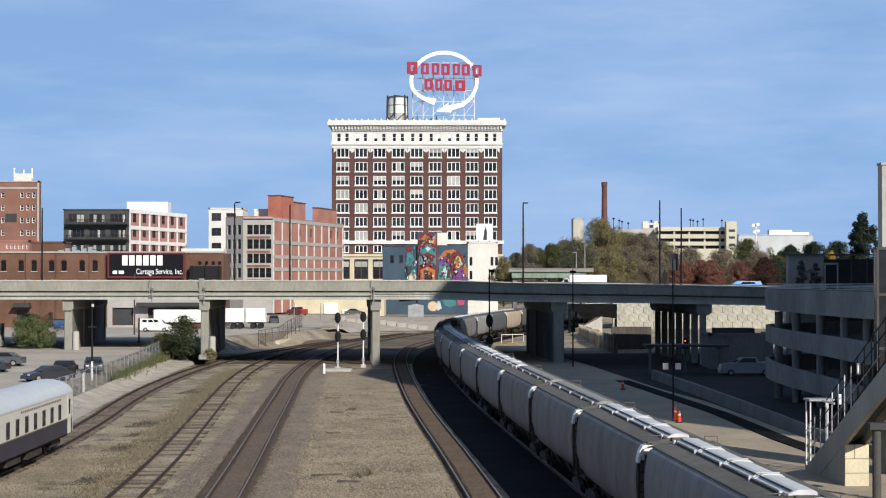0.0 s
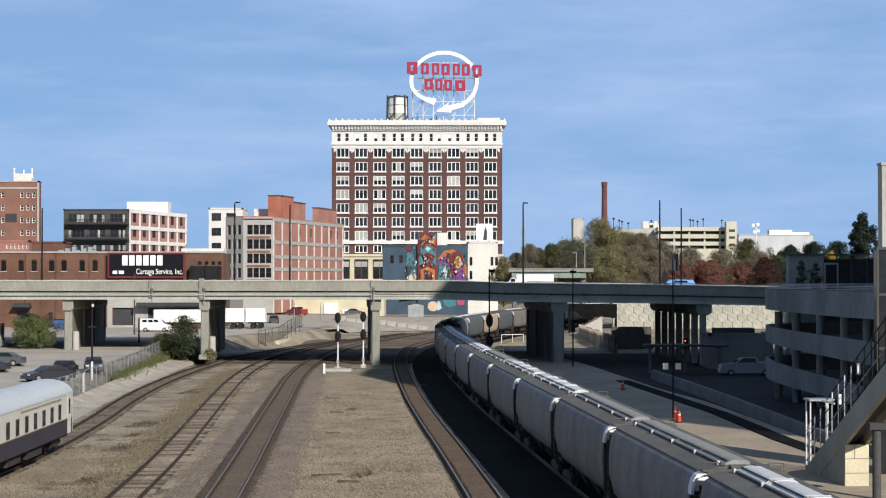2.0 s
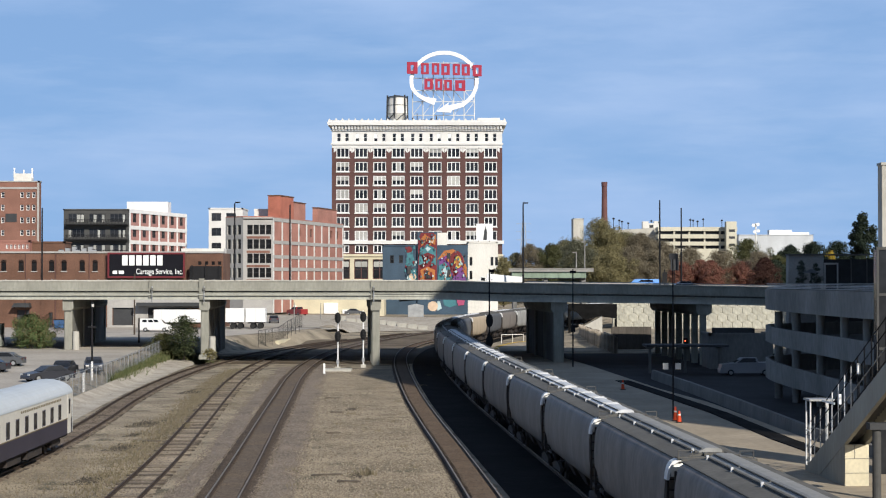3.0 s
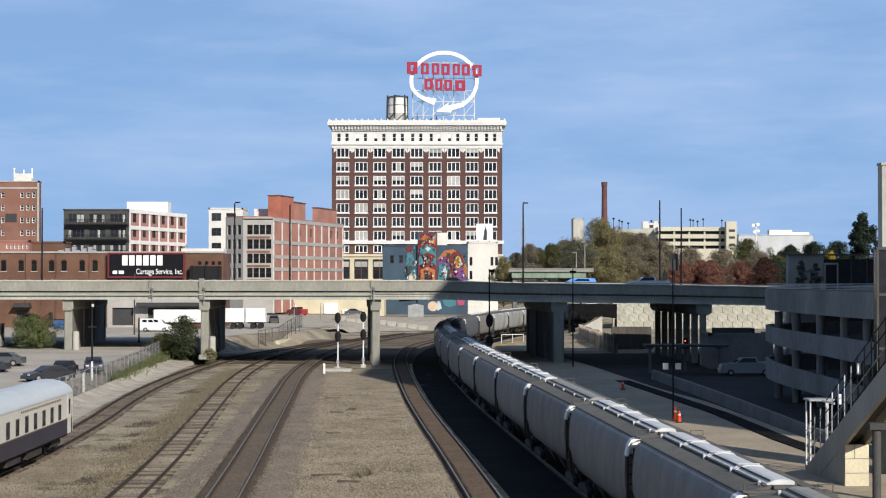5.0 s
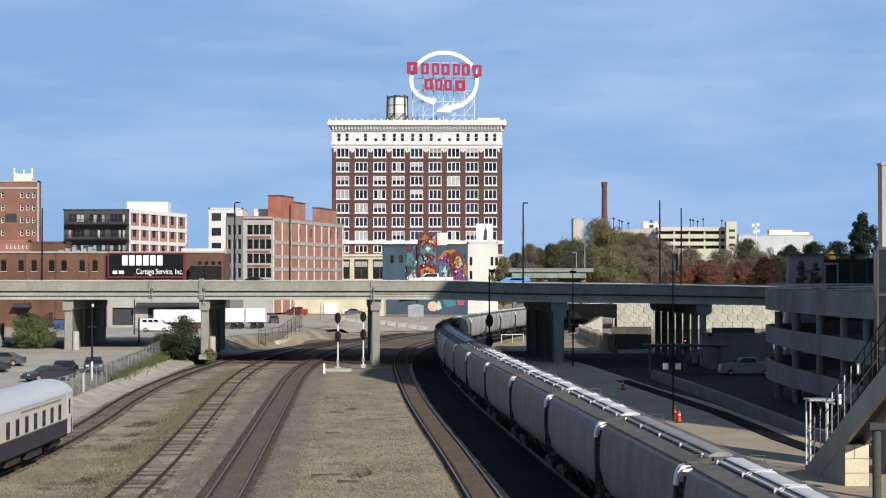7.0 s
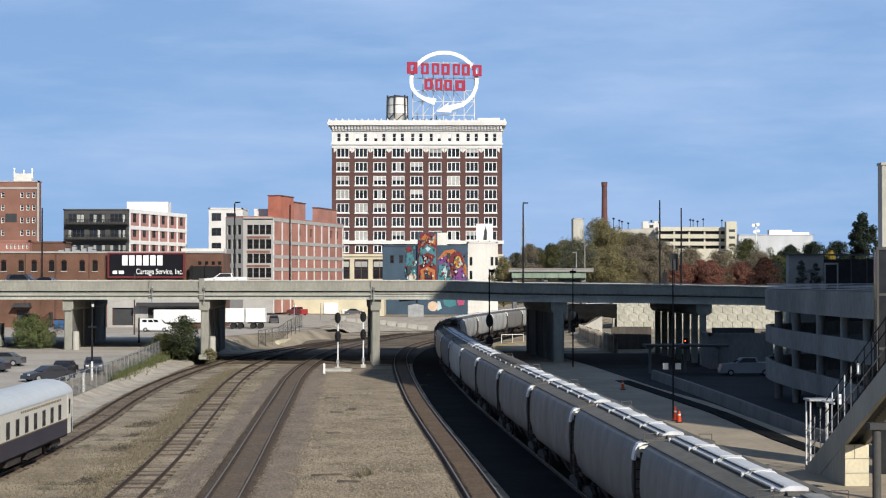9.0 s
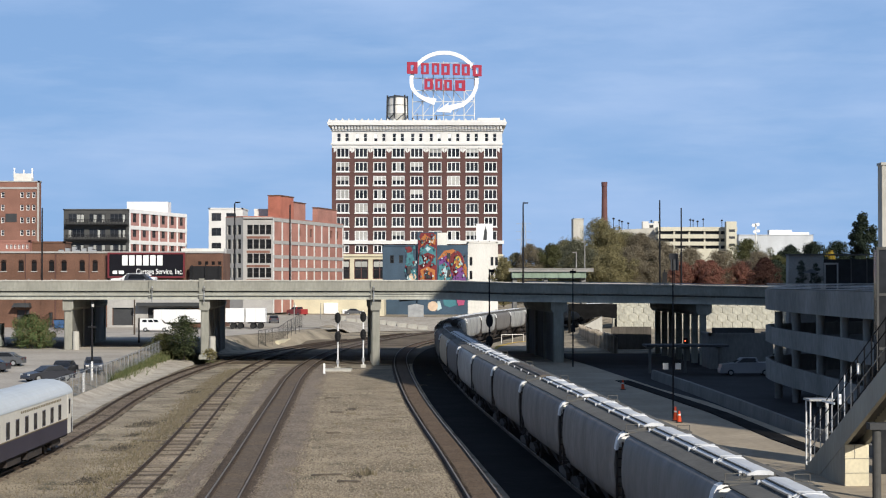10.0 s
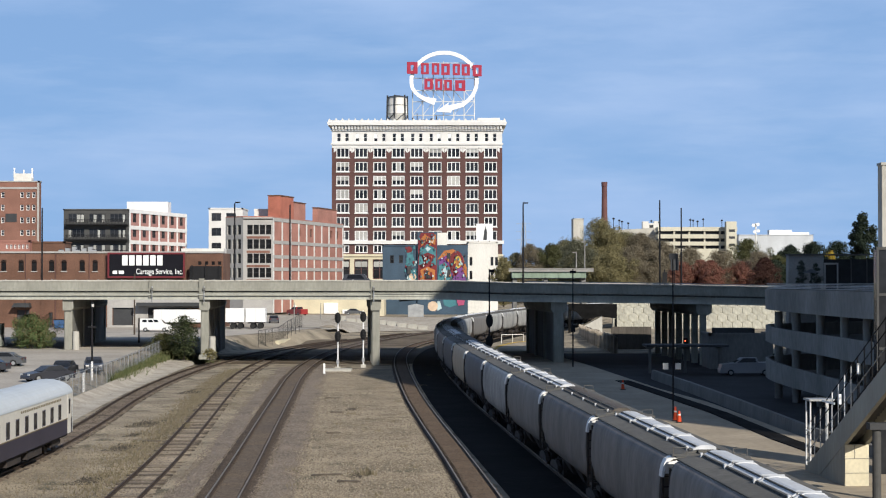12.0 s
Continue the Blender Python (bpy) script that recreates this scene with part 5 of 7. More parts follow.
part("dark_shape", Shape().slab([(1.7, 0.7), (2.6, 0.7), (2.7, 2.6), (2.3, 4.2), (1.9, 2.8)], -0.05, 0.0), "charcoal", rs)
part("strut", Shape().box(0.4, 0.3, 0, 0.6, 0.6, 3).box(3.2, 0.3, 0, 3.4, 0.6, 3), "dark_metal", rs)

# far parking garage, chimney, white halls on the hill
hill = thing("hill_garage", "pale concrete parking garage on the hill", "building", pose(78.66, 640, 0))
# dark box behind the decks stands for their shaded inside
part("shade_core", Shape().box(0.5, 1.4, 3, 28.4, 9, 27.6), "charcoal", hill)
for zb, zt in ((27.05, 28.5), (24.35, 25.85), (21.75, 23.15), (3.0, 20.6)):
    part("parapet", Shape().box(0, 0, zb, 28.9, 0.4, zt).box(0, 0.4, zb, 0.4, 9, zt), "cream_concrete", hill)
    part("deck", Shape().box(0.4, 0.4, zb, 28.5, 1.4, zb + 0.35), "cream_concrete", hill)
for x in (0.3, 5.7, 11.2, 16.8, 22.4, 27.9):
    part("column", Shape().box(x, 0.5, 3, x + 0.6, 1.2, 27.05), "cream_concrete", hill)
hg = thing("garage_tower", "pale concrete stair tower of the hill garage", "stair tower", pose(102.99, 636, 3))
part("shaft", Shape().box(0, 0, 0, 3.69, 4, 27.41), "cream_concrete", hg)
# no holes are cut; dark panels hold the openings' shade
for z in (18.4, 21.1, 23.6):
    part("opening", Shape().box(0.9, -0.05, z, 3.1, 0.02, z + 0.9), "charcoal", hg)
hw = thing("garage_wing", "sloping pale concrete wing of the hill garage", "building", pose(65.21, 650, 3))
part("wall", Shape().slab([(-2.2, 0), (15, 0), (15, 25.54), (-2.2, 24.62)], 0, 4), "concrete_light", hw)
part("roof_hut", Shape().box(9.0, 0.5, 25.33, 11.2, 3.5, 27.9).box(11.2, 0.5, 25.33, 13.2, 3.5, 27.2).box(13.2, 0.5, 25.33, 15.6, 3.5, 28.0), "white_wall", hw)
# dark panel for the hut's shaded opening
part("hut_opening", Shape().box(11.5, 0.4, 25.5, 13.0, 0.52, 26.6), "charcoal", hw)
LAMPS = ((1086, 385), (1096, 388), (1101, 390), (1112, 393), (1153, 389), (1167, 391), (1222, 387), (1227, 388), (1235, 390), (1245, 386), (1278, 388))
for px, top in LAMPS:
    d, foot = (652, 27.6) if px < 1160 else (642, 28.4)
    rl = thing("roof_lamp", "small dark lamp post on the hill garage roof", "lamp post", pose((px - 784) * d / 3100, d, foot), "lamp posts on the garage roof")
    h = 10.3 + (490 - top) * d / 3100 - foot
    part("post", Shape().tube((0, 0, 0), (0, 0, h), 0.12, n=5), "dark_metal", rl)
    part("head", Shape().box(-0.4, -0.2, h - 0.7, 0.4, 0.2, h - 0.25), "dark_metal", rl)
py2 = thing("lattice_pylon", "far pale lattice power pylon behind the trees", "pylon", pose(45.2, 980, 3))
for sx in (-1, 1):
    for sy in (-1, 1):
        part("leg", Shape().tube((sx * 3.0, sy * 2.0, 0), (sx * 0.7, sy * 0.7, 38), 0.16, n=4), "galv", py2)
for q in range(9):
    u, v = q / 9, (q + 1) / 9
    a, b = 3.0 - 2.3 * u, 3.0 - 2.3 * v
    part("brace", Shape().tube((-a, -1.2, 38 * u), (b, -1.2, 38 * v), 0.09, n=3).tube((a, -1.2, 38 * u), (-b, -1.2, 38 * v), 0.09, n=3), "galv", py2)
for z in (28, 32.5, 37):
    part("cross_arm", Shape().tube((-4.2, 0, z), (4.2, 0, z), 0.14, n=4), "galv", py2)
wh2 = thing("hall_roof", "white stepped roof of a far hall", "building", pose(131.45, 705, 3))
part("block", Shape().box(0, 0, 0, 9, 4, 26.18).box(9, 0, 0, 16, 4, 25.27), "white_paint", wh2)
ant = thing("far_mast", "white far tower with dishes on the hill", "tower", pose(123.31, 690, 3))
part("mast", Shape().tube((0, 0, 0), (0, 0, 28.45), 0.28, n=8), "white_wall", ant)
for x, z in ((-1.0, 27.6), (0.75, 27.9), (-0.5, 25.0), (0.9, 25.4)):
    part("dish", Shape().tube((x, -0.6, z), (x, -0.2, z), 0.7, 0.45, 10), "white_paint", ant)
ch = thing("chimney", "tall red brick factory chimney", "chimney", pose(64.58, 700, 0))
part("shaft", Shape().tube((0, 0, 3), (0, 0, 46.43), 1.6, 1.05, 16), "brick_chimney", ch)
part("rim", Shape().tube((0, 0, 46.43), (0, 0, 48.24), 1.2, 1.2, 16), "brick_chimney", ch)
simple_building("white_hall", "white flat-roofed hall on the hill", 118.2, 700, 3, 29.9, 6, 26.9, "hall_white_shaded")
simple_building("roof_block", "small pale stair block on the hill", 49.18, 660, 3, 3.83, 10, 32.02, "concrete_light")


# retaining wall, parking garage
def retaining_wall():
    t = thing("retaining_wall", "pale retaining wall of interlocking concrete panels", "wall", pose(0, 316, 0), kind="structure")
    x0, x1 = 30.68, 69.93
    part("backing", Shape().box(x0, 0.2, 0.5, x1, 1.2, 5.71), "wall_panel", t)
    r = 0.915
    ring = [(math.cos(math.pi / 4 * i + math.pi / 8), math.sin(math.pi / 4 * i + math.pi / 8)) for i in range(8)]
    hexa = Shape().loft([[(r * q * c, y, r * q * v) for c, v in ring] for q, y in ((1.0, 0.2), (0.98, 0.15), (0.9, 0.08), (0.6, 0.04))]).mesh("panel")
    n = 0
    for j in range(4):
        for i in range(22):
            x = x0 + 1 + i * 1.78 + (0.89 if j % 2 else 0)
            if x < x1 - 0.9:
                part("panel", hexa, "wall_panel", t, m=Matrix.Translation((x, 0, 1.6 + j * 1.3)))


retaining_wall()


def parking_garage():
    """A deck garage with a rounded end, plain parapets and open ramped floors."""
    t = thing("parking_garage", "grey concrete parking garage with open ramped decks", "building")
    plan = [(42, 158), (34, 157), (30.2, 155.5), (28.4, 153), (27.97, 150), (28.9, 145), (30.0, 139), (31.4, 128), (33.4, 115), (36.5, 98)]
    s, xs, ys = spline(plan, 1.0)
    k0 = int(np.argmin((xs - 27.97) ** 2 + (ys - 150) ** 2))
    # along the wall from the rounded end: heights of the top and bottom of each parapet
    along = (-30, 0, 5, 11, 17, 60)
    bands = (((9.2,) * 6, (7.55, 7.51, 7.36, 7.27, 7.22, 7.1)),
             ((6.5, 6.11, 5.86, 5.73, 5.63, 5.0), (5.1, 4.75, 4.36, 4.11, 3.93, 3.2)),
             ((3.8, 3.3, 2.82, 2.54, 2.3, 1.2), (2.1, 1.61, 1.18, 0.93, 0.72, -0.2)))
    for tops, bottoms in bands:
        line = [(x, y, float(np.interp(q - s[k0], along, bottoms))) for q, x, y in zip(s, xs, ys)]
        rings = []
        for i, (x, y, zb) in enumerate(line):
            a, b = line[max(i - 1, 0)], line[min(i + 1, len(line) - 1)]
            d = Vector((b[0] - a[0], b[1] - a[1], 0)).normalized()
            zt = float(np.interp(s[i] - s[k0], along, tops))
            rings.append([(x + d.y * o, y - d.x * o, z) for o, z in ((-0.15, zb), (0.15, zb), (0.15, zt), (-0.15, zt))])
        part("parapet", Shape().loft(rings), "garage_concrete", t)
        n = len(line)
        part("deck", Shape().add([(x, y, z + 0.25) for x, y, z in line] + [(max(x + 3, 39), y, z + 0.25) for x, y, z in line]
                                 + [(x, y, z + 0.02) for x, y, z in line] + [(max(x + 3, 39), y, z + 0.02) for x, y, z in line],
                                 [(i, i + 1, n + i + 1, n + i) for i in range(n - 1)] + [(2 * n + i, 2 * n + i + 1, 3 * n + i + 1, 3 * n + i) for i in range(n - 1)]
                                 + [(i, i + 1, 2 * n + i + 1, 2 * n + i) for i in range(n - 1)]), "garage_concrete", t)
    for z in (9.3, 9.42, 9.54, 9.66):
        part("rail", Shape().sweep([(x, y, 0) for x, y in zip(xs, ys)], [(-0.03, z), (0.03, z), (0.03, z + 0.05), (-0.03, z + 0.05)]), "galv", t)
    for i in range(2, len(s), 5):
        part("column", Shape().tube((xs[i] + 1.0, ys[i] + 0.2, -0.4), (xs[i] + 1.0, ys[i] + 0.2, 7.3), 0.35, n=12), "garage_concrete", t)
    # near-black wall: the shade of the garage's inside is put into its colour
    part("shade_wall", Shape().box(38, 136, -0.3, 46, 150, 7.0), "charcoal", t)


parking_garage()

# tall unseen building beside the station, shaped so its shade covers the yard's right
shade = thing("station_building", "tall unseen building beside the yard, shaped for its shade", "building")
part("wall", Shape().prism([(76, 16), (66, 34), (50, 67), (41.5, 97), (42.6, 135), (110, 135), (110, 16)], -0.3, 60), "concrete_light", shade)
# added upper block, its height set to shade the pickup's lane on the viaduct
part("upper_wall", Shape().box(70, 98, 60, 110, 134.8, 75), "concrete_light", shade)


# unseen plain block added behind the eye; closes the yard, cuts low sky light
hall = part("sky_blocker", Shape().box(-120, -75, -0.3, 60, -55, 28), "concrete_light")
tagged(hall, "unseen plain block behind the yard that cuts low sky light", "building")


# ---------------------------------------------------------------- plants
def leaf_material(name, cols, thin=0.0):
    m = bpy.data.materials.new(name)
    m.use_nodes = True
    n, l = m.node_tree.nodes, m.node_tree.links
    b = n["Principled BSDF"]
    b.inputs["Roughness"].default_value = 0.7
    b.inputs["Specular IOR Level"].default_value = 0.2
    g, r = n.new("ShaderNodeNewGeometry"), n.new("ShaderNodeValToRGB")
    r.color_ramp.elements[0].color, r.color_ramp.elements[1].color = (*cols[0], 1), (*cols[-1], 1)
    for i, c in enumerate(cols[1:-1]):
        r.color_ramp.elements.new((i + 1) / (len(cols) - 1)).color = (*c, 1)
    l.new(g.outputs["Random Per Island"], r.inputs["Fac"])
    l.new(r.outputs["Color"], b.inputs["Base Color"])
    if thin:
        tr, mix, out = n.new("ShaderNodeBsdfTranslucent"), n.new("ShaderNodeMixShader"), n["Material Output"]
        mix.inputs["Fac"].default_value = thin
        l.new(r.outputs["Color"], tr.inputs["Color"])
        l.new(b.outputs["BSDF"], mix.inputs[1])
        l.new(tr.outputs["BSDF"], mix.inputs[2])
        l.new(mix.outputs["Shader"], out.inputs["Surface"])
    return m


M["leaf_green"] = leaf_material("leaf_green", [(0.085, 0.09, 0.04), (0.11, 0.115, 0.05), (0.135, 0.13, 0.06)], 0.4)
M["leaf_olive"] = leaf_material("leaf_olive", [(0.215, 0.19, 0.105), (0.25, 0.222, 0.115), (0.29, 0.25, 0.118)], 0.4)
M["leaf_grey"] = leaf_material("leaf_grey", [(0.12, 0.125, 0.082), (0.145, 0.147, 0.097), (0.17, 0.162, 0.105)], 0.4)
M["leaf_brown"] = leaf_material("leaf_brown", [(0.20, 0.172, 0.122), (0.23, 0.196, 0.137), (0.255, 0.216, 0.147)], 0.4)
M["leaf_red"] = leaf_material("leaf_red", [(0.22, 0.09, 0.07), (0.27, 0.115, 0.085), (0.27, 0.17, 0.115)], 0.4)
M["leaf_maroon"] = leaf_material("leaf_maroon", [(0.05, 0.025, 0.022), (0.075, 0.035, 0.028), (0.09, 0.05, 0.035)], 0.3)
M["leaf_turning"] = leaf_material("leaf_turning", [(0.125, 0.195, 0.075), (0.15, 0.215, 0.085), (0.17, 0.205, 0.09), (0.28, 0.20, 0.10), (0.135, 0.195, 0.08), (0.115, 0.175, 0.07)], 0.4)
M["leaf_shrub"] = leaf_material("leaf_shrub", [(0.03, 0.042, 0.02), (0.055, 0.07, 0.03), (0.085, 0.095, 0.045)], 0.3)
# near-black leaves; the shaded trees' shade is put into this colour
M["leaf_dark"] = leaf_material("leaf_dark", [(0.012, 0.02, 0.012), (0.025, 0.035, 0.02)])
M["grass"] = leaf_material("grass", [(0.10, 0.12, 0.05), (0.14, 0.165, 0.068), (0.23, 0.215, 0.105)], 0.4)
M["dry_grass"] = leaf_material("dry_grass", [(0.17, 0.14, 0.095), (0.26, 0.22, 0.15), (0.20, 0.17, 0.11), (0.13, 0.112, 0.072)], 0.3)


def leaf(shape, p, size, rng, out=Vector((0, 0, 0))):
    """One leaf; out is the way that its face tends to look."""
    n = out * 0.55 + Vector((rng.gauss(0, 0.6), rng.gauss(0, 0.6), rng.gauss(0, 0.6) + 0.2))
    a = n.cross(Vector((rng.uniform(-1, 1), rng.uniform(-1, 1), rng.uniform(-1, 1)))).normalized()
    b = n.cross(a).normalized() * size * rng.uniform(0.6, 1.2)
    a = a * size * rng.uniform(0.5, 1.0)
    k = len(shape.v)
    shape.v += [tuple(p - a), tuple(p + b * 0.6), tuple(p + a), tuple(p - b * 0.6)]
    shape.f.append((k, k + 1, k + 2, k + 3))


def plain_mesh(shape, name):
    me = bpy.data.meshes.new(name)
    me.from_pydata(shape.v, [], shape.f)
    return me


def tree(name, label, x, y, z, height, spread, mat, seed, leaves=1800, size=0.5, low=0.25, category="tree"):
    rng = random.Random(seed)
    t = thing(name, label, category, pose(x, y, z))
    tr = Shape()
    top = Vector((rng.uniform(-0.4, 0.4), rng.uniform(-0.4, 0.4), height * 0.8))
    r = max(0.05, height * 0.02)
    tr.tube((0, 0, -0.3), top * 0.5, r, r * 0.7, 7)
    tr.tube(top * 0.5, top, r * 0.7, r * 0.25, 6)
    tips = []
    for i in range(9):
        a = rng.uniform(0, 6.28)
        h0 = height * rng.uniform(low, 0.7)
        rr = spread * rng.uniform(0.45, 0.95)
        tip = Vector((math.cos(a) * rr, math.sin(a) * rr, min(h0 + height * rng.uniform(0.1, 0.3), height * 0.95)))
        tr.tube((0, 0, h0), tip, r * 0.4, r * 0.1, 5)
        tips.append(tip)
    part("trunk", tr, "bark", t)
    cr = Shape()
    clumps = tips + [top, top * 0.85]
    sizes = [spread * rng.uniform(0.16, 0.24) for _ in clumps]
    for i in range(120):
        a, h = rng.uniform(0, 6.28), low + (1 - low) * rng.uniform(0.0, 1.0)
        q = spread * rng.uniform(0.14, 0.30)
        u = (h - 0.42) / (0.58 if h > 0.42 else 0.42 - low + 0.12)
        prof = math.sqrt(max(1 - u * u, 0.0))
        rr = max(spread * prof * rng.uniform(0.82, 1.08) - q, 0) * math.sqrt(rng.uniform(0.05, 1.0))
        clumps.append(Vector((math.cos(a) * rr, math.sin(a) * rr, min(height * h, height * 1.02 - q * 0.8))))
        sizes.append(q)
    mid = Vector((0, 0, height * 0.45))
    for _ in range(leaves):
        i = rng.randrange(len(clumps))
        d = Vector((rng.gauss(0, 1), rng.gauss(0, 1), rng.gauss(0, 0.85))).normalized()
        p = clumps[i] + d * sizes[i] * rng.uniform(0.25, 1.0) ** 0.5 * rng.uniform(0.85, 1.05)
        if p.z > 0.1:
            leaf(cr, p, size, rng, d + (p - mid).normalized() * 0.6)
    part("crown", plain_mesh(cr, "crown"), mat, t)
    return t


def woods():
    # x, y, foot, height, spread, leaves, kind
    rows = [
        (30.9, 348, 5.5, 16.2, 5.0, "leaf_olive", "large tree with thinning olive and yellow leaves"),
        (35.2, 352, 5.5, 13.3, 4.4, "leaf_olive", "tree with thinning olive autumn leaves"),
        (39.4, 350, 5.5, 13.2, 4.6, "leaf_brown", "half-bare brownish autumn tree"),
        (26.4, 344, 5.5, 12.0, 3.2, "leaf_grey", "tree with dull grey-green leaves"),
        (28.2, 338, 5.5, 10.2, 3.6, "leaf_grey", "tree with dull grey-green leaves"),
        (31.3, 446, 3, 16.2, 4.6, "leaf_grey", "tree with dull grey-green leaves"),
        (27.6, 444, 3, 15.4, 4.0, "leaf_green", "leafy green tree behind the viaduct"),
        (24.4, 448, 3, 14.4, 3.8, "leaf_grey", "tree with dull grey-green leaves"),
        (22.0, 444, 3, 15.4, 3.6, "leaf_brown", "half-bare brownish autumn tree"),
        (18.6, 448, 3, 13.2, 3.4, "leaf_grey", "tree with dull grey-green leaves"),
        (15.2, 440, 3, 12.0, 3.0, "leaf_olive", "tree with thinning olive autumn leaves"),
        (43.2, 348, 5.5, 11.6, 4.2, "leaf_brown", "half-bare brownish autumn tree"),
        (33.2, 356, 5.5, 14.6, 4.2, "leaf_olive", "tree with thinning olive autumn leaves"),
        (37.4, 358, 5.5, 13.6, 4.4, "leaf_grey", "tree with dull grey-green leaves"),
        (45.5, 335, 5.8, 7.2, 3.0, "leaf_red", "low tree with dark red autumn leaves"),
        (49.72, 338, 5.8, 7.6, 3.2, "leaf_red", "low tree with dark red autumn leaves"),
        (53.86, 338, 5.8, 9.41, 3.6, "leaf_brown", "half-bare brownish autumn tree"),
        (57.23, 336, 5.8, 7.3, 3.2, "leaf_red", "low tree with dark red autumn leaves"),
        (62.43, 345, 5.8, 9.4, 3.2, "leaf_brown", "half-bare brownish autumn tree"),
        (36.4, 338, 5.5, 10.6, 4.2, "leaf_brown", "half-bare brownish autumn tree"),
        (32.2, 335, 5.5, 9.4, 4.0, "leaf_olive", "tree with thinning olive autumn leaves"),
        (40.8, 338, 5.5, 9.8, 3.8, "leaf_brown", "half-bare brownish autumn tree"),
        (11.6, 336, 5.5, 7.6, 1.9, "leaf_olive", "yellowish shrub beside the white building"),
        (48.75, 345, 5.8, 10.06, 3.6, "leaf_brown", "half-bare brownish autumn tree"),
        (50.92, 333, 5.8, 7.51, 3.0, "leaf_red", "low tree with dark red autumn leaves"),
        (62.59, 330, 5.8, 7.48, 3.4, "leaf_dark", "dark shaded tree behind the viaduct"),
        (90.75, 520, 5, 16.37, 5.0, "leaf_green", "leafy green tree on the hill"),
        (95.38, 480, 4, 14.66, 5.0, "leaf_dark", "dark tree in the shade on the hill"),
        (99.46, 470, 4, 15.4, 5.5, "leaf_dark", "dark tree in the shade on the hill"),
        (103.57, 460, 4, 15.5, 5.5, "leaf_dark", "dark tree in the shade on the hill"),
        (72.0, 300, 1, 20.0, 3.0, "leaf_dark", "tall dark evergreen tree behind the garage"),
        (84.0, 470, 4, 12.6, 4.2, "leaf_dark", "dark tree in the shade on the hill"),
        (89.5, 470, 4, 11.8, 4.2, "leaf_green", "leafy green tree on the hill"),
        (58.6, 318, 5.8, 7.9, 3.0, "leaf_maroon", "low dark maroon tree beside the garage"),
    ]
    for i, (x, y, z, h, sp, mat, words) in enumerate(rows):
        tree("tree", words, x, y, z, h, sp * (1.5 if mat not in ("leaf_dark", "leaf_red", "leaf_maroon") else 1.2), mat, 40 + i, 38000 if sp > 3.9 and y < 460 else 20000, 0.24 if mat == "leaf_dark" or y > 460 else 0.17 if y > 430 else 0.14, 0.05)


woods()
tree("bush", "round bush with green and orange autumn leaves", -49.72, 212, 1.4, 4.3, 3.4, "leaf_turning", 5, 17000, 0.11, 0.16, "bush")
tree("bush", "dense dark green shrub beside a viaduct pier", -30.88, 209, 0.7, 4.9, 2.6, "leaf_shrub", 6, 5200, 0.12, 0.08, "bush")
tree("bush", "low green shrub beside the fence", -33.62, 211, 0.7, 2.8, 2.5, "leaf_green", 7, 6000, 0.11, 0.05, "bush")
tree("bush", "small dry shrub at the foot of a pier", -27.25, 205, 0.6, 1.3, 1.0, "leaf_olive", 8, 500, 0.15, 0.05, "bush")


for px, top in ((1418, 461), (1444, 466)):
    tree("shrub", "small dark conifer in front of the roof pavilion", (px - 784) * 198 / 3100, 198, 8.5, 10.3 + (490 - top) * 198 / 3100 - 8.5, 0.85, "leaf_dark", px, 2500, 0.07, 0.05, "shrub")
M["leaf_yellow"] = leaf_material("leaf_yellow", [(0.42, 0.30, 0.05), (0.52, 0.38, 0.06)], 0.4)
tree("tree", "small tree with bright yellow leaves beyond the pavilion", 73.2, 330, 5.8, 9.3, 1.7, "leaf_yellow", 91, 5000, 0.14, 0.2)


def blades(name, label, mat, places, seed, kind="stuff"):
    rng = random.Random(seed)
    s = Shape()
    for x, y, w, d, n, h in places:
        for _ in range(n):
            px, py = rng.gauss(x, w), rng.gauss(y, d)
            z = ground_height(px, py)
            a = rng.uniform(0, 6.28)
            hh, bw = h * rng.uniform(0.4, 1.1), 0.05 + 0.03 * h
            c, q = math.cos(a) * bw, math.sin(a) * bw
            k = len(s.v)
            s.v += [(px - c, py - q, z - 0.05), (px + c, py + q, z - 0.05), (px + rng.gauss(0, 0.25) * hh, py + rng.gauss(0, 0.25) * hh, z + hh)]
            s.f.append((k, k + 1, k + 2))
    ob = part(name, plain_mesh(s, name), mat)
    return tagged(ob, label, "grass", kind=kind)


blades("bank_grass", "tall green and yellow grass on the bank below the fence", "grass",
       [(-32.2 - 0.035 * (y - 178), y, 0.28, 2.2, 800, 0.85) for y in range(174, 226, 4)] + [(-33.2, 217, 0.9, 3, 1200, 1.1), (-30.8, 214, 1.2, 1.2, 700, 0.7)], 11)
blades("yard_weeds", "dry tufts of weeds on the gravel", "dry_grass",
       [(random.uniform(-22, -17.5), random.uniform(84, 190), 0.9, 3.0, 60, 0.11) for _ in range(130)] + [(line_x(SIDING, y) - 1.9 + 0.5 * math.sin(y), y, 0.55, 1.6, 260, 0.16) for y in range(84, 200, 3)] + [(random.uniform(-9, -1), random.uniform(84, 190), 0.25, 0.5, 16, 0.2) for _ in range(25)]
       + [(-4.1, 93.5, 0.22, 0.4, 60, 0.45), (-18.2, 123, 0.3, 0.8, 90, 0.4), (-20.5, 118, 0.8, 1.0, 60, 0.2)], 12)


M["stone"] = leaf_material("stone", [(0.09, 0.075, 0.058), (0.17, 0.14, 0.105), (0.26, 0.215, 0.155), (0.38, 0.325, 0.245), (0.20, 0.165, 0.12)])
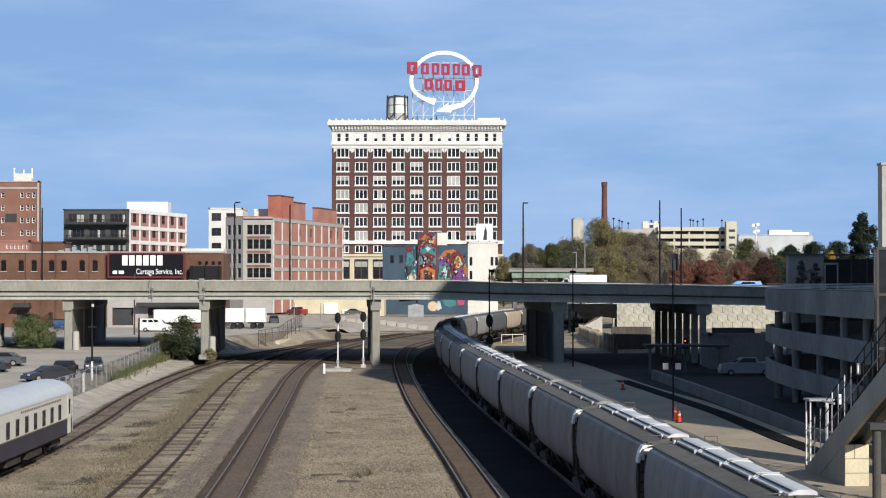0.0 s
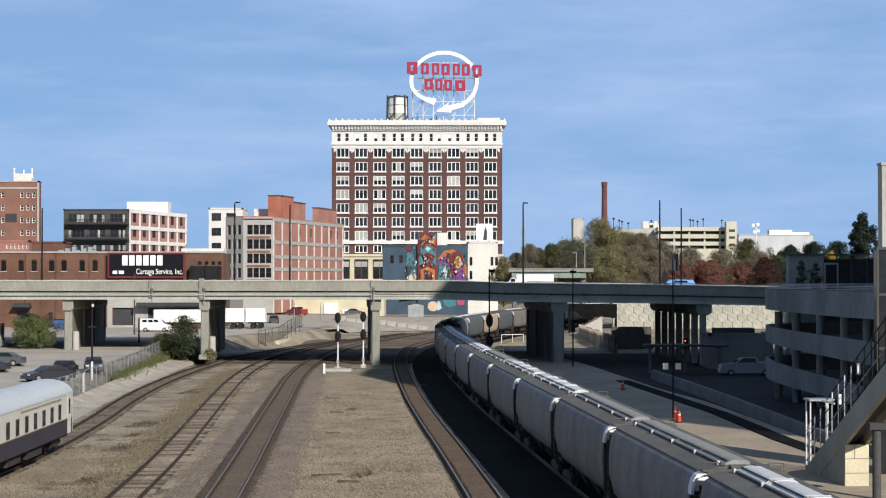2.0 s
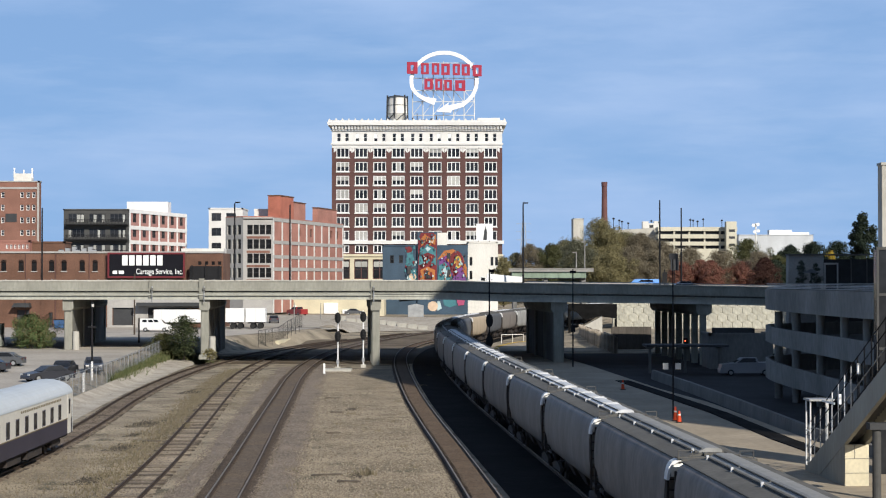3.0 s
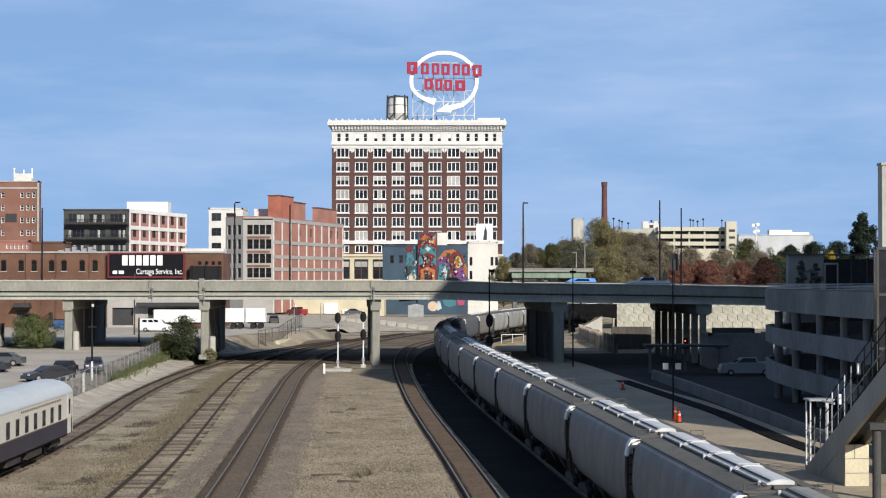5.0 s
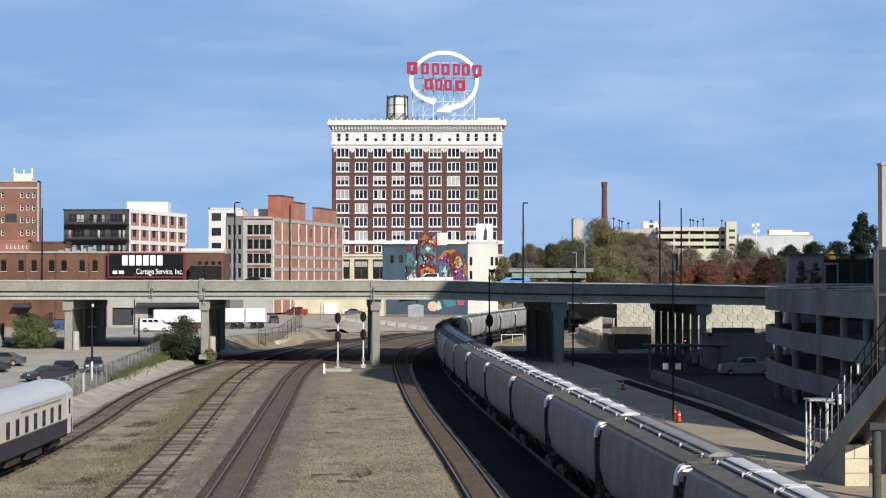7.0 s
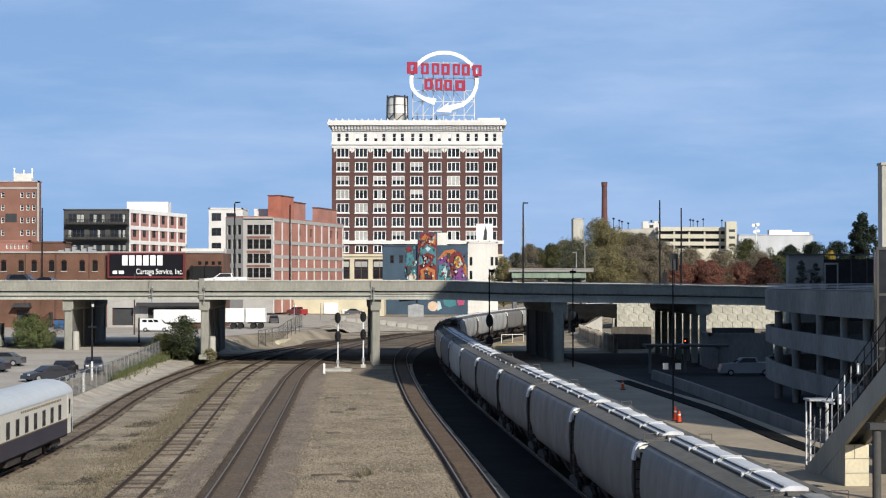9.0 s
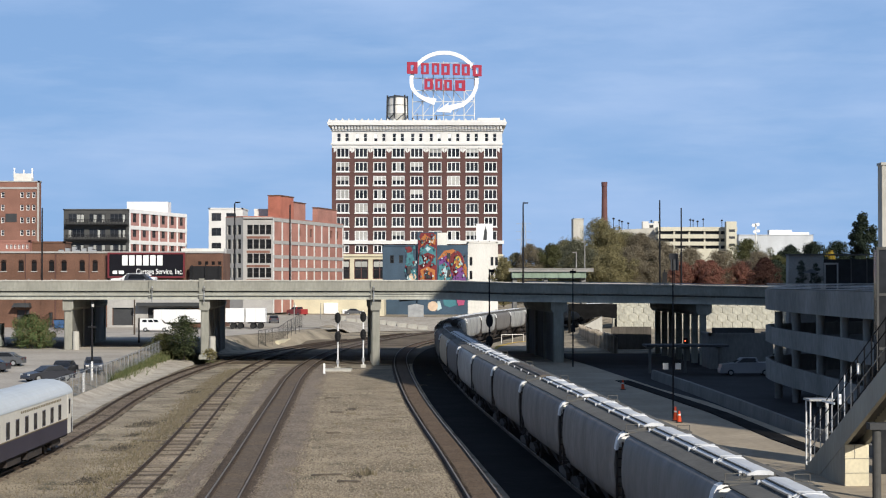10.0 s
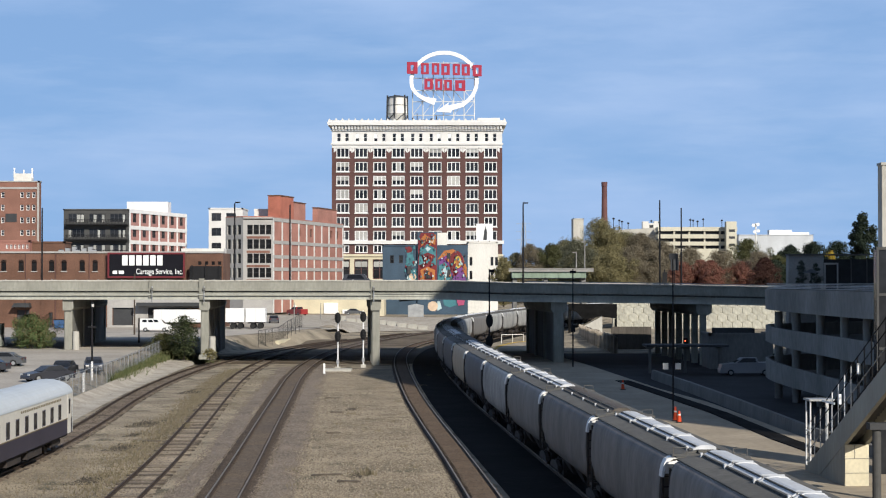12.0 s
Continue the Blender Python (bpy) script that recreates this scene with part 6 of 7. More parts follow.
M["shoulder_stone"] = leaf_material("shoulder_stone", [(0.12, 0.10, 0.082), (0.17, 0.142, 0.117), (0.215, 0.182, 0.15), (0.25, 0.215, 0.18), (0.18, 0.148, 0.118)])
M["ballast_stone"] = leaf_material("ballast_stone", [(0.055, 0.043, 0.033), (0.10, 0.078, 0.06), (0.145, 0.115, 0.087), (0.11, 0.085, 0.065)])


def stones(name, label, mat, zones, seed):
    """Loose stones as small squashed octahedra: zones of (centre line, half width, y from, y to, number, size)."""
    rng = np.random.default_rng(seed)
    vs, fs, base = [], [], 0
    octa = np.array([(1, 0, 0), (0, 1, 0), (-1, 0, 0), (0, -1, 0), (0, 0, 1), (0, 0, -1)], float)
    tri = np.array([(0, 1, 4), (1, 2, 4), (2, 3, 4), (3, 0, 4), (1, 0, 5), (2, 1, 5), (3, 2, 5), (0, 3, 5)])
    for line, half, y0, y1, n, size, bed in zones:
        y = y0 + (y1 - y0) * rng.random(n) ** 1.5
        lx, ly = zip(*line)
        x = np.interp(y, ly, lx) + (rng.random(n) * 2 - 1) * half
        z = np.array([ground_height(a, b) for a, b in zip(x, y)]) if bed is None else np.full(n, bed)
        sc = size * rng.uniform(0.5, 1.4, (n, 1)) * rng.uniform(0.6, 1.2, (n, 3))
        a = rng.uniform(0, 6.28, n)
        v = octa[None] * sc[:, None, :] + rng.normal(0, 0.12, (n, 6, 3)) * sc[:, None, :]
        c, q = np.cos(a)[:, None], np.sin(a)[:, None]
        w = np.stack([v[:, :, 0] * c - v[:, :, 1] * q + x[:, None], v[:, :, 0] * q + v[:, :, 1] * c + y[:, None], v[:, :, 2] * 0.8 + z[:, None] + 0.01], -1)
        vs.append(w.reshape(-1, 3))
        fs.append((tri[None] + (np.arange(n) * 6)[:, None, None] + base).reshape(-1, 3))
        base += n * 6
    v, f = np.vstack(vs), np.vstack(fs)
    me = bpy.data.meshes.new(name)
    me.vertices.add(len(v))
    me.vertices.foreach_set("co", v.ravel())
    me.loops.add(len(f) * 3)
    me.loops.foreach_set("vertex_index", f.ravel().astype(np.int32))
    me.polygons.add(len(f))
    me.polygons.foreach_set("loop_start", np.arange(0, len(f) * 3, 3, dtype=np.int32))
    me.update()
    me.validate()
    return tagged(part(name, me, mat), label, "stones", kind="stuff")


stones("gravel_stones", "loose tan and grey stones on the yard gravel", "stone",
       [([(-4.0, 78), (-6.2, 120), (-8.2, 152), (-10.2, 200)], 5.1, 78, 200, 66000, 0.042, None), ([(-17.3, 78), (-18.6, 120), (-21.7, 180)], 5.0, 78, 185, 26000, 0.03, None)], 21)
stones("shoulder_stones", "grey crushed stone along the main track", "shoulder_stone",
       [([(p[0] + 2.2, p[1]) for p in MAIN[:9]], 1.1, 78, 205, 9000, 0.042, -0.215), ([(p[0] - 2.2, p[1]) for p in MAIN[:9]], 0.8, 78, 205, 6000, 0.042, -0.215),
        (SIDING[:9], 0.7, 78, 205, 5000, 0.035, -0.22)], 24)
stones("ballast_stones", "dark brown crushed stone between the rails", "ballast_stone",
       [(MAIN[:11], 0.57, 78, 205, 15000, 0.036, -0.09), (MAIN[:11], 1.5, 78, 205, 9000, 0.034, -0.195),
        (EMPTY[:9], 0.57, 78, 215, 13000, 0.036, -0.09), (EMPTY[:9], 1.0, 78, 215, 7000, 0.034, -0.195), (COACH_TRACK[:9], 1.2, 78, 205, 9000, 0.04, -0.19)], 22)

M["clinker"] = leaf_material("clinker", [(0.022, 0.02, 0.018), (0.05, 0.043, 0.035), (0.10, 0.085, 0.065)])
CLINKER = [(-22.8, 162, 0.9, 3.2), (-21.3, 126, 0.9, 2.6), (-19.8, 108.5, 0.7, 2.0), (-18.4, 91, 0.7, 1.8), (-20.6, 117, 0.4, 1.2), (-30.6, 156.5, 0.9, 1.6), (-4.6, 93, 0.45, 1.0), (-7.2, 140, 0.4, 1.5)]
stones("clinker", "dark clinker and soil patches on the gravel", "clinker",
       [([(x - 0.6 * f, y - 9), (x + 0.6 * f, y + 9)], w * f, y - d * f * f, y + d * f * f, int(210 * w * d * f), 0.04, None) for x, y, w, d in CLINKER for f in (0.5, 0.8, 1.1)], 23)

# ---------------------------------------------------------------- passenger coach
M["coach_cream"] = material("coach_cream", (0.70, 0.675, 0.605), 0.45, var=0.06, scale=0.5, fine=5.0, bump=0.0)
M["coach_navy"] = material("coach_navy", (0.045, 0.04, 0.06), 0.45, var=0.1, scale=0.5, fine=5.0, bump=0.0)
M["coach_roof"] = material("coach_roof", (0.58, 0.61, 0.615), 0.4, 0.1, 0.04, 0.4, 2.0, 0.02)
M["gold"] = material("gold", (0.20, 0.16, 0.09), 0.5, var=0.1, scale=1.0, fine=6.0, bump=0.0)


def passenger_coach():
    t = thing("passenger_coach", "cream and navy passenger coach with silver roof on a siding", "railway coach", pose(-23.95, 106.3, 0, 0, 0, 0.3))
    L = 25.0
    part("lower_side", Shape().box(-1.5, -L, 0.92, 1.5, 0, 1.82), "coach_navy", t)
    part("side", Shape().box(-1.5, -L, 1.82, 1.5, 0, 3.34), "coach_cream", t)
    ring = [(1.53, 3.3), (1.5, 3.42)] + [(1.46 * math.cos(a), 3.42 + 0.72 * math.sin(a)) for a in [math.pi * i / 14 for i in range(1, 14)]] + [(-1.5, 3.42), (-1.53, 3.3)]
    part("roof", Shape().loft([[(x, y, z) for x, z in ring] for y in (-L - 0.1, -0.35)] + [[(x * 0.97, 0.1, 3.3 + (z - 3.3) * 0.9) for x, z in ring]]), "coach_roof", t)
    part("belt", Shape().box(1.5, -L, 1.8, 1.515, 0, 1.86), "gold", t)
    fm = Shape().box(0, 0, 0, 0.02, 0.75, 0.06).box(0, 0, 0.84, 0.02, 0.75, 0.9).box(0, 0, 0.06, 0.02, 0.06, 0.84).box(0, 0.69, 0.06, 0.02, 0.75, 0.84).mesh("window")
    pm = Shape().box(0.004, 0.05, 0.05, 0.012, 0.7, 0.85).mesh("pane")
    for i in range(11):
        w = part("window", fm, "coach_navy", t, m=Matrix.Translation((1.5, -4.1 - 2.08 * i, 1.92)))
        part("pane", pm, "glass", w)
    w = part("door", Shape().box(1.5, -1.5, 0.95, 1.52, -0.65, 3.2), "coach_cream", t)
    part("pane", Shape().box(1.52, -1.3, 2.1, 1.53, -0.85, 3.0), "glass", w)
    for i in range(24):
        y = -3.4 - i * 0.42
        part("letter_bar", Shape().box(1.5, y - 0.24, 3.02, 1.512, y, 3.15), "gold", t)
    part("diaphragm", Shape().box(-0.6, 0, 1.0, 0.6, 0.45, 3.3), "coach_navy", t)
    part("underframe", Shape().box(-1.3, -L + 0.5, 0.75, 1.3, -0.5, 0.95).box(-1.2, -11, 0.35, 1.3, -7.5, 0.8).box(-1.2, -15.5, 0.4, 1.3, -12.5, 0.8), "truck_metal", t)
    for y in (-3.2, -L + 3.2):
        b = part("bogie", HM["bogie"], "truck_metal", t, m=Matrix.Translation((0, y, 0)))
        for q in (-1.1, 1.1):
            part("wheelset", HM["wheelset"], "truck_metal", b, m=Matrix.Translation((0, q, 0)))
    part("grab_rail", Shape().tube((1.56, -0.45, 1.0), (1.56, -0.45, 2.6), 0.025, n=5), "galv", t)
    part("coupler", Shape().box(-0.12, 0.1, 0.8, 0.12, 0.8, 1.05), "truck_metal", t)


passenger_coach()


# ---------------------------------------------------------------- road vehicles
def car_paint(name, col):
    M[name] = material(name, col, 0.3, 0.0, 0.05, 0.8, 6.0, 0.0, spec=0.6)


# the parked white pickup's shade is put into its grey paint
for nm, c in (("paint_white", (0.75, 0.75, 0.74)), ("paint_black", (0.02, 0.02, 0.022)), ("paint_white_shaded", (0.29, 0.29, 0.30)), ("paint_grey", (0.09, 0.094, 0.1)),
              ("paint_blue", (0.07, 0.26, 0.66)), ("paint_red", (0.28, 0.03, 0.028)), ("paint_dark", (0.035, 0.037, 0.045))):
    car_paint(nm, c)
LAMP_RED = material("lamp_red", (0.12, 0.012, 0.012), 0.3, var=0.05, scale=1.0, fine=4.0, bump=0.0)
LAMP_CLEAR = material("lamp_clear", (0.7, 0.7, 0.68), 0.2, var=0.05, scale=1.0, fine=4.0, bump=0.0)
BODY = {
    # outlines from tail (x = 0) to nose, as parts of length and metres of height; then the glasshouse
    "sedan": (4.7, 1.8, [(0, 0.45), (0.02, 0.9), (0.16, 0.98), (0.70, 0.95), (0.97, 0.75), (1, 0.45)], [(0.13, 0.95), (0.28, 1.42), (0.55, 1.42), (0.72, 0.93)]),
    "suv": (4.8, 1.9, [(0, 0.5), (0.01, 1.05), (0.06, 1.1), (0.72, 1.08), (0.97, 0.95), (1, 0.5)], [(0.02, 1.08), (0.08, 1.75), (0.56, 1.78), (0.70, 1.06)]),
    "pickup": (5.9, 1.95, [(0, 0.55), (0.0, 1.42), (0.33, 1.42), (0.70, 1.36), (0.97, 1.2), (1, 0.55)], [(0.31, 1.38), (0.33, 1.9), (0.60, 1.9), (0.73, 1.33)]),
    "minivan": (4.8, 1.9, [(0, 0.5), (0.01, 1.1), (0.06, 1.15), (0.78, 1.12), (0.97, 0.95), (1, 0.5)], [(0.0, 1.1), (0.05, 1.62), (0.70, 1.66), (0.88, 1.08)]),
    "van": (4.8, 2.0, [(0, 0.5), (0.0, 1.3), (0.5, 1.3), (0.80, 1.25), (0.98, 1.0), (1, 0.5)], [(0.0, 1.28), (0.02, 2.05), (0.66, 2.08), (0.82, 1.24)]),
    "box_van": (6.4, 2.1, [(0, 0.55), (0, 1.0), (0.8, 1.0), (0.83, 1.6), (0.91, 1.6), (0.97, 1.05), (1, 0.95), (1, 0.55)], [(0.0, 0.98), (0.0, 2.1), (0.8, 2.1), (0.8, 0.98)]),
}


def vehicle(kind, paint, name, label, category, m, group=""):
    """Drives towards +x of its own space; wheels on z = 0."""
    L, W, low, cab = BODY[kind]
    t = thing(name, label, category, m, group)
    h = W / 2
    body = Shape()
    pts = [((p - 0.5) * L, z) for p, z in low]
    body.loft([[(x, y, z) for x, z in pts + [(pts[-1][0], 0.28), (pts[0][0], 0.28)]] for y in (-h, -h * 0.96, h * 0.96, h)][1:3])
    body.loft([[(x * 0.985, y * 1.0, 0.33 + (z - 0.28) * 0.93) for x, z in pts + [(pts[-1][0], 0.28), (pts[0][0], 0.28)]] for y in (-h, h)])
    part("body", body, paint, t)
    c = [((p - 0.5) * L, z) for p, z in cab]
    cabin = Shape().loft([[(x, y * h * (0.93 if z < cab[1][1] - 0.2 else 0.78), z) for x, z in c] for y in (-1, 1)])
    part("cabin", cabin, paint, t)
    for y in (-1, 1):
        a, b, d, e = [Vector((x, y * h * (0.93 if z < cab[1][1] - 0.2 else 0.78), z)) for x, z in c]
        cen = (a + b + d + e) / 4
        q = [cen + (p - cen) * ({"suv": 0.68, "minivan": 0.5}.get(kind, 0.8)) + Vector((0, y * 0.012, 0.02)) for p in (a, b, d, e)]
        if kind == "van":
            for u in (0.1, 0.36, 0.62):
                p0, p1, p2, p3 = a.lerp(e, u), b.lerp(d, u), b.lerp(d, u + 0.2), a.lerp(e, u + 0.2)
                f4 = [p0.lerp(p1, 0.3), p0.lerp(p1, 0.8), p3.lerp(p2, 0.8), p3.lerp(p2, 0.3)]
                part("side_window", Shape().add([p + Vector((0, y * 0.02, 0)) for p in f4] + [p - Vector((0, y * 0.02, 0)) for p in f4], [(0, 1, 2, 3), (4, 5, 6, 7), (0, 1, 5, 4), (1, 2, 6, 5), (2, 3, 7, 6), (3, 0, 4, 7)]), "glass", t)
            continue
        if kind == "box_van":
            part("side_window", Shape().box(0.335 * L, y * h * 0.94 - 0.04, 1.1, 0.42 * L, y * h * 0.94 + 0.12 * y, 1.5), "glass", t)
            continue
        part("side_window", Shape().add(q + [p + Vector((0, y * 0.012, 0)) for p in q], [(0, 1, 2, 3), (4, 5, 6, 7), (0, 1, 5, 4), (1, 2, 6, 5), (2, 3, 7, 6), (3, 0, 4, 7)]), "glass", t)
    for i, j, nm2 in ((3, 2, "windscreen"), (0, 1, "rear_window")) if kind != "box_van" else ():
        (x0, z0), (x1, z1) = c[i], c[j]
        off = 0.015 if nm2 == "windscreen" else -0.015
        v = [(x0 + off, -h * 0.8, z0 + 0.05), (x0 + off, h * 0.8, z0 + 0.05), (x1 + off, h * 0.68, z1 - 0.05), (x1 + off, -h * 0.68, z1 - 0.05)]
        part(nm2, Shape().add(v + [(x - off, y, z) for x, y, z in v], [(0, 1, 2, 3), (4, 5, 6, 7), (0, 1, 5, 4), (1, 2, 6, 5), (2, 3, 7, 6), (3, 0, 4, 7)]), "glass", t)
    for x in (-0.31 * L, 0.31 * L):
        for y in (-h + 0.1, h - 0.1):
            w = part("wheel", Shape().tube((0, -0.13, 0), (0, 0.13, 0), 0.34, n=16), "tyre", t, m=Matrix.Translation((x, y, 0.34)))
            part("rim", Shape().tube((0, -0.14, 0), (0, 0.14, 0), 0.2, n=10), "galv", w)
    for y in (-1, 1):
        part("tail_light", Shape().box(-0.5 * L - 0.015, y * h * 0.75 - 0.12, 0.7, -0.5 * L + 0.02, y * h * 0.75 + 0.12, 0.88), LAMP_RED, t)
        part("headlight", Shape().box(0.5 * L - 0.04, y * h * 0.72 - 0.15, 0.62, 0.5 * L + 0.015, y * h * 0.72 + 0.15, 0.76), LAMP_CLEAR, t)
    return t


def parked(kind, paint, name, label, category, x, y, turn, z=None):
    z = ground_height(x, y) + 0.03 if z is None else z
    return vehicle(kind, paint, name, label, category, pose(x, y, z, 0, 0, turn))


parked("sedan", "paint_grey", "sedan", "grey sedan parked in the lot", "car", -45.35, 180, 178)
parked("sedan", "paint_dark", "sedan", "dark sedan parked in the lot", "car", -44.94, 172, 178)
parked("sedan", "paint_black", "sedan", "black car parked by the fence", "car", -36.3, 167.6, 268)
parked("sedan", "paint_dark", "sedan", "dark blue sedan parked by the fence", "car", -36.3, 161.0, 222)
parked("sedan", "paint_dark", "sedan", "dark car with a pale roof rack parked by the fence", "car", -34.4, 172.6, 282)
parked("van", "paint_white", "van", "white van with side windows parked behind the viaduct", "van", -45.4, 277, 0)
parked("pickup", "paint_white_shaded", "pickup_truck", "white pickup truck in the shade beside the garage", "pickup truck", 32.39, 187, 180)
parked("pickup", "paint_red", "truck", "red truck on the street beyond the viaduct", "truck", -32.9, 395, 128)
parked("sedan", "paint_dark", "sedan", "dark car on the street beyond the viaduct", "car", -31.83, 330, 95)
parked("sedan", "paint_grey", "sedan", "grey car on the street beyond the viaduct", "car", -20.23, 402, 0)


def trailer(x, y, length, h=2.75):
    t = thing("box_trailer", "white box trailer parked behind the viaduct", "trailer", pose(x, y, ground_height(x, y)), "white trailers in the lot")
    part("box", Shape().box(0, 0, 1.15, length, 2.5, 1.15 + h), "white_paint", t)
    part("frame", Shape().box(0.3, 0.7, 0.9, length - 0.3, 1.8, 1.15), "truck_metal", t)
    n = int(length / 1.2)
    for i in range(1, n):
        part("rib", Shape().box(i * length / n - 0.03, -0.03, 1.2, i * length / n + 0.03, 0, 1.1 + h), "white_wall", t)
    for xx in (1.2, 2.4):
        for yy in (0.15, 2.1):
            part("wheel", Shape().tube((xx, yy, 0.48), (xx, yy + 0.25, 0.48), 0.48, n=14), "tyre", t)
    part("landing_leg", Shape().box(length - 2.2, 0.4, 0.0, length - 2.0, 0.6, 1.0), "truck_metal", t)


trailer(-47.9, 290, 11.41, 2.1)
trailer(-36.26, 292, 3.1, 2.3)
trailer(-32.97, 292.4, 3.3, 2.3)

# traffic on the viaduct: far lanes run towards -x, near lanes towards +x
ramp = part("exit_ramp", Shape().slab([(-6, 6.9), (9, 8.1), (26, 7.9), (41, 7.6), (150, 6.2), (150, 6.64), (41, 8.06), (26, 8.37), (9, 8.57), (-6, 7.17)], VD + VW + 0.1, VD + VW + 6), "concrete_dark")
tagged(ramp, "concrete exit ramp falling away behind the viaduct", "road ramp", kind="structure")
DECK = 8.86
white_pickup = vehicle("pickup", "paint_white", "pickup_truck", "white pickup truck driving over the viaduct", "pickup truck", Matrix())
dark_car = vehicle("sedan", "paint_dark", "sedan", "dark sedan driving over the viaduct", "car", Matrix())
dark_suv = vehicle("suv", "paint_dark", "suv", "dark car driving over the viaduct", "car", Matrix())
white_van = vehicle("box_van", "paint_white", "box_van", "long white van leaving by the ramp", "van", Matrix())
blue_car = vehicle("minivan", "paint_blue", "minivan", "bright blue car leaving by the ramp", "car", Matrix())


def lane(rows, y, flip):
    return [(t, pose(x, y, DECK - drop(x), 0, 0, 180 if flip else 0)) for t, x in rows]


def ramp_pose(x, y):
    z = 8.86 - drop(x) if x > 9 else 8.86 - drop(9) - (9 - x) * 0.0933
    return pose(x, y, z, 0, 0 if x > 9 else -5.3, 180)


def steady(points):
    """Positions every half second through (t, x) points."""
    ts, xs = zip(*points)
    return [(0.5 * i, float(np.interp(0.5 * i, ts, xs))) for i in range(25)]


ROAD_TRAFFIC = [
    (white_pickup, lane(steady([(0, 102.67), (5, 26.55), (6, 12.21), (7, -1.62), (9, -28.39), (10, -40.3), (11, -51.63), (12, -63.55)]), 228, True)),
    (dark_car, lane(steady([(0, 74.86), (2.5, 38.01), (5, 0.79), (6, -11.49), (7, -24.5), (9, -51.23), (12, -91.33)]), 224, True)),
    (dark_suv, lane(steady([(0, -171.48), (9, -51.01), (9.5, -43.21), (11, -23.19), (12, -9.94)]), 214, False)),
    (white_van, [(t, ramp_pose(x, 242)) for t, x in steady([(0, 19.36), (1, 15.69), (2.5, 10.23), (5.0, -1.87), (6.0, -2.6), (12, -2.6)])]),
    (blue_car, [(t, ramp_pose(x, 244.4)) for t, x in steady([(0, 42.03), (1, 37.31), (2, 32.66), (3, 27.86), (5, 18.97), (7, 9.84), (8.2, 3.5), (9, 0.0), (9.5, -0.8), (12, -0.8)])]),
]


# ---------------------------------------------------------------- signals, poles, lamps
def signal_mast(x, y, top, heads):
    t = thing("signal_mast", "railway signal mast with two dark round-hooded heads", "railway signal", pose(x, y, -0.2), "signals beside the main track")
    part("base", Shape().box(-0.28, -0.28, -0.1, 0.28, 0.28, 0.3), "concrete_light", t)
    part("mast", Shape().tube((0, 0, 0.2), (0, 0, top), 0.085, n=8), "white_paint", t)
    part("case", Shape().box(-0.15, -0.15, 0.6, 0.15, 0.15, 1.1), "galv", t)
    for z in heads:
        h = part("head", Shape().loft([[(0.36 * math.cos(a), y2, z + 0.62 * math.sin(a)) for a in [2 * math.pi * i / 14 for i in range(14)]] for y2 in (-0.35, -0.2)]), "black", t)
        for q in (-0.3, 0.0, 0.3):
            part("hood", Shape().tube((0, -0.6, z + q), (0, -0.3, z + q), 0.13, n=10), "black", h)
    part("ladder", Shape().box(0.18, 0.15, 0.3, 0.2, 0.2, top).box(0.42, 0.15, 0.3, 0.44, 0.2, top), "dark_metal", t)


signal_mast(-11.94, 199, 6.6, (5.85, 3.75))
signal_mast(-9.28, 204, 6.6, (5.85, 3.8))
slab_ob = part("signal_slab", Shape().box(-13.21, 195, -0.3, -10.24, 197.5, 0.0), "concrete_light")
tagged(slab_ob, "pale concrete slab beside the signals", "slab")
wp = part("marker_post", Shape().box(-0.11, -0.1, -0.3, 0.11, 0.1, 0.85).box(-0.09, -0.08, 0.85, 0.09, 0.08, 0.92), "white_paint", m=pose(-12.87, 190, 0))
tagged(wp, "white marker post beside the main track", "post")


def street_lamp(x, y, z, top, arm=1.2, label="dark street lamp on the viaduct", heads=1):
    t = thing("street_lamp", label, "street lamp", pose(x, y, z), "street lamps along the viaduct")
    part("base", Shape().tube((0, 0, 0), (0, 0, 0.5), 0.22, 0.18, 8), "dark_metal", t)
    part("pole", Shape().tube((0, 0, 0.4), (0, 0, top), 0.13, 0.09, 8), "dark_metal", t)
    if arm:
        part("arm", Shape().tube((0, 0, top), (arm, 0, top + 0.12), 0.06, n=6), "dark_metal", t)
        part("head", Shape().box(arm - 0.1, -0.15, top + 0.05, arm + 0.6, 0.15, top + 0.22), "dark_metal", t)


for px, py, arm in ((415, 360, 0.15), (513, 362, 0), (926, 361, 0.05), (1168, 354, 0), (1206, 368, 0), (74, 368, 0)):
    d = 237.0
    fall = drop((px - 784) * d / 3100)
    street_lamp((px - 784) * d / 3100, d, 8.86 - fall, 10.3 + (490 - py) * d / 3100 - 8.86 + fall, arm)


def pole(name, label, x, y, z0, top, r=0.1, mat="dark_metal", category="pole"):
    t = thing(name, label, category, pose(x, y, z0))
    part("shaft", Shape().tube((0, 0, -0.2), (0, 0, top), r, r * 0.75, 8), mat, t)
    return t


p = pole("sign_pole", "dark pole with two white plates and a top sign", 16.54, 126, 0.0, 11.9, 0.06)
part("plate", Shape().box(-0.75, -0.16, 3.65, -0.35, -0.11, 4.1), "white_wall", p)
part("plate", Shape().box(0.15, -0.16, 3.65, 0.55, -0.11, 4.1), "white_wall", p)
part("top_sign", Shape().box(-0.28, -0.16, 11.55, 0.35, -0.08, 11.98), "charcoal", p)
p = pole("light_pole", "dark light pole beside the freight track", 14.76, 199, -0.2, 11.4, 0.085)
part("fitting", Shape().box(-0.35, -0.2, 10.9, 0.35, 0.2, 11.2), "dark_metal", p)
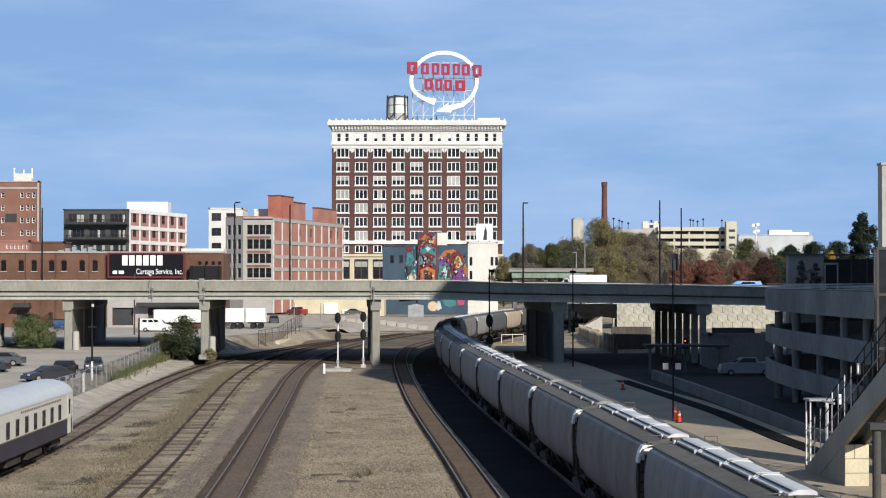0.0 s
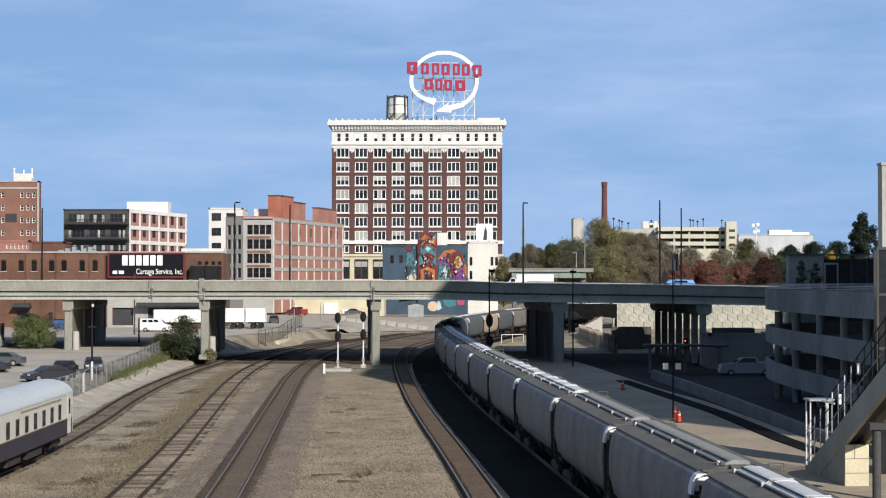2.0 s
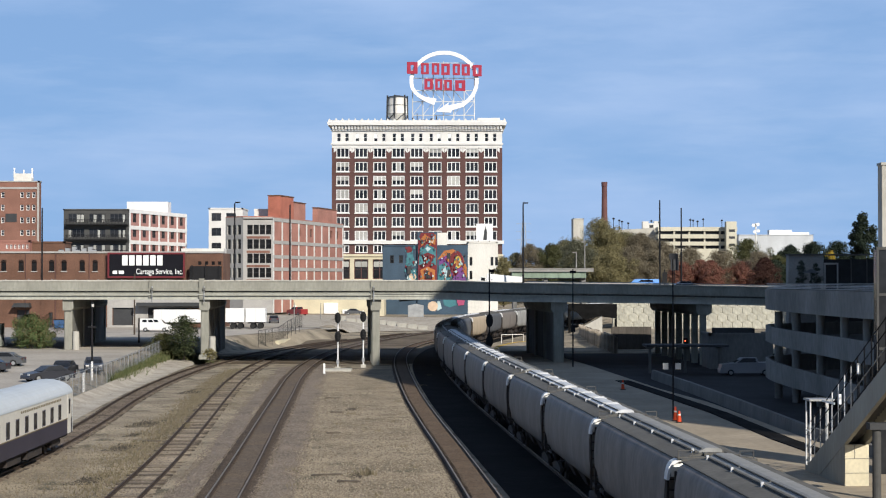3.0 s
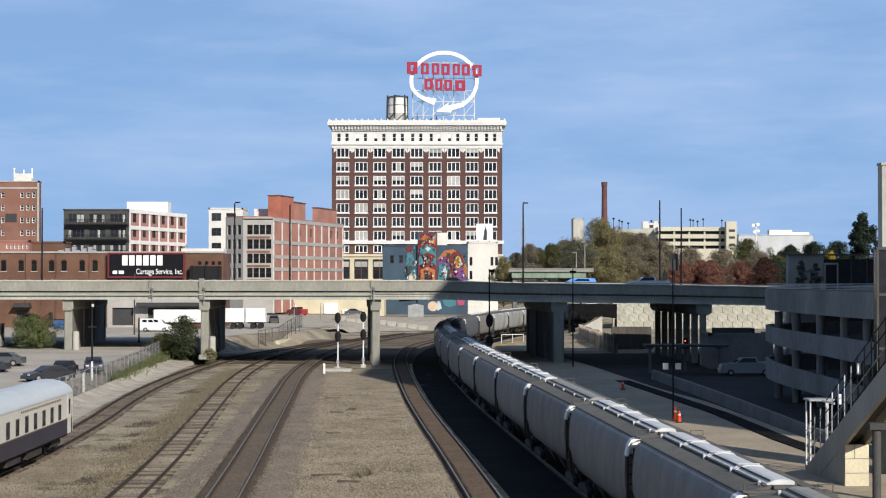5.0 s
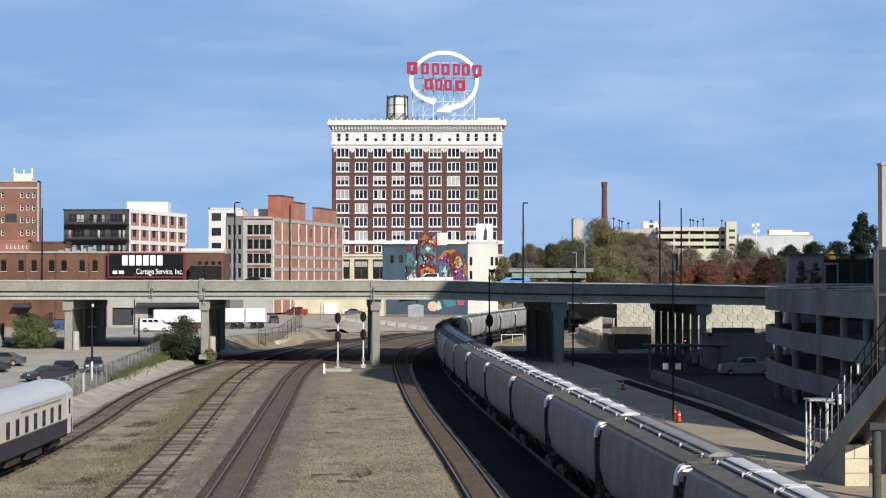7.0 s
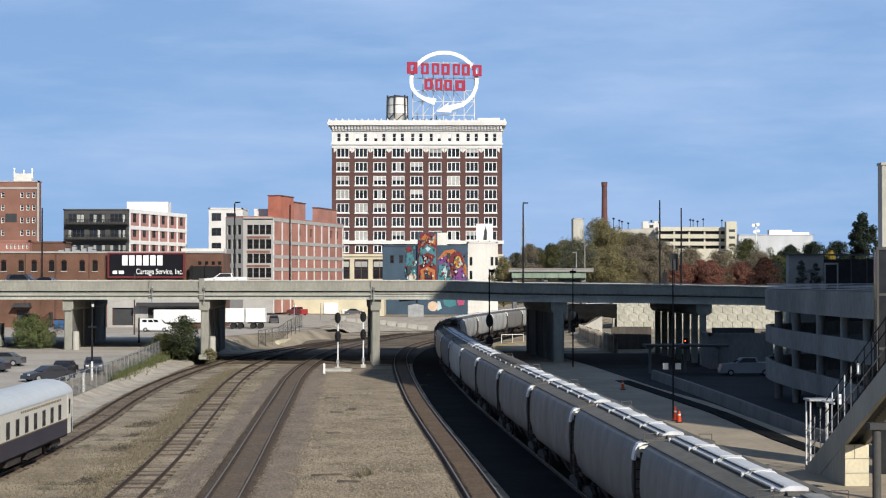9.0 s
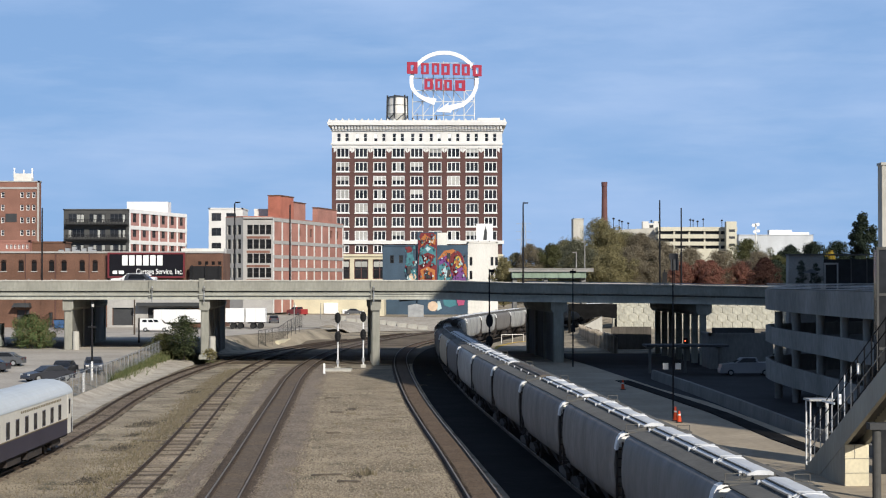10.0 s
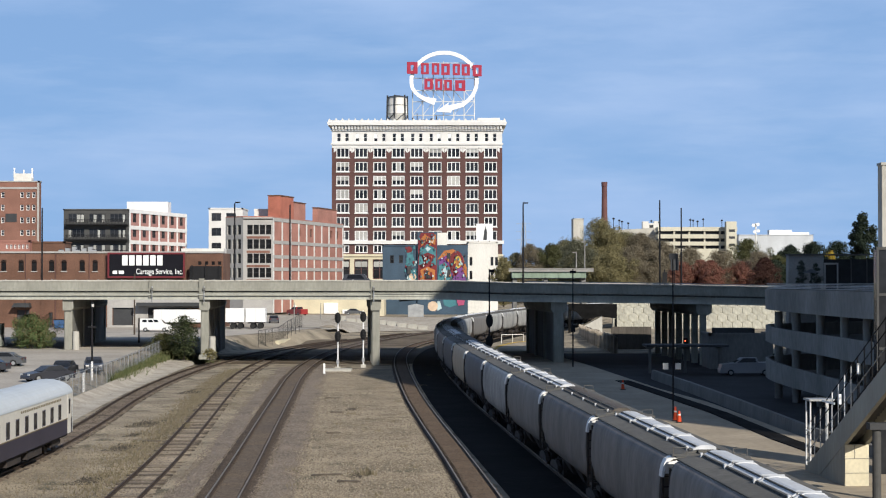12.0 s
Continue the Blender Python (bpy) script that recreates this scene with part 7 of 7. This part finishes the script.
part("box", Shape().box(-0.25, -0.25, 4.2, 0.25, -0.1, 5.0), "dark_metal", p)
p = pole("light_pole", "dark pole with a shoebox lamp beside the curve", 5.4, 204, -0.2, 11.4, 0.1)
part("fitting", Shape().box(0.0, -0.2, 11.0, 0.55, 0.2, 11.35), "dark_metal", p)
s2 = part("signal_head", Shape().loft([[(0.42 * math.cos(a), y2, 5.4 + 0.8 * math.sin(a)) for a in [2 * math.pi * i / 14 for i in range(14)]] for y2 in (-0.4, -0.2)]), "black", p)
part("signal_head", Shape().loft([[(0.42 * math.cos(a), y2, 3.0 + 0.7 * math.sin(a)) for a in [2 * math.pi * i / 14 for i in range(14)]] for y2 in (-0.4, -0.2)]), "black", p)
p = pole("lot_lamp", "dark lamp post in the parking lot", -33.65, 168, 0.9, 7.1, 0.1)
part("head", Shape().tube((0.05, -0.02, 6.5), (0.05, -0.02, 6.8), 0.1, 0.14, 10), "white_wall", p)
part("cap", Shape().tube((0.05, -0.02, 6.8), (0.05, -0.02, 6.9), 0.17, 0.05, 10), "dark_metal", p)
part("arm", Shape().box(-0.4, -0.1, 4.5, 0.4, 0.1, 4.68), "dark_metal", p)
pole("utility_pole", "dark wooden utility pole behind the viaduct", -46.15, 262, 1.3, 9.5, 0.14, "bark")
pole("utility_pole", "dark wooden utility pole behind the viaduct", -40.09, 231, 1.5, 3.4, 0.12, "bark")

p = thing("traffic_signal", "dark traffic light on a pole at the viaduct", "traffic light", pose(30.1, 238, 8.86 - drop(30.1)))
part("post", Shape().tube((0, 0, 0), (0, 0, 3.0), 0.1, n=8), "dark_metal", p)
part("head", Shape().box(-0.3, -0.4, 1.2, 0.3, -0.1, 2.6), "black", p)
p = thing("road_sign", "square dark road sign at the viaduct", "road sign", pose(31.48, 238, 8.86 - drop(31.48)))
part("post", Shape().tube((0, 0, 0), (0, 0, 3.6), 0.06, n=6), "dark_metal", p)
part("plate", Shape().box(-0.55, -0.1, 2.9, 0.55, -0.05, 4.4), "charcoal", p)


# ---------------------------------------------------------------- fences
def chain_fence(line, h, label, post_mat="galv", base=0.0):
    t = thing("chain_fence", label, "fence")
    s = Shape()
    n = 0
    for (x0, y0), (x1, y1) in zip(line, line[1:]):
        L = math.hypot(x1 - x0, y1 - y0)
        k = max(int(L / 2.6), 1)
        for i in range(k):
            x, y = x0 + (x1 - x0) * i / k, y0 + (y1 - y0) * i / k
            z = ground_height(x, y) + base
            part("post", Shape().tube((x, y, z - 0.1 - base), (x, y, z + h), 0.033, n=6), post_mat, t)
            xb, yb = x0 + (x1 - x0) * (i + 1) / k, y0 + (y1 - y0) * (i + 1) / k
            zb = ground_height(xb, yb) + base
            part("rail", Shape().tube((x, y, z + h), (xb, yb, zb + h), 0.03, n=5), post_mat, t)
            for q in range(18):
                u = q / 18
                for du in (0.55, -0.55):
                    v = min(max(u + du, 0), 1)
                    f = abs(v - u) / 0.55
                    s.tube((x + (xb - x) * u, y + (yb - y) * u, z + (zb - z) * u), (x + (xb - x) * v, y + (yb - y) * v, z + (zb - z) * v + h * f), 0.0042, n=3)
    part("wire_mesh", s, post_mat, t)


chain_fence([(-31.4, 128), (-31.7, 150), (-32.1, 165), (-32.8, 185), (-33.6, 205), (-34.4, 222), (-35, 236)], 2.0, "galvanised chain-link fence along the parking lot")
chain_fence([(-27.2, 258), (-25.0, 267), (-22.6, 283)], 2.0, "dark iron fence on the street wall", "dark_metal", 0.62)
ow = part("street_wall", Shape().sweep([(-25.2, 266, 0), (-23.6, 276, 0.1), (-21.7, 284, 0.25)], [(-0.25, -0.8), (0.25, -0.8), (0.25, 0.6), (-0.25, 0.6)]), "cream")
tagged(ow, "low tan concrete wall beside the tracks", "wall")
pole("lamp_post", "pale grey steel lamp post beside the street", -24.3, 286, 0.2, 5.9, 0.1, "grey_wall", "lamp post")
pole("lamp_post", "pale grey steel lamp post beside the street", -24.9, 357, 0.8, 4.2, 0.1, "grey_wall", "lamp post")


def orange_marker(x, y, h, z=0.12):
    t = thing("traffic_cone", "tall orange traffic marker with white bands", "traffic cone", pose(x, y, z))
    part("base", Shape().box(-0.22, -0.22, 0, 0.22, 0.22, 0.06), "black", t)
    part("cone", Shape().tube((0, 0, 0.06), (0, 0, h), 0.17, 0.07, 12), "orange", t)
    part("band", Shape().tube((0, 0, h * 0.6), (0, 0, h * 0.72), 0.118, 0.105, 12), "white_paint", t)


orange_marker(16.44, 124, 1.0)
orange_marker(16.52, 122.6, 0.82)
orange_marker(16.21, 158, 0.9)

# cones for the platform edge
edge = part("platform_line", Shape().sweep([(12.9 - 0.0, 62, 0.12), (11.3, 90, 0.12), (9.1, 130, 0.12), (7.0, 165, 0.12), (6.1, 192, 0.12), (6.5, 214, 0.12)], [(-0.25, 0.0), (0.25, 0.0), (0.25, 0.02), (-0.25, 0.02)]), "yellow")
tagged(edge, "worn yellow line along the paving edge", "line marking", kind="structure")
bar = part("barrier_wall", Shape().sweep([(21.6, 180, 0), (22.5, 158, 0), (23.1, 137, 0), (23.5, 112, 0), (25.2, 90, 0)], [(-0.25, -0.3), (0.25, -0.3), (0.16, 0.75), (-0.16, 0.75)]), "concrete_dark")
tagged(bar, "low weathered concrete barrier wall beside the service road", "barrier wall", kind="structure")
# widened to the wall so the shaded band there is in its colour
tr = part("drain_strip", Shape().sweep([(18.2, 172, 0.1), (19.9, 150, 0.1), (21.3, 131, 0.1), (21.9, 110, 0.1), (23.0, 95, 0.1)], [(0, -0.5), (1.3, -0.5), (1.3, 0.06), (0, 0.06)]), "ballast_shaded")
tagged(tr, "dark ballast strip beside the paving", "ballast", kind="structure")


gr2 = thing("guard_rail", "white guard rail at the end of the far paving", "guard rail", pose(9.2, 276, 0.1, 0, 0, 12))
for x in (0, 1.8, 3.6):
    part("post", Shape().tube((x, 0, -0.3), (x, 0, 1.1), 0.06, n=6), "white_wall", gr2)
part("bar", Shape().tube((0, 0, 1.1), (3.6, 0, 1.1), 0.06, n=6), "white_wall", gr2)
el = part("paving_line", Shape().sweep([(6.9, 243, 0.13), (8.3, 258, 0.13), (10.9, 271, 0.13), (14.2, 279, 0.13)], [(-0.3, 0.0), (0.3, 0.0), (0.3, 0.02), (-0.3, 0.02)]), "yellow")
tagged(el, "yellow painted edge of the far paving", "line marking", kind="structure")
for x, y, a, ln in ((-6.2, 93, 20, 1.6), (-4.9, 90, -8, 1.1), (-8.3, 136, 5, 1.0), (-7.4, 118, 30, 0.9), (-18.6, 112, 10, 1.2), (-9.6, 152, -12, 1.3)):
    db = part("broken_tie", Shape().box(-ln / 2, -0.09, 0, ln / 2, 0.09, 0.1).box(-ln / 2 + 0.1, -0.07, 0.02, ln / 2 + 0.12, 0.06, 0.08), "tie", m=pose(x, y, ground_height(x, y), 0, 0, a))
    tagged(db, "broken piece of old wooden tie lying on the gravel", "timber")


def canopy():
    t = thing("platform_canopy", "dark flat platform canopy on steel posts", "canopy", pose(22.25, 190, 0))
    w = 8.27
    part("roof", Shape().box(-0.3, -1.2, 2.72, w + 0.3, 3.0, 2.95), "charcoal", t)
    for x in (0.3, w / 2, w - 0.4):
        part("post", Shape().box(x - 0.14, 0.8, -0.3, x + 0.14, 1.08, 2.72), "concrete_dark", t)
        part("bracket", Shape().slab([(x - 0.7, 2.72), (x, 2.3), (x + 0.7, 2.72)], 0.85, 1.0), "concrete_dark", t)


canopy()
lb = simple_building("service_shed", "low blue-grey service shed behind the pickup truck", 30.45, 200, -0.3, 7.23, 6, 3.59, "concrete_dark")
part("roof_unit", Shape().box(1.0, 2, 3.59, 5.5, 5, 4.36), "charcoal", lb)
M["fence_wood"] = material("fence_wood", (0.50, 0.43, 0.34), 0.9, var=0.2, scale=0.8, fine=6.0, bump=0.2, streak=0.8, rand=0.2)
cf = thing("board_fence", "weathered grey-brown board fence beyond the viaduct", "fence")
fa, fb = Vector((23.36, 298, 0)), Vector((23.61, 240, 0))
turn = math.atan2(fb.y - fa.y, fb.x - fa.x)
board = Shape().slab([(0, -0.5), (1.06, -0.5), (1.06, 2.05), (0.95, 2.15), (0.12, 2.15), (0, 2.05)], -0.06, 0.06).mesh("board")
for i in range(58):
    p3 = fa.lerp(fb, i / 58)
    part("board", board, "fence_wood", cf, m=Matrix.Translation((p3.x, p3.y, random.uniform(-0.15, 0.1))) @ Matrix.Rotation(turn + (0.25 if i % 2 else -0.25), 4, 'Z'))
# added plate and legs for a lasting dark mass, taken as shade
sg = thing("girder_span", "near-black plate added for the dark mass over the track", "bridge", pose(0, 312, 0))
part("girder", Shape().slab([(22.34, 5.47), (31.0, 5.47), (31.0, 2.85), (27.98, 3.25), (25.16, 2.65), (23.75, 4.06), (22.34, 4.26)], 0, 0.5), "shade_black", sg)
part("leg", Shape().box(22.34, 0, -0.5, 22.75, 0.5, 4.46), "shade_black", sg)
part("leg", Shape().box(30.6, 0, -0.5, 31.0, 0.5, 2.85), "shade_black", sg)
rw = part("ramp_wall", Shape().slab([(23.42, 0.2), (27.29, 0.2), (27.29, 3.53), (23.42, 1.49)], 300.0, 300.4), "concrete_light")
tagged(rw, "pale sloping concrete ramp wall behind the fence", "wall")
# brown tone holds the viaduct's shade; the wall itself stands mostly in sun
M["yard_wall_shade"] = material("yard_wall_shade", (0.105, 0.092, 0.078), 0.9, var=0.2, scale=0.6, fine=5.0, bump=0.2, streak=0.8)
gw = part("yard_wall", Shape().box(24.6, 255.5, -0.3, 30.39, 256, 3.03), "yard_wall_shade")
tagged(gw, "yard wall beyond the viaduct with shade put into its brown", "wall")

# ---------------------------------------------------------------- garage roof, stairs
gr = thing("roof_pavilion", "grey low pavilion with dark glass beside the garage roof", "building", pose(39.48, 200, 0))
part("wall", Shape().box(0, 0, 0, 4.0, 1.5, 12.75), "grey_wall", gr)
part("glazing", Shape().box(4.0, 0.3, 8.4, 14, 1.5, 12.3), "glass", gr)
part("roof", Shape().box(-0.1, -0.3, 12.75, 14, 1.6, 12.9), "grey_dark", gr)
part("plinth", Shape().box(4.0, 0.1, 0, 14, 1.5, 8.4), "grey_dark", gr)
part("door_frame", Shape().box(4.05, -0.15, 8.4, 4.2, 0, 11.9).box(5.5, -0.15, 8.4, 5.65, 0, 11.9).box(4.2, -0.15, 11.7, 5.5, 0, 11.9), "grey_wall", gr)
for x in (7.2, 9.0, 10.8, 12.6):
    part("mullion", Shape().box(x - 0.06, 0.2, 8.4, x + 0.06, 0.3, 12.3), "grey_dark", gr)
um = thing("patio_umbrella", "dark grey patio umbrella on the garage roof terrace", "umbrella", pose(41.2, 196, 9.0))
part("canopy", Shape().tube((0, 0, 1.75), (0, 0, 2.15), 1.1, 0.08, 8), "charcoal", um)
part("pole", Shape().tube((0, 0, -0.6), (0, 0, 1.8), 0.04, n=6), "dark_metal", um)
terrace = part("roof_terrace", Shape().box(38.2, 158.5, 8.2, 56, 199.9, 8.5), "garage_concrete")
tagged(terrace, "grey concrete roof terrace behind the garage parapet", "terrace", kind="structure")


def stairway():
    t = thing("stairway", "grey concrete stair with tall steel railings up to a footbridge", "stairs", pose(19.15, 92.2, 0.1, 0, 0, -86.5))
    # local x runs up the stair, y across it
    n, rise, run, w = 58, 0.164, 0.36, 1.25
    L, k = n * run, 0.455
    for i in range(n):
        part("step", Shape().box(i * run, 0.22, max(i * rise - 0.35, 0.0), (i + 1) * run + 0.03, w - 0.22, (i + 1) * rise), "concrete_dark", t)
    for y in (0.0, w - 0.2):
        part("stringer", Shape().slab([(-0.4, 0), (2.2, 0.0), (L, (L - 2.2) * k), (L, 0.3 + L * k), (0, 0.3), (-0.4, 0.3)], y, y + 0.2), "concrete", t)
        for z in (1.1, 1.85, 2.45):
            part("handrail", Shape().tube((0, y + 0.1, z), (L, y + 0.1, L * k + z), 0.03, n=6), "galv" if z < 1.5 else "dark_metal", t)
        # white, galvanised and dark balusters stand for sunlit and shaded posts
        for i in range(0, n, 3):
            part("baluster", Shape().tube((i * run, y + 0.1, i * rise + 0.2), (i * run, y + 0.1, i * rise + 2.5), 0.035, n=6), "white_paint" if i in (9, 12, 18) and y == 0 else ("galv" if i < 22 and y == 0 else "dark_metal"), t)
    part("base_wall", Shape().slab([(0.2, -0.1), (6.7, -0.1), (6.7, 2.02), (4.4, 2.02), (0.2, 0.1)], 0.02, w - 0.02), "concrete", t)
    # the base's sunlit end, drawn as its own paler cream panel
    end = part("end_panel", Shape().box(6.7, 0.04, -0.05, 6.74, w - 0.04, 2.02), "cream", t, "cream block panel at the end of the base")
    for z in (0.62, 1.32):
        part("seam", Shape().box(6.735, 0.04, z, 6.75, w - 0.04, z + 0.025), "concrete_dark", end)
    part("seam", Shape().box(6.735, 0.5, 1.34, 6.75, 0.53, 2.0), "concrete_dark", end)
    for u in (-0.35, 0.45):
        for y in (0.05, w - 0.05):
            part("gate_post", Shape().tube((u, y, -0.1), (u, y, 3.72), 0.045, n=8), "white_paint", t)
    part("gate_top", Shape().box(-0.55, -0.05, 3.7, 0.65, w + 0.05, 3.8), "galv", t)
    part("gate_bar", Shape().box(-0.38, 0, 2.1, 0.48, 0.06, 2.16), "white_paint", t)
    part("cross_bar", Shape().box(3.0, -0.06, 3.85, 5.2, 0.0, 3.95), "white_paint", t)
    # plain white plates taken as catching the sun; they give no light
    for u, z in ((6.2, 4.2), (9.3, 5.85)):
        part("white_plate", Shape().box(u - 0.02, -0.14, z - 0.25, u + 0.12, 0.0, z + 0.25), "white_sign", t)
    # dark colours here hold the shade on the crosshead and column
    part("crosshead", Shape().box(11.4, -0.35, 3.2, 12.0, w + 0.1, 3.5), "charcoal", t)
    part("column", Shape().tube((11.7, 0.05, -0.4), (11.7, 0.05, 3.3), 0.2, n=14), "grey_dark", t)
    return t


stairway()
py = thing("pylon", "tall pale concrete pylon beside the stairs", "pylon", pose(23.24, 92, 0))
part("shaft", Shape().box(-0.15, 0, -0.3, 1.0, 0.9, 16.18), "concrete_light", py)
part("cap", Shape().box(-0.2, -0.05, 16.18, 1.05, 0.95, 16.32), "concrete_light", py)

lift = thing("elevator_shaft", "dark glazed elevator shaft at the foot of the pylon", "elevator shaft", pose(22.5, 90.6, 0))
part("glazing", Shape().box(0.08, 0.05, -0.3, 2.4, 1.2, 11.7), "glass", lift)
for x in (0.0, 1.2, 2.35):
    part("post", Shape().box(x - 0.06, 0, -0.3, x + 0.06, 0.05, 11.85), "grey_dark", lift)
for z in (3.2, 6.5, 9.3, 11.7):
    part("transom", Shape().box(-0.06, -0.02, z, 2.4, 0.05, z + 0.15), "grey_dark", lift)
for i in range(9):
    x = -20.32 + i * 2.05
    y = 350 - 0.9 * i
    jb = part("jersey_barrier", Shape().slab([(-0.95, 0), (0.95, 0), (0.95, 0.3), (0.95, 0.95), (-0.95, 0.95), (-0.95, 0.3)], -0.12, 0.12).slab([(-0.95, 0), (0.95, 0), (0.95, 0.28), (-0.95, 0.28)], -0.3, 0.3), "concrete_light", m=pose(x, y, ground_height(x, y), 0, 0, -20))
    tagged(jb, "pale concrete road barrier beyond the viaduct", "road barrier", "barriers along the street")
for px0, px1, yt in ((508, 524, 541), (573, 598, 536), (606, 618, 548)):
    wd2 = part("white_door", Shape().box((px0 - 784) * 414.8 / 3100, 414.7, 0.6, (px1 - 784) * 414.8 / 3100, 414.95, 10.3 - (yt - 490) * 414.8 / 3100), "white_sign")
    tagged(wd2, "white loading door in the cream building", "door")
M["dumpster_blue"] = material("dumpster_blue", (0.05, 0.12, 0.26), 0.6, var=0.2, scale=1.0, fine=5.0, bump=0.05)
M["container_green"] = material("container_green", (0.36, 0.385, 0.33), 0.6, var=0.1, scale=0.5, fine=4.0, bump=0.03, streak=0.6)
sc = thing("storage_container", "pale grey-green steel storage container beside the bush", "container", pose(-60.3, 214.5, ground_height(-58, 214.5) + 0.05))
part("box", Shape().box(0, 0, 0.1, 6.1, 2.0, 2.9), "container_green", sc)
for i in range(20):
    part("rib", Shape().box(0.2 + i * 0.3, -0.04, 0.2, 0.32 + i * 0.3, 0.0, 2.6), "container_green", sc)
part("rail", Shape().box(0, -0.06, 0.0, 6.1, 0.0, 0.15), "concrete_dark", sc)
dm = thing("dumpster", "blue metal dumpster beside the brick warehouse", "dumpster", pose(-64.9, 292, ground_height(-65, 292)))
part("bin", Shape().slab([(0.1, 0.15), (1.6, 0.15), (1.75, 1.5), (-0.05, 1.5)], 0, 1.4), "dumpster_blue", dm)
part("lid", Shape().slab([(-0.1, 1.5), (1.8, 1.5), (1.8, 1.62), (-0.1, 1.62)], -0.05, 1.45), "dark_metal", dm)
da = part("door_awning", Shape().slab([(-73.5, 5.1), (-70.41, 5.1), (-70.6, 5.8), (-73.11, 5.8)], 298.2, 299.9), "charcoal")
tagged(da, "dark awning over a warehouse door", "awning")
for px, d in ((148, 156), (163, 166)):
    bo = part("bollard", Shape().tube((0, 0, -0.1), (0, 0, 1.7), 0.1, n=10), "white_paint", m=pose((px - 784) * d / 3100, d, ground_height((px - 784) * d / 3100, d)))
    tagged(bo, "white pipe bollard beside the fence", "bollard")
RED_GLOW = material("red_glow", (0.3, 0.01, 0.01), 0.4, var=0.05, scale=1.0, fine=4.0, bump=0.0)
RED_GLOW.node_tree.nodes["Principled BSDF"].inputs["Emission Color"].default_value = (1.0, 0.08, 0.03, 1)
RED_GLOW.node_tree.nodes["Principled BSDF"].inputs["Emission Strength"].default_value = 6.0
rsg = thing("dwarf_signal", "small dark post with a glowing red lamp", "railway signal", pose(29.75, 215, -0.3))
part("post", Shape().tube((0, 0, 0), (0, 0, 2.7), 0.08, n=6), "dark_metal", rsg)
part("hood", Shape().box(-0.25, 0.0, 2.4, 0.25, 0.25, 3.1), "black", rsg)
part("lamp", Shape().tube((0, -0.08, 2.75), (0, 0.0, 2.75), 0.07, n=10), RED_GLOW, rsg)

# green girder bridge and far walls beyond the viaduct
GREEN = material("green_paint", (0.24, 0.31, 0.235), 0.7, var=0.12, scale=0.4, fine=4.0, bump=0.02, streak=0.7)
gb = thing("green_bridge", "pale green girder bridge beyond the viaduct", "bridge", pose(11.8, 330, 0))
part("girder", Shape().box(1.2, 0.3, 10.1, 15.2, 0.6, 11.25), GREEN, gb)
for x in (1.2, 3.0, 5.0, 7.5, 10.0, 12.5, 15.0):
    part("stiffener", Shape().box(x, 0.2, 10.1, x + 0.12, 0.3, 11.25), GREEN, gb)
part("parapet", Shape().box(0.6, -0.1, 11.25, 16.6, 0.3, 11.75).box(0.6, -0.2, 11.75, 16.6, 0.4, 11.9), "grey_wall", gb)
part("deck", Shape().box(1.2, 0.6, 9.9, 15.2, 8, 11.25), "concrete_dark", gb)
for x in (1.4, 7.2, 14.4):
    part("pier", Shape().box(x, 1.0, 3, x + 0.8, 6, 9.9), "concrete_dark", gb)
for px, top in ((1020, 447), (1035, 428)):
    bl = thing("street_lamp", "slim grey street lamp on the green bridge", "street lamp", pose((px - 784) * 331 / 3100, 331, 11.3), "lamps on the green bridge")
    h = 10.3 + (490 - top) * 331 / 3100 - 11.3
    part("pole", Shape().tube((0, 0, 0), (0, 0, h), 0.13, 0.1, 7), "grey_wall", bl)
    part("head", Shape().box(-0.75, -0.12, h - 0.05, 0.1, 0.12, h + 0.12), "grey_wall", bl)
gs = thing("grey_shed", "grey metal shed beside the mural wall", "shed", pose(-8.1, 405, ground_height(-8, 405)))
part("body", Shape().slab([(0, 0), (3.6, 0), (3.6, 2.6), (1.8, 3.0), (0, 2.6)], 0, 3), "galv", gs)


# ---------------------------------------------------------------- motion
def motions():
    for k, car in enumerate(TRAIN):
        c = S0 + (k + 0.5) * CAR_L
        walk(car, [(0.5 * i, car_pose(c - CAR_V * 0.5 * i)) for i in range(25)])
    for car, rows in ROAD_TRAFFIC:
        walk(car, rows)


motions()
